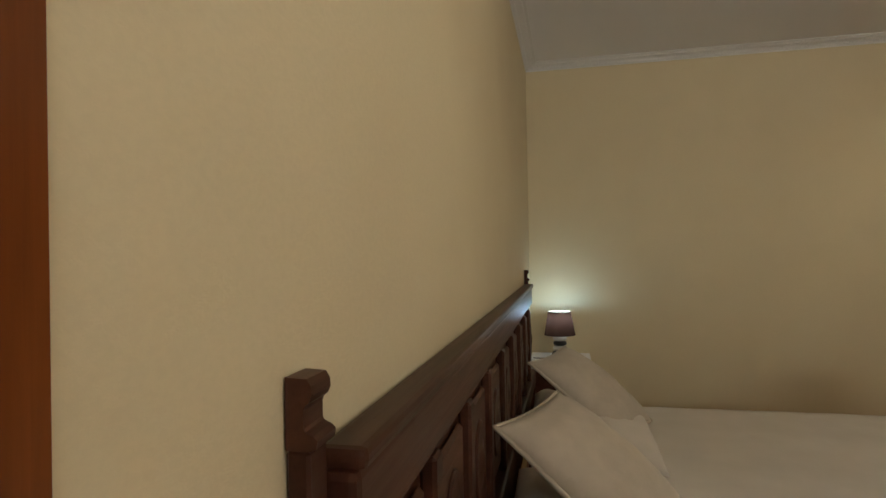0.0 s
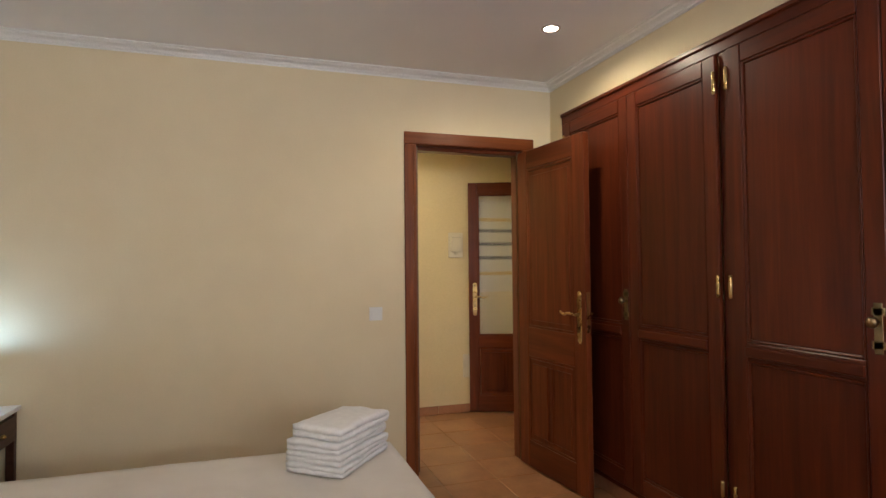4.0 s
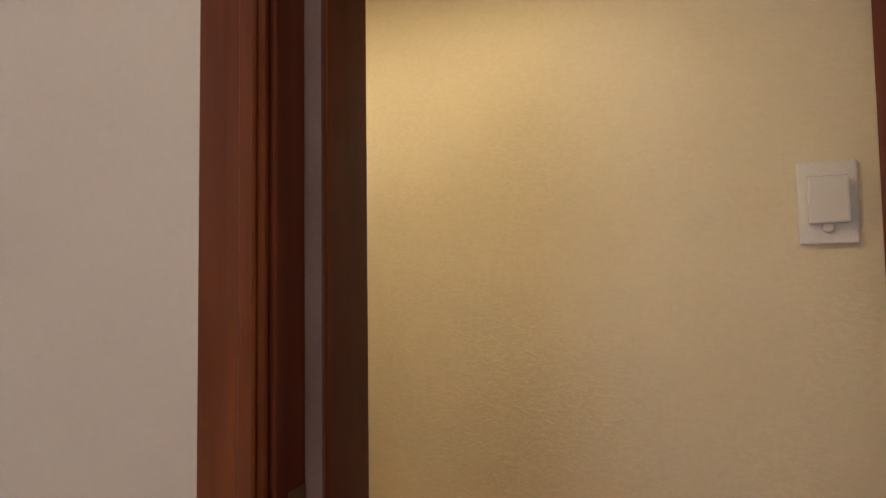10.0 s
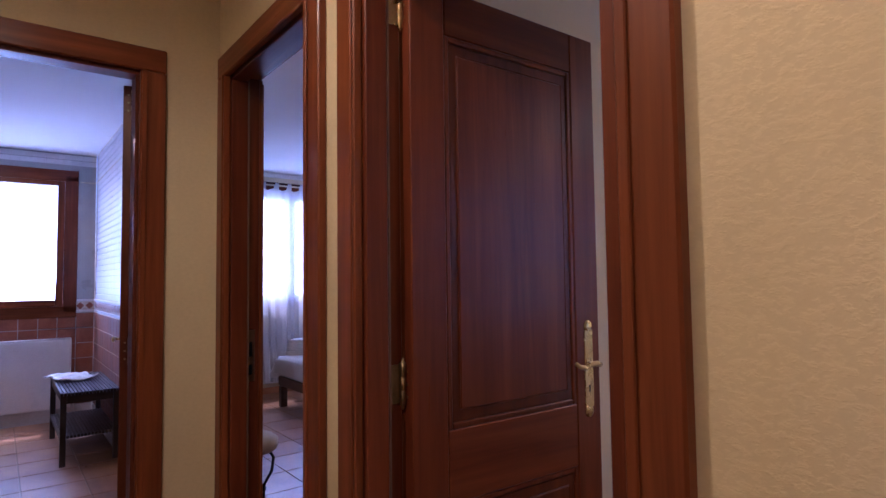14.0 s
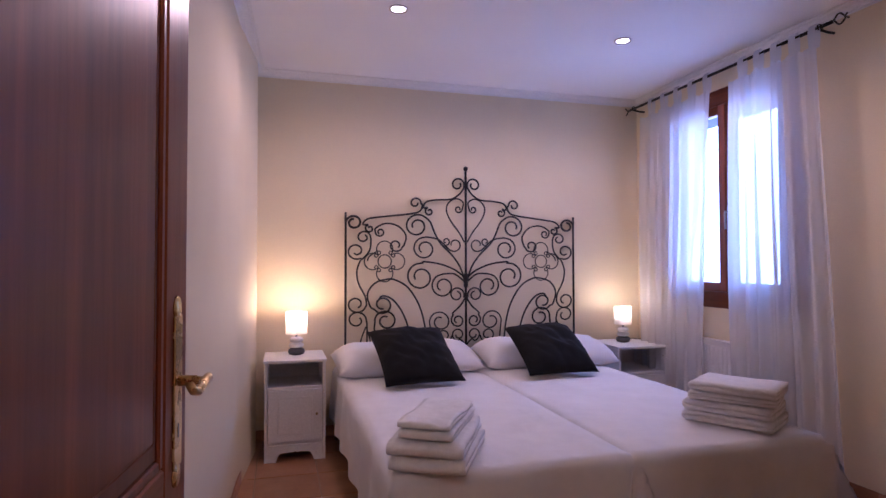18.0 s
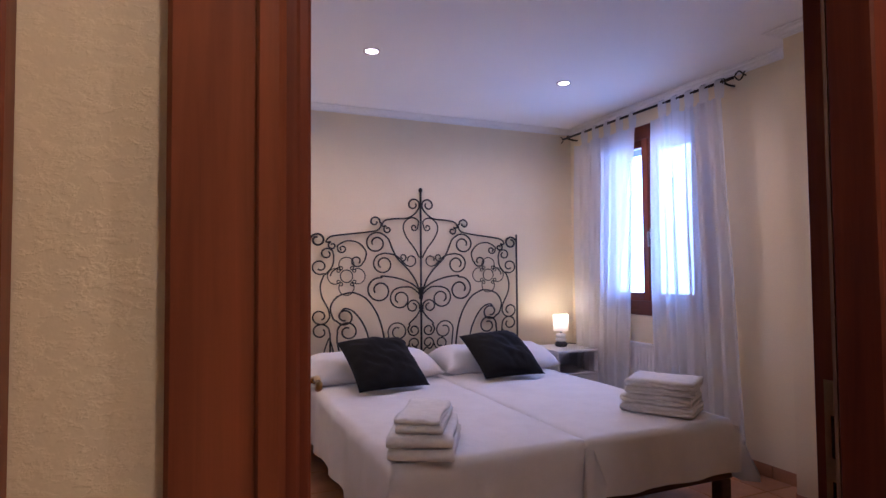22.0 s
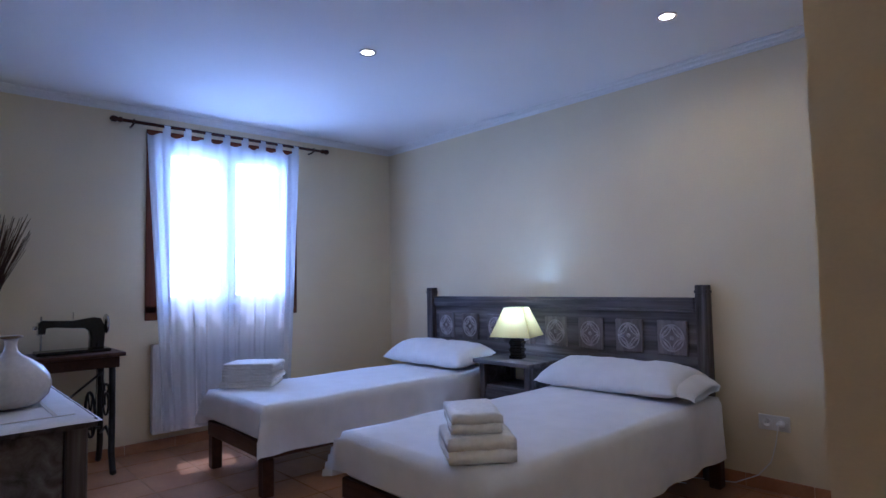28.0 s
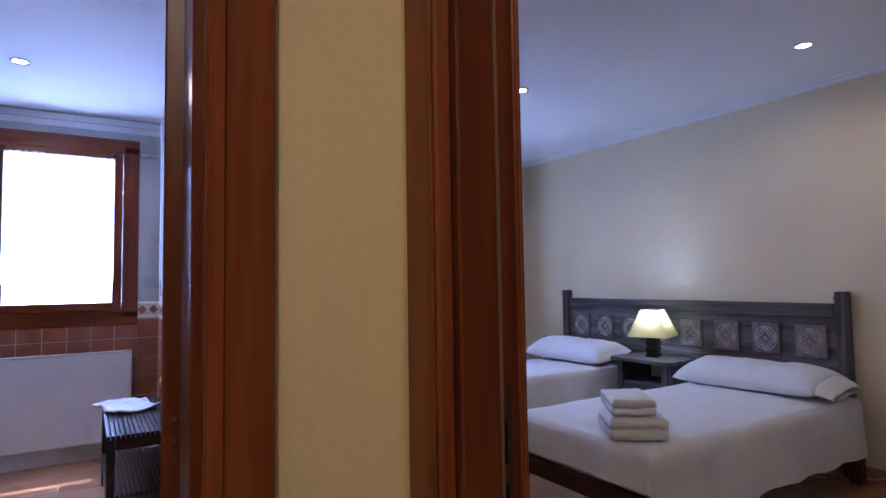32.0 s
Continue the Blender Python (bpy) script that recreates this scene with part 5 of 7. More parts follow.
def iron_headboard():
    h = thing("headboard", bm_at(1.476, 0.03), "black wrought-iron headboard with scrolls and flowers", "headboard")

    def at(px, py):
        f = (522 - px) / 450
        s = 0.0019 - 0.00016 * f
        return f * 0.87, HZ + (HPX - py) * s

    def smooth(pts, n=6):
        out = []
        P = [pts[0]] + list(pts) + [pts[-1]]
        for i in range(1, len(P) - 2):
            for k in range(n):
                t = k / n
                out.append(tuple(0.5 * (2 * P[i][a] + (P[i + 1][a] - P[i - 1][a]) * t + (2 * P[i - 1][a] - 5 * P[i][a] + 4 * P[i + 1][a] - P[i + 2][a]) * t * t
                                        + (3 * P[i][a] - P[i - 1][a] - 3 * P[i + 1][a] + P[i + 2][a]) * t ** 3) for a in (0, 1)))
        return out + [pts[-1]]

    def curl(cx, cy, r, a0, turns, end=0.35):
        n = max(8, int(abs(turns) * 12))
        return [(cx + r * (1 - (1 - end) * k / n) * math.cos(radians(a0) + turns * 2 * math.pi * k / n), cy + r * (1 - (1 - end) * k / n) * math.sin(radians(a0) + turns * 2 * math.pi * k / n)) for k in range(n + 1)]

    bars = [
        ("post", [(72, 905), (72, 250)] + curl(101, 240, 29, 180, 1.25, 0.5), 0.008),
        ("scroll", curl(158, 264, 17, 250, -1.1)[::-1] + [(133, 248), (150, 226), (200, 218), (310, 207), (345, 196), (354, 172)] + curl(327, 165, 22, 10, -1.05, 0.4), 0.0065),
        ("scroll", curl(380, 199, 17, 250, -1.1)[::-1] + [(357, 184), (368, 161), (410, 154), (465, 152), (500, 130), (517, 105)] + curl(490, 96, 27, 20, -1.15, 0.4), 0.0065),
        ("scroll", curl(493, 191, 15, 0, 1.1)[::-1] + [(512, 165), (485, 150), (455, 165), (446, 195), (462, 235), (495, 280), (516, 318)], 0.0055),
        ("scroll", [(518, 470), (500, 415), (468, 368), (425, 325), (402, 285), (385, 242)] + curl(333, 255, 47, -40, -1.45, 0.35), 0.0065),
        ("scroll", [(518, 455), (480, 425), (420, 402), (355, 393)] + curl(347, 453, 55, -80, -1.35, 0.4), 0.0065),
        ("scroll", [(455, 345), (415, 308), (370, 298)] + curl(362, 343, 45, -85, -1.4, 0.4), 0.006),
        ("scroll", curl(444, 315, 16, 100, -1.0)[::-1] + [(440, 332), (462, 352)] + curl(478, 328, 27, 130, -0.9, 0.5), 0.005),
        ("scroll", [(517, 470), (480, 441), (440, 440)] + curl(433, 488, 47, -90, -1.4, 0.4), 0.006),
        ("scroll", [(516, 525)] + curl(486, 520, 30, 20, -1.3, 0.4), 0.0055),
        ("scroll", curl(110, 352, 34, 60, 1.2)[::-1] + [(132, 384), (158, 350), (163, 305)] + curl(136, 298, 26, 10, -1.2, 0.4), 0.006),
        ("scroll", [(126, 388), (112, 430), (118, 480), (142, 530), (147, 562)] + curl(110, 562, 36, 10, 1.15, 0.4), 0.006),
        ("scroll", [(149, 745), (149, 640)] + curl(112, 625, 36, 10, -1.15, 0.4), 0.006),
        ("scroll", [(145, 650), (128, 700), (123, 745)], 0.005),
        ("scroll", [(146, 650), (160, 700), (165, 745)], 0.005),
        ("scroll", [(150, 392), (158, 372), (188, 352)], 0.005),
        ("scroll", curl(196, 278, 18, 190, -1.2)[::-1] + [(180, 262), (215, 244), (262, 254), (292, 292), (284, 330)] + curl(254, 330, 26, 10, 1.1, 0.45), 0.006),
        ("scroll", [(372, 745), (362, 640), (340, 560), (300, 495)] + curl(222, 530, 72, -60, -0.0, 1.0)[:1] + [(225, 462), (175, 480), (150, 525), (162, 572)] + curl(205, 562, 36, 150, -1.2, 0.45), 0.0065),
        ("scroll", [(308, 745), (300, 650), (275, 585), (240, 540), (205, 528), (190, 545)], 0.0065),
        ("scroll", [(196, 745), (176, 670), (178, 625)] + curl(218, 625, 42, 180, 1.3, 0.4), 0.0065),
        ("scroll", [(392, 745), (382, 640)] + curl(422, 625, 42, 180, 1.3, 0.4), 0.0055),
        ("scroll", [(520, 530), (500, 562), (470, 590)] + curl(490, 618, 27, 230, -1.3, 0.4), 0.006),
        ("scroll", [(520, 710), (500, 690)] + curl(492, 672, 26, 100, 1.2, 0.4), 0.0055),
        ("scroll", curl(436, 678, 30, 0, 1.3, 0.4), 0.0055),
    ]
    for sgn in (1, -1):
        for name, pts, r in bars:
            pts = smooth(pts, 3)
            line = [(sgn * at(*p)[0], 0.0, max(0.0, at(*p)[1])) for p in pts]
            if name == "post":
                line = [(sgn * 0.868, 0.0, 0.0)] + line
            part(name, tube(line, r, 7), M_IRON, h, smooth=True)
        cx, cz = at(213, 393)
        R = 0.047
        part("flower_ring", tube([(sgn * cx + R * math.cos(a), 0.0, cz + R * math.sin(a)) for a in (2 * math.pi * k / 24 for k in range(25))], 0.004, 6), M_IRON, h, smooth=True)
        for q in range(4):
            a0 = q * math.pi / 2
            ox, oz = sgn * cx + 0.085 * math.cos(a0), cz + 0.085 * math.sin(a0)
            pts = [(ox + 0.058 * math.cos(a0 + a), 0.0, oz + 0.058 * math.sin(a0 + a)) for a in (-2.3 + 4.6 * k / 20 for k in range(21))]
            for e, s in ((0, 1), (-1, -1)):
                px, _, pz = pts[e]
                cxx, czz = px + 0.016 * math.cos(a0), pz + 0.016 * math.sin(a0)
                ext = [(cxx + 0.016 * (1 - 0.5 * k / 8) * math.cos(a0 + math.pi - s * 4.2 * k / 8), 0.0, czz + 0.016 * (1 - 0.5 * k / 8) * math.sin(a0 + math.pi - s * 4.2 * k / 8)) for k in range(9)]
                pts = ext[::-1] + pts if e == 0 else pts + ext
            part("flower_petal", tube(pts, 0.004, 6), M_IRON, h, smooth=True)
    part("centre_bar", tube([(0, 0, 0.0), (0, 0, 1.85)], 0.0085, 10), M_IRON, h, smooth=True)
    part("finial", turned([(0.004, 1.845), (0.014, 1.853), (0.0165, 1.865), (0.014, 1.877), (0.003, 1.883)], 14), M_IRON, h, smooth=True)
    part("collar", turned([(0.013, 1.0), (0.016, 1.01), (0.016, 1.09), (0.013, 1.10)], 12), M_IRON, h, smooth=True)
    part("cross_bar", tube([(-0.868, 0, 0.42), (0.868, 0, 0.42)], 0.008, 8), M_IRON, h, smooth=True)


iron_headboard()


def slat_bed(m, w, l, top, drops, seed, label, group=""):
    """A low wooden bed: x across, y from the head to the foot."""
    b = thing("bed", m, label, "bed", group)
    t = 0.035
    zr = top - 0.20
    for sx in (-1, 1):
        part("side_rail", box(sx * (w / 2 - t), 0.03, zr - 0.09, sx * w / 2, l - 0.03, zr, 0.004), M_BEDW, b)
        for y in (0.05, l - 0.035):
            part("leg", box(sx * (w / 2 - 0.035) - 0.033, y - 0.033, 0, sx * (w / 2 - 0.035) + 0.033, y + 0.033, zr - 0.092, 0.006), M_BEDW, b)
    part("foot_rail", box(-w / 2, l - 0.03, zr - 0.09, w / 2, l + 0.002, zr, 0.004), M_BEDW, b)
    part("head_rail", box(-w / 2 + t, 0.03, zr - 0.09, w / 2 - t, 0.06, zr, 0.004), M_BEDW, b)
    part("mattress", box(-w / 2 + 0.005, 0.06, zr + 0.001, w / 2 - 0.005, l - 0.005, top - 0.012, 0.035, 3), M_SHEET, b)
    part("sheet", drape_mesh(-w / 2 + 0.005, w / 2 - 0.005, 0.06, l - 0.002, top, drops, seed), M_SHEET, b, smooth=True)
    return b


B_TOP = 0.485
slat_bed(bm_at(0.962, 0.05), 0.872, 2.15, B_TOP, (0.19, 0.34, 0.0, 0.26), 0.7, "single bed under a smooth white sheet, pushed to its twin", "paired beds under the iron headboard")
slat_bed(bm_at(1.838, 0.05), 0.872, 2.15, B_TOP, (0.30, 0.16, 0.0, 0.26), 3.9, "single bed under a smooth white sheet, pushed to its twin", "paired beds under the iron headboard")
pillow("pillow", bm_at(0.95, 0.42, B_TOP + 0.012) @ pose(0, 0, 0, -9, 0, 2), 0.92, 0.42, 0.17, M_SHEET, "plump white pillow against the iron headboard", "pillow", "white pillows", 2.2)
pillow("pillow", bm_at(1.90, 0.42, B_TOP + 0.012) @ pose(0, 0, 0, -9, 0, -2), 0.92, 0.42, 0.17, M_SHEET, "plump white pillow against the iron headboard", "pillow", "white pillows", 5.6)
pillow("cushion", bm_at(0.92, 0.76, B_TOP + 0.115) @ pose(0, 0, 0, -30, 0, 5), 0.46, 0.49, 0.15, M_BLACK, "square black velvet cushion leaning on a pillow", "cushion", "black cushions", 8.1)
pillow("cushion", bm_at(1.78, 0.74, B_TOP + 0.115) @ pose(0, 0, 0, -30, 0, 0), 0.45, 0.47, 0.15, M_BLACK, "square black velvet cushion leaning on a pillow", "cushion", "black cushions", 9.4)
towel_stack(bm_at(0.72, 2.05, B_TOP + 0.016) @ pose(0, 0, 0, 0, 0, 60), [(0.42, 0.25, 0.05, 2), (0.41, 0.25, 0.05, 2), (0.36, 0.18, 0.03, 2), (0.36, 0.18, 0.022, 2)], 21, "folded white terry towel in a stack on the bed", "towels on the iron bed")
towel_stack(bm_at(2.06, 1.99, B_TOP + 0.016) @ pose(0, 0, 0, 0, 0, -55), [(0.36, 0.26, 0.045, 2), (0.35, 0.26, 0.05, 2), (0.34, 0.25, 0.035, 2), (0.34, 0.25, 0.04, 2)], 22, "folded white terry towel in a stack on the bed", "towels on the iron bed")


def cabinet_nightstand(m):
    n = thing("nightstand", m, "white painted nightstand with an open shelf and a door", "nightstand")
    w, d, h = 0.355, 0.36, 0.60
    for sx in (-1, 1):
        part("side_panel", box(sx * w / 2 - 0.009 * sx - 0.009, 0, 0, sx * w / 2 - 0.009 * sx + 0.009, d, h - 0.019, 0.002), M_WHITEW, n)
    part("top", box(-w / 2 - 0.006, -0.001, h - 0.018, w / 2 + 0.006, d + 0.012, h, 0.004, 2), M_WHITEW, n)
    part("shelf", box(-w / 2 + 0.019, 0.012, 0.425, w / 2 - 0.019, d - 0.004, 0.44, 0.001), M_WHITEW, n)
    part("bottom_panel", box(-w / 2 + 0.019, 0.012, 0.10, w / 2 - 0.019, d - 0.004, 0.115, 0.001), M_WHITEW, n)
    part("back_panel", box(-w / 2 + 0.019, 0.004, 0.05, w / 2 - 0.019, 0.011, h - 0.019), M_WHITEW, n)
    dr = part("cabinet_door", box(-w / 2 + 0.021, d - 0.012, 0.115, w / 2 - 0.021, d + 0.003, 0.423, 0.002), M_WHITEW, n)
    for bx in ((-0.10, -0.094, 0.16, 0.38), (0.094, 0.10, 0.16, 0.38), (-0.094, 0.094, 0.16, 0.166), (-0.094, 0.094, 0.374, 0.38)):
        part("groove_bead", box(bx[0], d + 0.003, bx[2], bx[1], d + 0.0055, bx[3], 0.001), M_WHITEW, dr)
    part("knob", turned([(0.004, 0), (0.007, 0.006), (0.008, 0.012), (0.004, 0.016)], 12, m=Matrix.Translation((-0.125, d + 0.003, 0.275)) @ Matrix.Rotation(radians(-90), 4, "X")), M_BRONZE, dr, "small dark knob", True)
    own = bmesh.new()
    prof = [(-w / 2 + 0.019, 0.0), (-0.11, 0.0), (-0.10, 0.03), (-0.085, 0.05), (-0.03, 0.055), (-0.01, 0.052), (0.0, 0.062), (0.01, 0.052), (0.03, 0.055), (0.085, 0.05), (0.10, 0.03), (0.11, 0.0), (w / 2 - 0.019, 0.0)]
    for (a, z0), (c, z1) in zip(prof, prof[1:]):
        vs = [own.verts.new(p) for p in ((a, d, z0), (c, d, z1), (c, d, 0.098), (a, d, 0.098), (a, d - 0.016, z0), (c, d - 0.016, z1), (c, d - 0.016, 0.098), (a, d - 0.016, 0.098))]
        for q in ((0, 1, 2, 3), (7, 6, 5, 4), (4, 5, 1, 0), (3, 2, 6, 7)):
            own.faces.new([vs[i] for i in q])
    bmesh.ops.remove_doubles(own, verts=own.verts, dist=1e-5)
    part("apron", own, M_WHITEW, n)


def open_nightstand(m):
    n = thing("nightstand", m, "white nightstand with an open shelf above a drawer", "nightstand")
    w, d, h = 0.40, 0.40, 0.585
    for sx in (-1, 1):
        part("side_panel", box(sx * (w / 2 - 0.008) - 0.008, 0, 0, sx * (w / 2 - 0.008) + 0.008, d, h - 0.019, 0.002), M_WHITEW, n)
    part("top", box(-w / 2 - 0.004, -0.001, h - 0.018, w / 2 + 0.004, d + 0.008, h, 0.003, 2), M_WHITEW, n)
    part("shelf", box(-w / 2 + 0.017, 0.01, 0.385, w / 2 - 0.017, d - 0.004, 0.40), M_WHITEW, n)
    part("back_panel", box(-w / 2 + 0.017, 0.003, 0.03, w / 2 - 0.017, 0.009, h - 0.019), M_WHITEW, n)
    for z0, z1 in ((0.215, 0.38), (0.03, 0.21)):
        part("drawer", box(-w / 2 + 0.018, d - 0.016, z0, w / 2 - 0.018, d + 0.002, z1, 0.002), M_WHITEW, n)
    part("peg", turned([(0.004, 0), (0.004, 0.004)], 8, m=Matrix.Translation((-0.16, d, 0.51)) @ Matrix.Rotation(radians(-90), 4, "X")), M_STEEL, n)


cabinet_nightstand(bm_at(0.265, 0.10))
open_nightstand(bm_at(2.66, 0.06))
STONES = [(0.052, 0.045, M_STONE_D), (0.046, 0.032, M_STONE_W), (0.042, 0.035, M_STONE_W)]
pebble_lamp(bm_at(0.275, 0.26, 0.60), M_SHADEW, 0.066, 0.066, 0.135, STONES, 0.135, LAMP_B, (1.0, 0.73, 0.25), "small lamp of stacked pebbles with a white shade, lit", "pebble lamps")
pebble_lamp(bm_at(2.64, 0.24, 0.585), M_SHADEW, 0.062, 0.062, 0.13, STONES, 0.135, LAMP_B * 0.4, (1.0, 0.86, 0.36), "small lamp of stacked pebbles with a white shade, lit", "pebble lamps")
cb = thing("lamp_cable", bm_at(2.735, 0.20, 0.587), "thin black lamp cable lying on the nightstand", "cable")
part("cord", tube([(0.04 - 0.02 * k, -0.06 + 0.03 * math.sin(k * 0.9), 0.003) for k in range(9)], 0.003, 6), M_BLACKEN, cb, smooth=True)

# ---- bedroom with the twin beds ----
TWIN = Matrix.Translation((-4.685, 4.925, 0)) @ Matrix.Rotation(math.pi, 4, "Z")


def limed_headboard():
    h = thing("headboard", TWIN, "long grey limed headboard with carved square panels", "headboard")
    W = 1.20
    for s in (-1, 1):
        x = s * W
        part("post", box(x - 0.034, 0.004, 0, x + 0.034, 0.075, 1.07, 0.004), M_GREYV, h)
        for k in range(4):
            part("flute", box(x - 0.028 + k * 0.016, 0.075, 0.5, x - 0.021 + k * 0.016, 0.079, 1.05, 0.0015), M_GREYV, h)
        part("post_cap", box(x - 0.037, 0.0, 1.07, x + 0.037, 0.08, 1.09, 0.006, 2), M_GREYV, h)
        part("post_cap", box(x - 0.033, 0.004, 1.09, x + 0.033, 0.074, 1.12, 0.005, 2), M_GREYV, h)
    part("top_rail", box(-W + 0.046, 0.012, 0.975, W - 0.046, 0.062, 1.025, 0.006, 2), M_GREYW, h)
    part("rail_bead", box(-W + 0.046, 0.006, 1.025, W - 0.046, 0.07, 1.045, 0.006, 2), M_GREYW, h)
    part("rail_bead", box(-W + 0.046, 0.014, 0.958, W - 0.046, 0.056, 0.975, 0.004), M_GREYW, h)
    part("backing", box(-W + 0.046, 0.016, 0.60, W - 0.046, 0.034, 0.958), M_GREYW, h)
    part("bottom_rail", box(-W + 0.046, 0.012, 0.545, W - 0.046, 0.06, 0.63, 0.006, 2), M_GREYW, h)
    n = 8
    pw = (2 * W - 0.10) / n
    for k in range(n):
        cx = -W + 0.05 + pw * (k + 0.5)
        q = pw * 0.33
        p = part("panel", box(cx - q, 0.034, 0.80 - q * 1.12, cx + q, 0.052, 0.80 + q * 1.12, 0.006), M_GREYP, h)
        ring = tube([(cx + q * 0.78 * math.cos(a), 0.051, 0.80 + q * 0.85 * math.sin(a)) for a in (2 * math.pi * j / 24 for j in range(25))], 0.0055, 6)
        part("carved_ring", ring, M_LIME, p, smooth=True)
        for a in (0, 90, 180, 270):
            u0, u1 = radians(a), radians(a + 90)
            for pull in (0.16, 0.52):
                pts = []
                for j in range(9):
                    f = j / 8
                    g0, g1, g2 = (1 - f) ** 2, 2 * f * (1 - f), f * f
                    mx_, mz_ = pull * (math.cos(u0) + math.cos(u1)), pull * (math.sin(u0) + math.sin(u1))
                    pts.append((cx + q * 0.76 * (g0 * math.cos(u0) + g1 * mx_ + g2 * math.cos(u1)), 0.051, 0.80 + q * 0.83 * (g0 * math.sin(u0) + g1 * mz_ + g2 * math.sin(u1))))
                part("carved_petal", tube(pts, 0.0065 if pull > 0.3 else 0.005, 5), M_LIME, p, smooth=True)
        part("carved_boss", turned([(0.016, 0), (0.012, 0.004), (0.003, 0.006)], 10, m=Matrix.Translation((cx, 0.051, 0.80)) @ Matrix.Rotation(radians(-90), 4, "X")), M_LIME, p, smooth=True)


limed_headboard()
C_TOP = 0.50
slat_bed(TWIN @ Matrix.Translation((0.775, 0.09, 0)), 0.80, 1.93, C_TOP, (0.27, 0.22, 0.0, 0.17), 1.5, "single bed under a smooth white sheet", "twin beds")
slat_bed(TWIN @ Matrix.Translation((-0.855, 0.09, 0)), 0.91, 1.92, C_TOP, (0.33, 0.2, 0.0, 0.17), 6.1, "single bed under a smooth white sheet", "twin beds")
pillow("pillow", TWIN @ Matrix.Translation((0.80, 0.34, C_TOP + 0.03)) @ pose(0, 0, 0, -9, 0, 0), 0.92, 0.40, 0.17, M_SHEET, "plump white pillow on the single bed", "pillow", "pillows on the twin beds", 1.9)
near_pillow = pillow("pillow", TWIN @ Matrix.Translation((-0.80, 0.35, C_TOP + 0.022)) @ pose(0, 0, 0, -8, 1.0, 0), 0.92, 0.41, 0.155, M_SHEET, "plump white pillow on the single bed", "pillow", "pillows on the twin beds", 4.8)
for lift, nm in ((0.092, "pillowcase_hem"), (0.028, "pillowcase_lining")):
    part(nm, grid_sheet(10, 22, lambda u, v: Vector((-0.425 - 0.11 * u - 0.012 * math.sin(v * 7), (v - 0.5) * 0.37 * (1 - 0.06 * u), 0.055 + (lift - 0.055) * (1 - (2 * v - 1) ** 4) * (1 - 0.45 * u) - 0.035 * u * u + 0.008 * math.sin(v * 11 + u * 4) * u)), 0.003), M_SHEET, near_pillow, smooth=True)
towel_stack(Matrix.Translation((-5.71, 3.14, C_TOP + 0.016)) @ pose(0, 0, 0, 0, 0, 48), [(0.34, 0.25, 0.04, 2), (0.34, 0.25, 0.04, 2), (0.33, 0.24, 0.035, 2), (0.33, 0.24, 0.035, 2)], 31, "folded white terry towel in a stack on the bed", "towels on the far twin bed")
towel_stack(Matrix.Translation((-3.575, 3.05, C_TOP + 0.016)) @ pose(0, 0, 0, 0, 0, 146), [(0.29, 0.25, 0.098, 2)], 32, "thick folded white terry towel in a stack on the bed", "towels on the near twin bed")
towel_stack(Matrix.Translation((-3.60, 3.065, C_TOP + 0.118)) @ pose(0, 0, 0, 0, 0, 140), [(0.32, 0.185, 0.07, 2)], 33, "thick folded white terry towel in a stack on the bed", "towels on the near twin bed")


def limed_nightstand(m):
    n = thing("nightstand", m, "grey limed wooden nightstand with a drawer and shelf", "nightstand")
    w, d, h = 0.46, 0.36, 0.615
    part("top", box(-w / 2 - 0.03, 0, h - 0.028, w / 2 + 0.03, d + 0.03, h, 0.005, 2), M_GREYW, n)
    for sx in (-1, 1):
        for y in (0.03, d - 0.03):
            part("leg", box(sx * (w / 2 - 0.025) - 0.024, y - 0.024, 0, sx * (w / 2 - 0.025) + 0.024, y + 0.024, h - 0.029, 0.004), M_GREYV, n)
    part("shelf", box(-w / 2 + 0.03, 0.03, h - 0.20, w / 2 - 0.03, d - 0.03, h - 0.18), M_GREYW, n)
    part("drawer_case", box(-w / 2 + 0.05, 0.03, 0.28, w / 2 - 0.05, d - 0.02, h - 0.201), M_GREYW, n)
    dr = part("drawer", box(-w / 2 + 0.055, d - 0.02, 0.29, w / 2 - 0.055, d - 0.006, h - 0.21, 0.004), M_GREYW, n)
    part("knob", turned([(0.006, 0), (0.013, 0.014), (0.005, 0.022)], 12, m=Matrix.Translation((0, d - 0.006, 0.35)) @ Matrix.Rotation(radians(-90), 4, "X")), M_IRON, dr, smooth=True)
    part("side_panel", box(-w / 2 + 0.02, 0.054, 0.28, -w / 2 + 0.032, d - 0.054, h - 0.029), M_GREYW, n)
    part("side_panel", box(w / 2 - 0.032, 0.054, 0.28, w / 2 - 0.02, d - 0.054, h - 0.029), M_GREYW, n)


limed_nightstand(TWIN @ Matrix.Translation((0.02, 0.085, 0)))


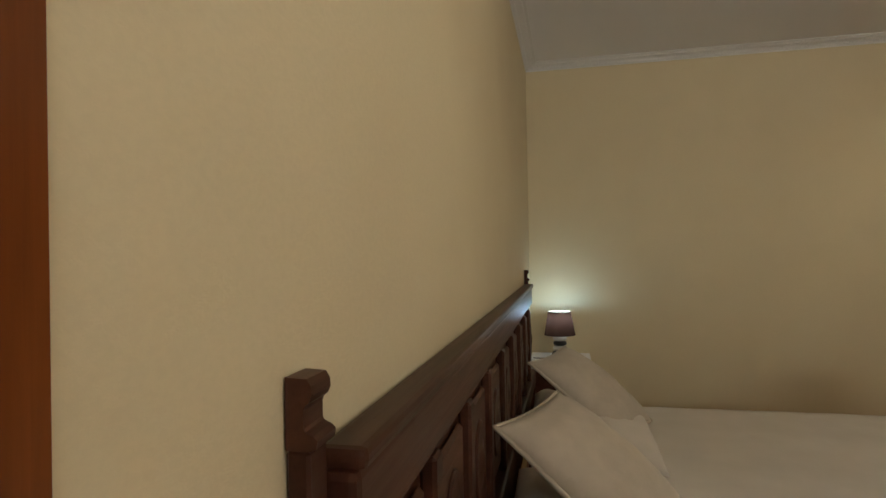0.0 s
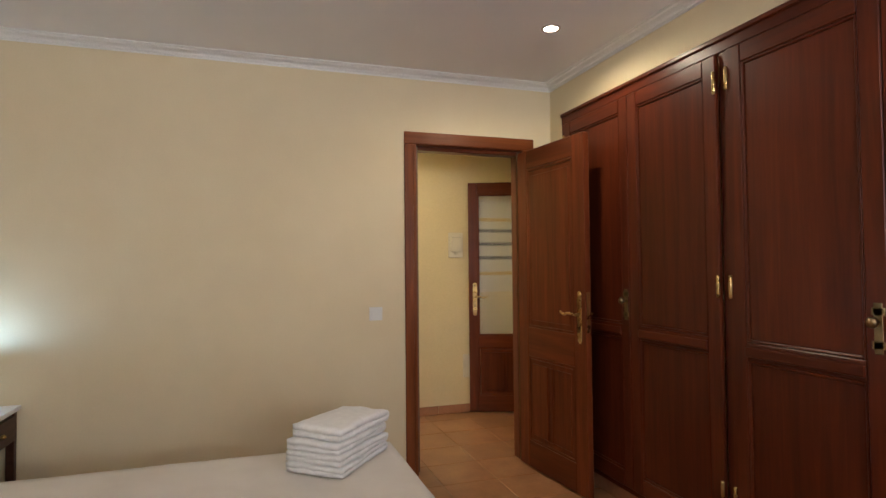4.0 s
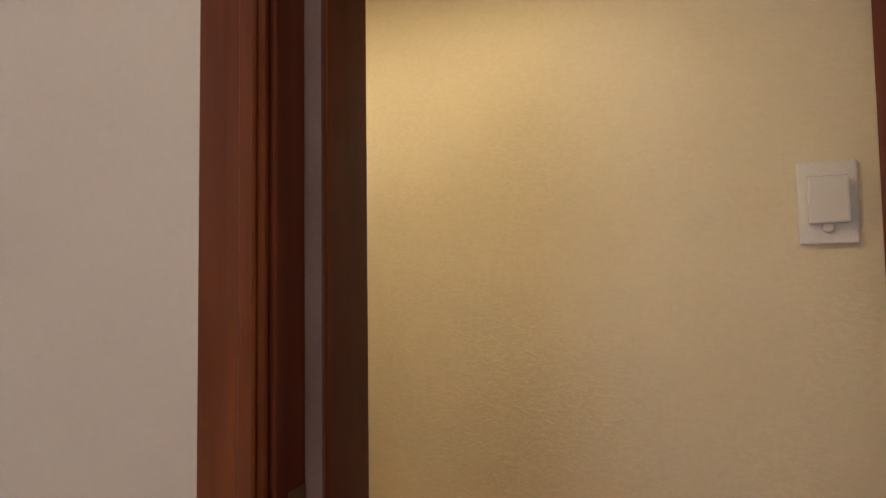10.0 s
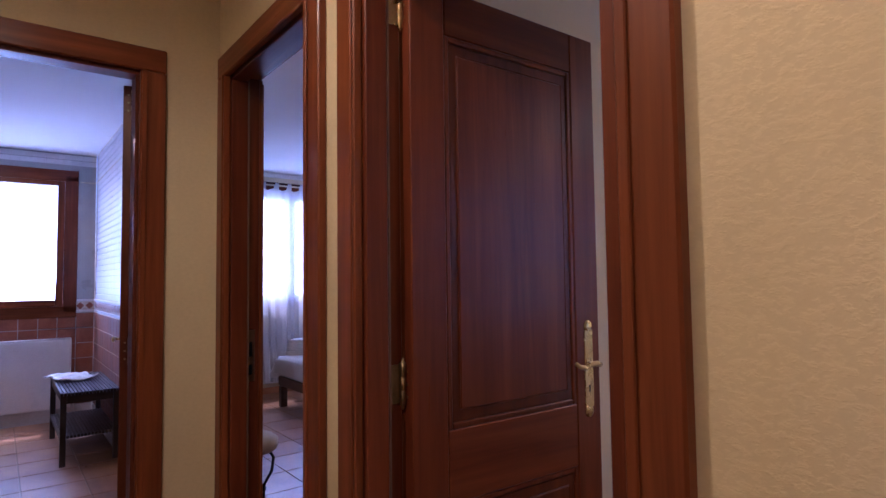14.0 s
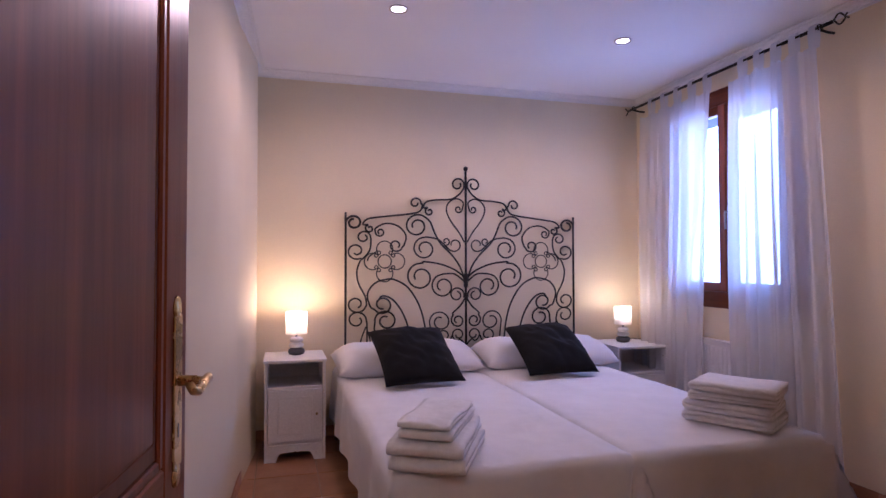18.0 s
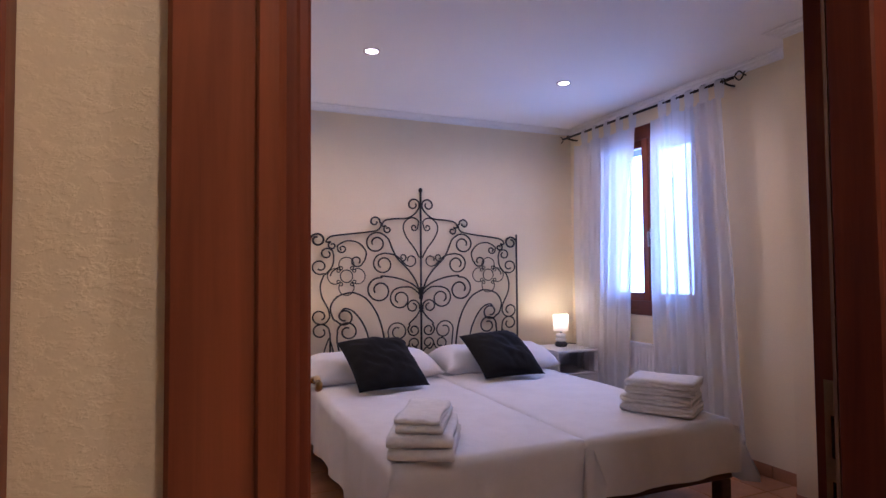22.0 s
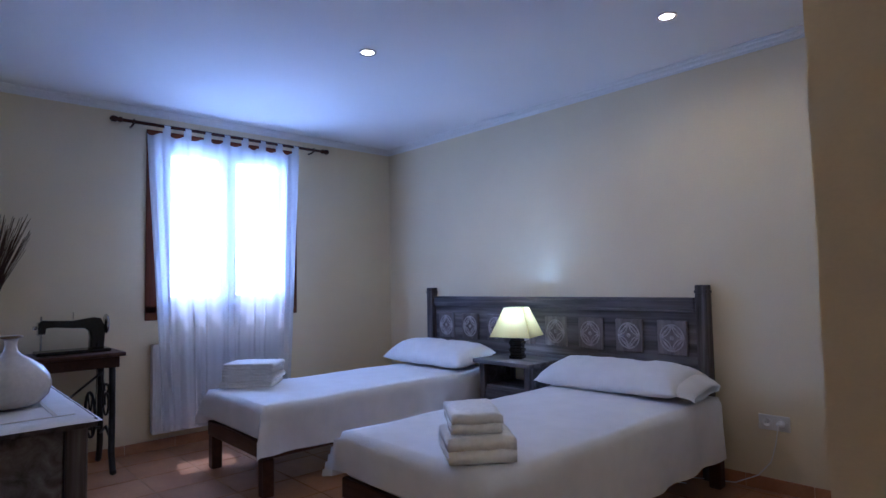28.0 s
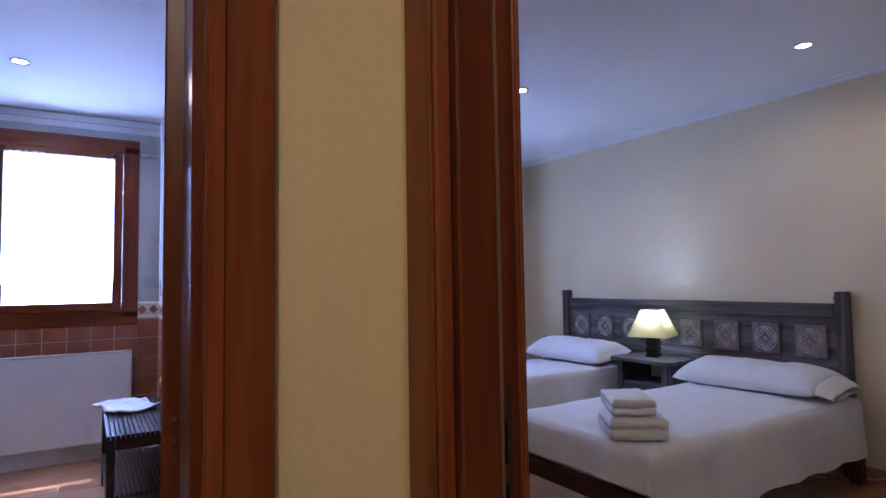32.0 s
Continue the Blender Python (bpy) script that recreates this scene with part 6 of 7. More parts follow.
def pyramid_lamp(m):
    l = thing("table_lamp", m, "lamp with a yellow pyramid shade and ribbed black base, lit", "lamp")
    z = 0.0
    for k in range(6):
        s = 0.047 if k % 2 == 0 else 0.041
        part("base_block", box(-s, -s, z, s, s, z + 0.024, 0.003), M_BLACKEN, l)
        z += 0.0245
    part("stem", turned([(0.007, z), (0.007, 0.21)], 10), M_BRASS, l)
    own = bmesh.new()
    z0, z1, a, c = 0.160, 0.362, 0.148, 0.07
    lo = [own.verts.new((x * a, y * a, z0)) for x, y in ((-1, -1), (1, -1), (1, 1), (-1, 1))]
    hi = [own.verts.new((x * c, y * c, z1)) for x, y in ((-1, -1), (1, -1), (1, 1), (-1, 1))]
    for i in range(4):
        own.faces.new((lo[i], lo[(i + 1) % 4], hi[(i + 1) % 4], hi[i]))
    part("shade", own, M_SHADEY, l, "pale yellow cloth shade")
    for i in range(4):
        p, q = ((-1, -1), (1, -1), (1, 1), (-1, 1))[i], ((1, -1), (1, 1), (-1, 1), (-1, -1))[i]
        part("shade_seam", tube([(p[0] * a, p[1] * a, z0), (p[0] * c, p[1] * c, z1)], 0.002, 5), M_SHADEY, l)
        part("shade_rim", tube([(p[0] * a, p[1] * a, z0), (q[0] * a, q[1] * a, z0)], 0.002, 5), M_SHADEY, l)
        part("shade_rim", tube([(p[0] * c, p[1] * c, z1), (q[0] * c, q[1] * c, z1)], 0.002, 5), M_SHADEY, l)
    part("bulb", turned([(0.012, 0.21), (0.025, 0.235), (0.027, 0.255), (0.013, 0.28)], 12), M_BULB, l, smooth=True)
    lamp("bulb_light", "POINT", m @ Matrix.Translation((0, 0, 0.285)), LAMP_C, (0.60, 0.86, 1.0), 0.02)


pyramid_lamp(TWIN @ Matrix.Translation((0.03, 0.27, 0.615)) @ pose(0, 0, 0, 0, 0, 20))


def socket(m):
    s = thing("wall_socket", m, "white double wall socket with a plugged-in cable", "socket")
    part("plate", box(-0.078, 0.0005, -0.041, 0.078, 0.009, 0.041, 0.004, 2), M_PLASTIC, s)
    for x in (-0.036, 0.036):
        own = turned([(0.024, 0.0), (0.024, 0.003), (0.02, 0.003), (0.02, 0.0005)], 20, m=Matrix.Translation((x, 0.009, 0)) @ Matrix.Rotation(radians(-90), 4, "X"))
        part("socket_ring", own, M_PLASTIC, s, smooth=True)
    for x in (0.030, 0.042):
        part("pin_hole", turned([(0.0028, 0), (0.0028, 0.0005)], 8, m=Matrix.Translation((x, 0.0125, 0)) @ Matrix.Rotation(radians(-90), 4, "X")), M_BLACKEN, s)
    part("plug", turned([(0.019, 0.0), (0.019, 0.02), (0.012, 0.034), (0.006, 0.042)], 16, m=Matrix.Translation((-0.036, 0.0125, 0)) @ Matrix.Rotation(radians(-90), 4, "X")), M_PLASTIC, s, "white plug", True)
    pts = [(-0.036, 0.05, 0.0), (-0.034, 0.062, -0.02), (-0.02, 0.06, -0.10), (0.01, 0.05, -0.20), (0.08, 0.045, -0.285), (0.20, 0.05, -0.35), (0.34, 0.07, -0.36), (0.46, 0.12, -0.3625), (0.52, 0.16, -0.3625), (0.50, 0.24, -0.3625), (0.40, 0.22, -0.3625)]
    part("cable", tube(pts, 0.003, 6), M_PLASTIC, s, "white cable hanging to the floor", True)


socket(Matrix.Translation((-3.15, 4.93, 0.37)) @ Matrix.Rotation(math.pi, 4, "Z"))


def coat_stand():
    c = thing("coat_stand", Matrix.Translation((-1.873, 2.43, 0)) @ pose(0, 0, 0, -1.1, -2.4, 0) @ pose(0, 0, 0, 0, 0, -10) @ Matrix.Diagonal((1, 1, 0.98, 1)), "tall turned cherry-wood coat stand with knobbed pegs", "coat stand")
    part("pole", turned([(0.026, 0.25), (0.024, 0.5), (0.022, 1.0), (0.021, 1.36)], 8), M_RACK, c)
    part("lower_pole", turned([(0.028, 0.06), (0.036, 0.12), (0.03, 0.18), (0.034, 0.22), (0.027, 0.25)], 14), M_RACK, c, smooth=True)
    part("head_block", box(-0.029, -0.029, 1.36, 0.029, 0.029, 1.60, 0.007, 2), M_RACK, c)
    part("top_cap", turned([(0.02, 1.60), (0.046, 1.606), (0.05, 1.617), (0.045, 1.628), (0.012, 1.634)], 20), M_RACK, c, smooth=True)
    pegs = [(0, 1.40, 1), (180, 1.415, 1), (0, 1.535, 1), (180, 1.525, 1), (90, 1.585, 0.35), (270, 1.575, 0.8), (90, 1.40, 0.8), (270, 1.395, 0.8)]
    for a, z, k in pegs:
        m = Matrix.Translation((0, 0, z)) @ Matrix.Rotation(radians(a), 4, "Z") @ Matrix.Rotation(radians(90), 4, "Y") @ Matrix.Rotation(radians(6), 4, "Y")
        L = 0.092 * (0.45 + 0.55 * k)
        p = part("peg", turned([(0.0085, 0.0), (0.0085, L)], 10, m=m), M_RACK, c, smooth=True)
        part("peg_knob", turned([(0.009, L - 0.004), (0.022, L), (0.026, L + 0.01), (0.024, L + 0.02), (0.012, L + 0.025), (0.002, L + 0.026)], 16, m=m), M_RACK, p, smooth=True)
    for a in (30, 150, 270):
        m = Matrix.Rotation(radians(a), 4, "Z")
        pts = [m @ Vector(p) for p in ((0.015, 0, 0.15), (0.045, 0, 0.14), (0.07, 0, 0.09), (0.085, 0, 0.04), (0.09, 0, 0.018))]
        part("foot", tube(pts, 0.018, 8), M_RACK, c, smooth=True)


coat_stand()


def sewing_table():
    m = Matrix.Translation((-6.54, 2.49, 0)) @ Matrix.Rotation(radians(-90), 4, "Z")
    # x runs along the wall away from the window, y out into the room
    t = thing("sewing_table", m, "old treadle sewing table of wood on cast-iron legs", "table")
    part("tabletop", box(0, 0.01, 0.735, 1.0, 0.40, 0.76, 0.006, 2), M_LEADW, t)
    part("front_moulding", box(0.01, 0.40, 0.738, 0.99, 0.408, 0.757, 0.003), M_LEADW, t)
    part("drawer_box", box(0.03, 0.06, 0.665, 0.97, 0.37, 0.7345, 0.004), M_LEADW, t)
    for x in (0.07, 0.93):
        for y in (0.06, 0.36):
            part("iron_leg", tube([(x, y, 0.665), (x, y + (0.01 if y > 0.2 else -0.01), 0.4), (x, y, 0.14), (x, y + (0.04 if y > 0.2 else -0.03), 0.03), (x, y + (0.06 if y > 0.2 else -0.045), 0.02)], 0.019, 8), M_IRON, t, smooth=True)
        part("iron_scroll", tube([(x, 0.21 + 0.11 * math.cos(a) * (1 - a / 14), 0.43 + 0.13 * math.sin(a) * (1 - a / 14)) for a in (k * 0.35 for k in range(30))], 0.007, 6), M_IRON, t, smooth=True)
        part("iron_brace", tube([(x, 0.06, 0.62), (x, 0.16, 0.5), (x, 0.26, 0.5), (x, 0.36, 0.62)], 0.008, 6), M_IRON, t, smooth=True)
        part("iron_brace", tube([(x, 0.06, 0.20), (x, 0.21, 0.27), (x, 0.36, 0.20)], 0.009, 6), M_IRON, t, smooth=True)
    part("cross_brace", tube([(0.10, 0.21, 0.62), (0.5, 0.21, 0.30), (0.90, 0.21, 0.62)], 0.008, 6), M_IRON, t, smooth=True)
    part("cross_bar", tube([(0.10, 0.21, 0.27), (0.90, 0.21, 0.27)], 0.01, 6), M_IRON, t, smooth=True)
    part("flywheel", tube([(0.16, 0.21 + 0.14 * math.cos(a), 0.36 + 0.14 * math.sin(a)) for a in (2 * math.pi * k / 30 for k in range(31))], 0.009, 6), M_IRON, t, smooth=True)
    for k in range(6):
        a = k * math.pi / 3
        part("wheel_spoke", tube([(0.16, 0.21, 0.36), (0.16, 0.21 + 0.14 * math.cos(a), 0.36 + 0.14 * math.sin(a))], 0.005, 6), M_IRON, t)
    part("treadle", box(0.28, 0.08, 0.10, 0.72, 0.34, 0.115, 0.004), M_IRON, t)
    part("belt", tube([(0.16, 0.35, 0.36), (0.13, 0.25, 0.80), (0.10, 0.19, 0.90)], 0.003, 5), M_BLACKEN, t)
    s = thing("sewing_machine", m @ Matrix.Translation((0.06, 0.20, 0.761)), "black antique sewing machine with chromed wheel", "sewing machine")
    part("bed_plate", box(0.0, -0.085, 0, 0.40, 0.085, 0.022, 0.006, 2), M_BLACKEN, s)
    prof = [(0.03, 0.022), (0.025, 0.10), (0.028, 0.17), (0.05, 0.215), (0.09, 0.222), (0.20, 0.205), (0.30, 0.21), (0.36, 0.215), (0.385, 0.20), (0.385, 0.13), (0.35, 0.13), (0.345, 0.165), (0.30, 0.168), (0.20, 0.158), (0.14, 0.155), (0.115, 0.135), (0.108, 0.09), (0.112, 0.022)]
    own = bmesh.new()
    a = [own.verts.new((x, -0.032, z)) for x, z in prof]
    c = [own.verts.new((x, 0.032, z)) for x, z in prof]
    own.faces.new(a)
    own.faces.new(c[::-1])
    for i in range(len(prof)):
        j = (i + 1) % len(prof)
        own.faces.new((a[j], a[i], c[i], c[j]))
    bmesh.ops.recalc_face_normals(own, faces=own.faces)
    bmesh.ops.bevel(own, geom=[e for e in own.edges if abs(e.verts[0].co.y - e.verts[1].co.y) < 1e-5], offset=0.01, segments=2, affect="EDGES")
    part("arm", own, M_BLACKEN, s)
    part("hand_wheel", turned([(0.02, 0), (0.06, 0.004), (0.066, 0.012), (0.06, 0.02), (0.02, 0.022)], 24, m=Matrix.Translation((0.026, 0, 0.175)) @ Matrix.Rotation(radians(-90), 4, "Y")), M_CHROME, s, "chromed hand wheel", True)
    part("face_plate", box(0.386, -0.03, 0.125, 0.391, 0.03, 0.205, 0.002), M_CHROME, s)
    part("needle_bar", turned([(0.005, 0.03), (0.006, 0.13), (0.006, 0.24)], 8, m=Matrix.Translation((0.37, 0, 0))), M_CHROME, s)
    part("thread_knob", turned([(0.01, 0), (0.014, 0.008), (0.01, 0.02)], 12, m=Matrix.Translation((0.392, 0, 0.17)) @ Matrix.Rotation(radians(90), 4, "Y")), M_CHROME, s, smooth=True)
    part("spool_pin", turned([(0.003, 0.215), (0.003, 0.26)], 6, m=Matrix.Translation((0.2, 0, 0))), M_CHROME, s)
    b = thing("twig_bundle", m @ Matrix.Translation((0.72, 0.20, 0.761)), "tall bundle of dark dry twigs tied at the waist", "twigs")
    rnd = random.Random(5)
    own = None
    verts, faces = [], []
    for k in range(260):
        a, q = rnd.uniform(0, 2 * math.pi), math.sqrt(rnd.random())
        r0, r1, top = 0.07 * q, 0.035 * q, rnd.uniform(0.64, 0.86)
        sp = 0.235 * q
        a2 = a + rnd.uniform(-0.15, 0.15)
        pts = [(r0 * math.cos(a), r0 * math.sin(a), 0.0), (r1 * math.cos(a), r1 * math.sin(a), 0.25), (0.5 * sp * math.cos(a2), 0.5 * sp * math.sin(a2), 0.25 + (top - 0.25) * 0.5), (sp * math.cos(a2) + rnd.uniform(-0.01, 0.01), sp * math.sin(a2), top)]
        i0 = len(verts)
        for j, p in enumerate(pts):
            rr = 0.0035 * (1 - 0.2 * j)
            for e in range(3):
                verts.append((p[0] + rr * math.cos(e * 2.094), p[1] + rr * math.sin(e * 2.094), p[2]))
        for j in range(3):
            for e in range(3):
                faces.append((i0 + 3 * j + e, i0 + 3 * j + (e + 1) % 3, i0 + 3 * j + 3 + (e + 1) % 3, i0 + 3 * j + 3 + e))
    me = bpy.data.meshes.new("twig_spray")
    me.from_pydata(verts, [], faces)
    me.materials.append(M_TWIG)
    tw = new("twig_spray", me)
    tw.parent = b
    tagged(tw, kind="stuff")
    part("binding", turned([(0.046, 0.225), (0.05, 0.235), (0.05, 0.265), (0.046, 0.275)], 18), M_TWIG, b, smooth=True)


sewing_table()


def console_table():
    m = Matrix.Translation((-4.73, 1.47, 0))
    t = thing("console_table", m, "dark grey limed side table against the wall", "table")
    w, d, h = 0.465, 0.45, 0.735
    part("tabletop", box(-w - 0.02, 0, h - 0.03, w + 0.02, d + 0.02, h, 0.005, 2), M_GREYW, t)
    for sx in (-1, 1):
        for y in (0.035, d - 0.035):
            part("leg", box(sx * (w - 0.035) - 0.032, y - 0.032, 0, sx * (w - 0.035) + 0.032, y + 0.032, h - 0.031, 0.005), M_GREYV, t)
        part("side_apron", box(sx * (w - 0.03) - 0.011, 0.07, h - 0.27, sx * (w - 0.03) + 0.011, d - 0.07, h - 0.031, 0.003), M_GREYW, t)
    part("front_apron", box(-w + 0.07, d - 0.04, h - 0.27, w - 0.07, d - 0.018, h - 0.031, 0.003), M_GREYW, t)
    part("back_apron", box(-w + 0.07, 0.018, h - 0.27, w - 0.07, 0.04, h - 0.031, 0.003), M_GREYW, t)
    c = thing("table_runner", m @ Matrix.Translation((0, 0, h)), "white embroidered cloth laid on the table", "tablecloth")
    part("cloth", grid_sheet(44, 24, lambda u, v: Vector(((u - 0.5) * 1.0, d + 0.024 - v * 0.44 if v > 0.0 else d + 0.032, 0.003 + 0.002 * noise.noise(Vector((u * 9, v * 7, 0))) + (0.0 if 0.02 < u < 0.98 and v > 0.04 else -0.012)))), M_SHEET, c, smooth=True)
    for k in (0.12, 0.88):
        part("embroidery", box((k - 0.5) * 1.04 - 0.006, 0.05, 0.0055, (k - 0.5) * 1.04 + 0.006, d - 0.03, 0.0068), M_BEDA, c)
    part("embroidery", box(-0.40, d - 0.09, 0.0055, 0.40, d - 0.078, 0.0068), M_BEDA, c)
    v = thing("vase", m @ Matrix.Translation((0.09, 0.27, h + 0.0075)), "round glazed cream vase with a thin neck", "vase")
    part("body", turned([(0.055, 0), (0.092, 0.010), (0.118, 0.038), (0.127, 0.075), (0.120, 0.110), (0.099, 0.142), (0.066, 0.168), (0.036, 0.186), (0.022, 0.202), (0.0185, 0.228), (0.023, 0.246)], 40), M_CERAM, v, smooth=True)
    part("lip", turned([(0.021, 0.245), (0.036, 0.250), (0.038, 0.254), (0.029, 0.257), (0.017, 0.254)], 28), M_BRONZE, v, "thin gilded lip", True)
    f = thing("mirror", m @ Matrix.Translation((-0.095, 0.05, h + 0.06)) @ pose(0, 0, 0, -2.2, 0, 0), "tall mirror in a dark grey carved frame", "mirror")
    for x in (-0.34, 0.34):
        part("frame_side", box(x - 0.055, 0.0, 0.0, x + 0.055, 0.055, 1.03, 0.012, 2), M_GREYV, f)
        for k in (0, 1, 5.2, 6.1):
            part("carving", turned([(0.035, 0), (0.034, 0.012), (0.02, 0.026), (0.006, 0.03)], 10, m=Matrix.Translation((x, 0.053, 0.08 + k * 0.145)) @ Matrix.Rotation(radians(-90), 4, "X") @ Matrix.Diagonal((1.1, 1.7, 1, 1))), M_GREYV, f, smooth=True)
    part("frame_top", box(-0.40, 0.0, 1.031, 0.40, 0.07, 1.15, 0.02, 2), M_GREYV, f)
    part("frame_cap", box(-0.42, -0.0, 1.151, 0.42, 0.09, 1.18, 0.01, 2), M_GREYV, f)
    part("frame_base", box(-0.284, 0.0, 0.0, 0.284, 0.06, 0.09, 0.012, 2), M_GREYV, f)
    mm, mt, mb = nodes_of("mirror_glass")
    mb.inputs["Metallic"].default_value, mb.inputs["Roughness"].default_value = 1.0, 0.02
    mb.inputs["Base Color"].default_value = (0.85, 0.87, 0.88, 1)
    part("mirror_glass", box(-0.284, 0.015, 0.091, 0.284, 0.02, 1.03), mm, f)
    for x in (-0.2, 0.2):
        part("hanger", tube([(x, 0.002, 1.12), (x, -0.04, 1.13), (x, -0.11, 1.125)], 0.005, 6), M_IRON, f)
        part("spacer", box(x - 0.02, -0.064, 0.02, x + 0.02, -0.0005, 0.07, 0.003), M_DARKW, f)


console_table()

# stool seen through the twin-room door
st = thing("stool", Matrix.Translation((-3.34, 1.70, 0)), "low stool with curled iron legs and a beige seat", "stool")
part("seat", turned([(0.17, 0.36), (0.185, 0.375), (0.185, 0.41), (0.16, 0.43), (0.02, 0.437)], 28), M_BEIGE, st, smooth=True)
for a in (45, 135, 225, 315):
    mm = Matrix.Rotation(radians(a), 4, "Z")
    part("leg", tube([mm @ Vector(p) for p in ((0.15, 0, 0.362), (0.175, 0, 0.33), (0.165, 0, 0.26), (0.12, 0, 0.18), (0.12, 0, 0.10), (0.16, 0, 0.035), (0.185, 0, 0.012), (0.20, 0, 0.02))], 0.008, 8), M_IRON, st, smooth=True)
part("ring", tube([(0.12 * math.cos(a), 0.12 * math.sin(a), 0.15) for a in (2 * math.pi * k / 24 for k in range(25))], 0.006, 6), M_IRON, st, smooth=True)

# ---- bathroom ----
def bench():
    b = thing("bench", Matrix.Translation((-5.47, 1.19, 0)), "dark stained slatted bench with a lower shelf", "bench")
    w, d, h = 0.48, 0.18, 0.50
    for sx in (-1, 1):
        for sy in (-1, 1):
            part("leg", box(sx * (w - 0.02) - 0.018, sy * (d - 0.02) - 0.018, 0, sx * (w - 0.02) + 0.018, sy * (d - 0.02) + 0.018, h - 0.021, 0.003), M_BENCH, b)
    for z, nm in ((h, "top_slat"), (0.20, "shelf_slat")):
        for k in range(17):
            y = -d + 0.009 + k * (2 * d - 0.018) / 16
            part(nm, box(-w - (0.01 if z == h else -0.04), y - 0.0085, z - 0.02, w + (0.01 if z == h else -0.04), y + 0.0085, z, 0.002), M_BENCH, b)
    for sy in (-1, 1):
        for z in (h - 0.05, 0.175):
            part("rail", box(-w + 0.04, sy * (d - 0.02) - 0.01, z - 0.025, w - 0.04, sy * (d - 0.02) + 0.01, z + 0.004 if z < 0.3 else z + 0.028, 0.002), M_BENCH, b)
    for sx in (-1, 1):
        part("end_rail", box(sx * (w - 0.02) - 0.01, -d + 0.04, h - 0.075, sx * (w - 0.02) + 0.01, d - 0.04, h - 0.022, 0.002), M_BENCH, b)
    t = thing("towel", Matrix.Translation((-5.68, 1.13, h + 0.001)) @ pose(0, 0, 0, 0, 0, 15), "white hand towel thrown on the bench", "towel")
    part("cloth", grid_sheet(24, 18, lambda u, v: Vector(((u - 0.5) * 0.38 + 0.02 * math.sin(v * 5), (v - 0.5) * 0.26, 0.012 + 0.03 * abs(noise.noise(Vector((u * 3.2, v * 3.2, 4.2)))) + 0.012 * math.sin(u * 5 + v * 3) ** 2)), 0.008), M_TOWEL, t, smooth=True)


bench()


def grid_pieces(name, parent, m, w, z0, z1, size_x, size_z, joint, material, depth=0.006):
    """Wall tiles that can be told apart; m: x along the wall, y out of it."""
    me = bpy.data.meshes.new(name)
    tb = box(joint / 2, 0.0005, joint / 2, size_x - joint / 2, depth, size_z - joint / 2, 0.0012)
    tb.to_mesh(me)
    tb.free()
    me.materials.append(material)
    for i in range(int(round(w / size_x))):
        for j in range(int(round((z1 - z0) / size_z))):
            o = new(name, me)
            o.parent = parent
            o.matrix_basis = m @ Matrix.Translation((i * size_x, random.uniform(-0.0006, 0.0), z0 + j * size_z))


def mosaic(name, parent, m, w, z0, z1, size, joint, material, skip=None, long=0.2, upright=0.0004):
    """Small long wall tiles, one mesh."""
    verts, faces = [], []
    for i in range(int(w / long)):
        for j in range(int(round((z1 - z0) / size))):
            x0, x1 = i * long + upright / 2, (i + 1) * long - upright / 2
            a, c = z0 + j * size + joint / 2, z0 + (j + 1) * size - joint / 2
            if skip and skip(x0, x1, a, c):
                continue
            k = len(verts)
            verts += [(x0, 0.001, a), (x1, 0.001, a), (x1, 0.001, c), (x0, 0.001, c), (x0 + 0.002, 0.005, a + 0.002), (x1 - 0.002, 0.005, a + 0.002), (x1 - 0.002, 0.005, c - 0.002), (x0 + 0.002, 0.005, c - 0.002)]
            faces += [(k + 4, k + 7, k + 6, k + 5), (k, k + 4, k + 5, k + 1), (k + 1, k + 5, k + 6, k + 2), (k + 2, k + 6, k + 7, k + 3), (k + 3, k + 7, k + 4, k)]
    me = bpy.data.meshes.new(name)
    me.from_pydata(verts, [], faces)
    me.materials.append(material)
    o = new(name, me)
    o.parent = parent
    o.matrix_basis = m
    o["kind"] = "stuff"
    bm = bmesh.new()
    bm.from_mesh(me)
    bmesh.ops.recalc_face_normals(bm, faces=bm.faces)
    bm.to_mesh(me)
    bm.free()


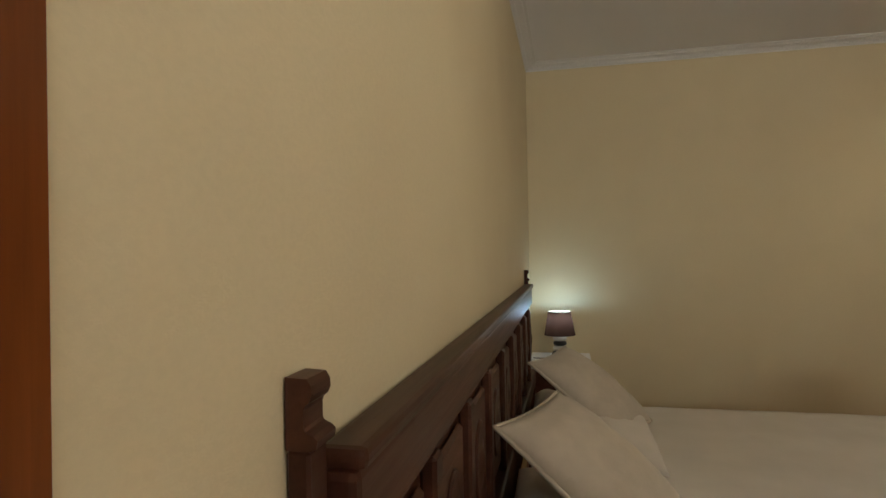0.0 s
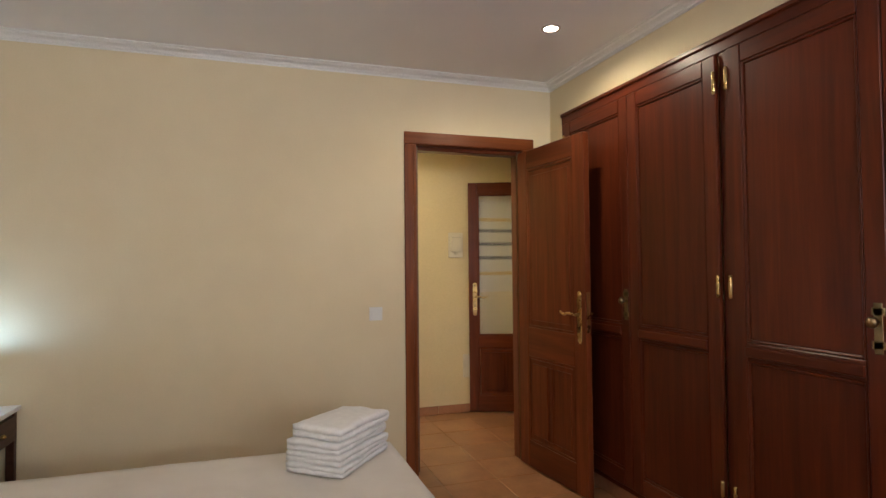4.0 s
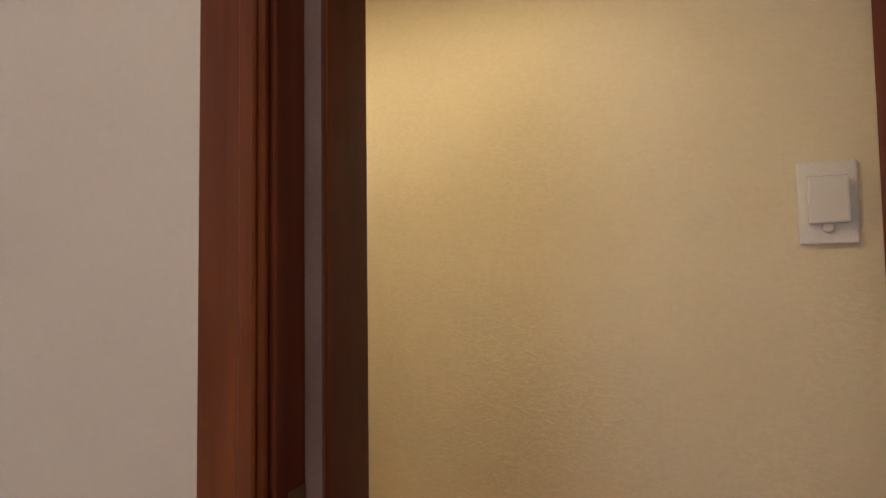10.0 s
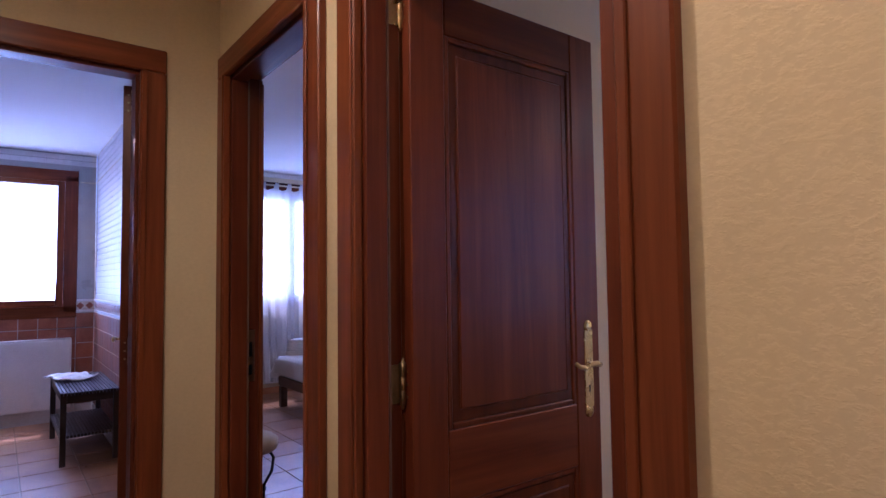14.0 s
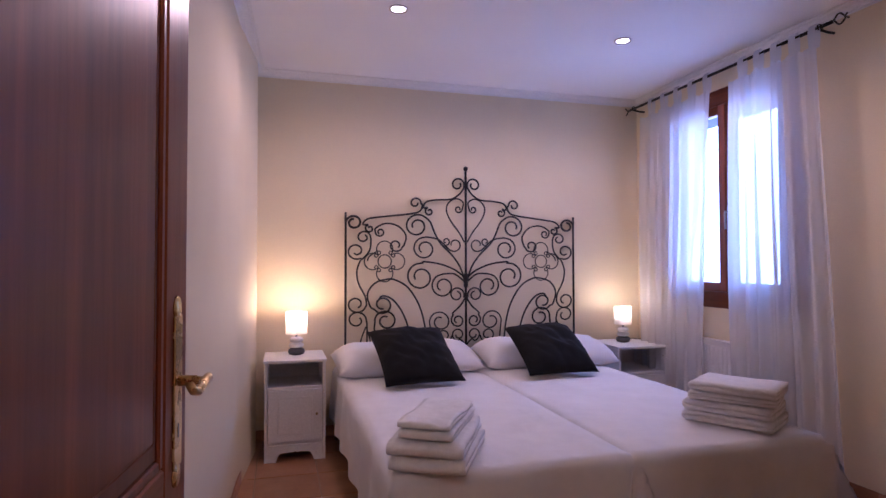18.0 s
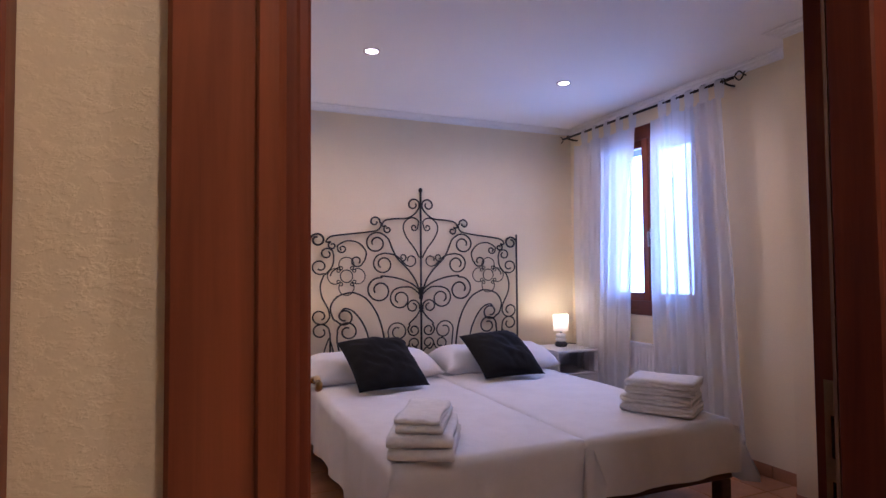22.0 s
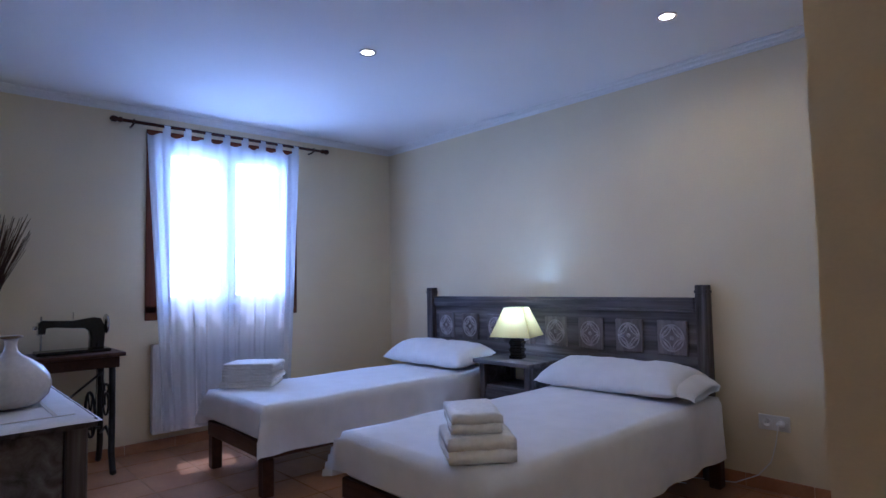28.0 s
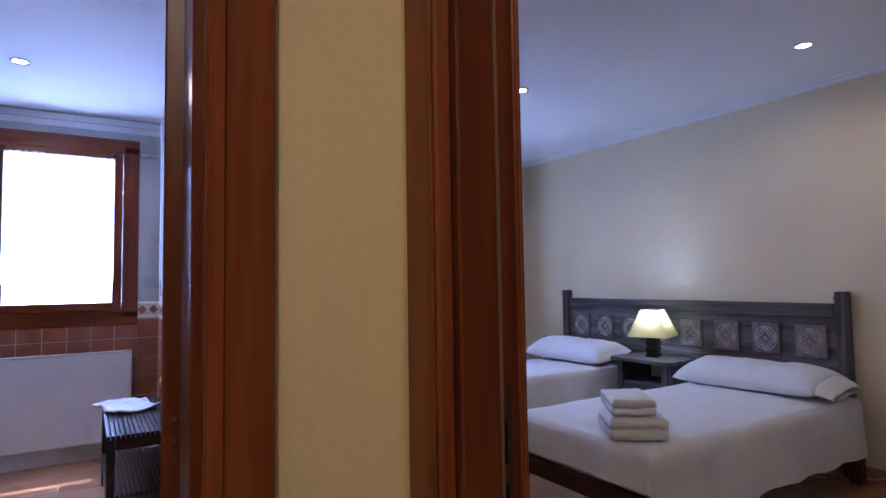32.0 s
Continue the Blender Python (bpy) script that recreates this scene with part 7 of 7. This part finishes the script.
far = thing("wall_tiles_window", Matrix.Identity(4), "brick-red and white tiles on the bathroom window wall", "wall tiles", kind="structure")
side = thing("wall_tiles_side", Matrix.Identity(4), "brick-red and white tiles on the bathroom side wall", "wall tiles", kind="structure")
MF = Matrix.Translation((-6.60, 1.383, 0)) @ Matrix.Rotation(radians(-90), 4, "Z")
MS = Matrix.Translation((-2.64, 1.385, 0)) @ Matrix.Rotation(math.pi, 4, "Z")
for par, mt_, wd in ((far, MF, 2.2), (side, MS, 3.92)):
    grid_pieces("red_tile", par, mt_, wd, 0.14, 0.98, 0.145, 0.14, 0.006, M_REDT)
    part("base_tiles", box(0, 0.0005, 0.001, wd, 0.007, 0.136, 0.001), M_MOSAIC, par, m=mt_)
    part("border_strip", box(0, 0.0005, 0.984, wd, 0.006, 1.006, 0.002), M_MOSAIC, par, m=mt_)
    part("border_strip", box(0, 0.0005, 1.084, wd, 0.009, 1.106, 0.004), M_MOSAIC, par, m=mt_)
    part("border_ground", box(0, 0.0005, 1.0065, wd, 0.004, 1.0835), M_BAND, par, m=mt_)
    dm = bpy.data.meshes.new("border_diamond")
    db = box(-0.024, 0.004, -0.024, 0.024, 0.0065, 0.024)
    bmesh.ops.rotate(db, matrix=Matrix.Rotation(radians(45), 3, "Y"), verts=db.verts)
    db.to_mesh(dm)
    db.free()
    dm.materials.append(M_REDT)
    for k in range(int(wd / 0.075)):
        o = new("border_diamond", dm)
        o.parent = par
        o.matrix_basis = mt_ @ Matrix.Translation((0.0375 + k * 0.075, 0, 1.045))
    hole = (lambda x0, x1, a, c: x1 > 0.14 and x0 < 1.13 and a < 2.32) if par is far else None
    mosaic("mosaic", par, mt_, wd, 1.11, 2.46, 0.05, 0.005, M_MOSAIC, hole)
    if par is side:
        part("joint_ground", box(0, 0.0002, 1.11, wd, 0.0009, 2.46), M_BATHW, par, m=mt_)
    part("dado_line", box(0, 0.005, 2.20, wd if par is side else 0.13, 0.009, 2.215, 0.002), M_BAND, par, m=mt_)
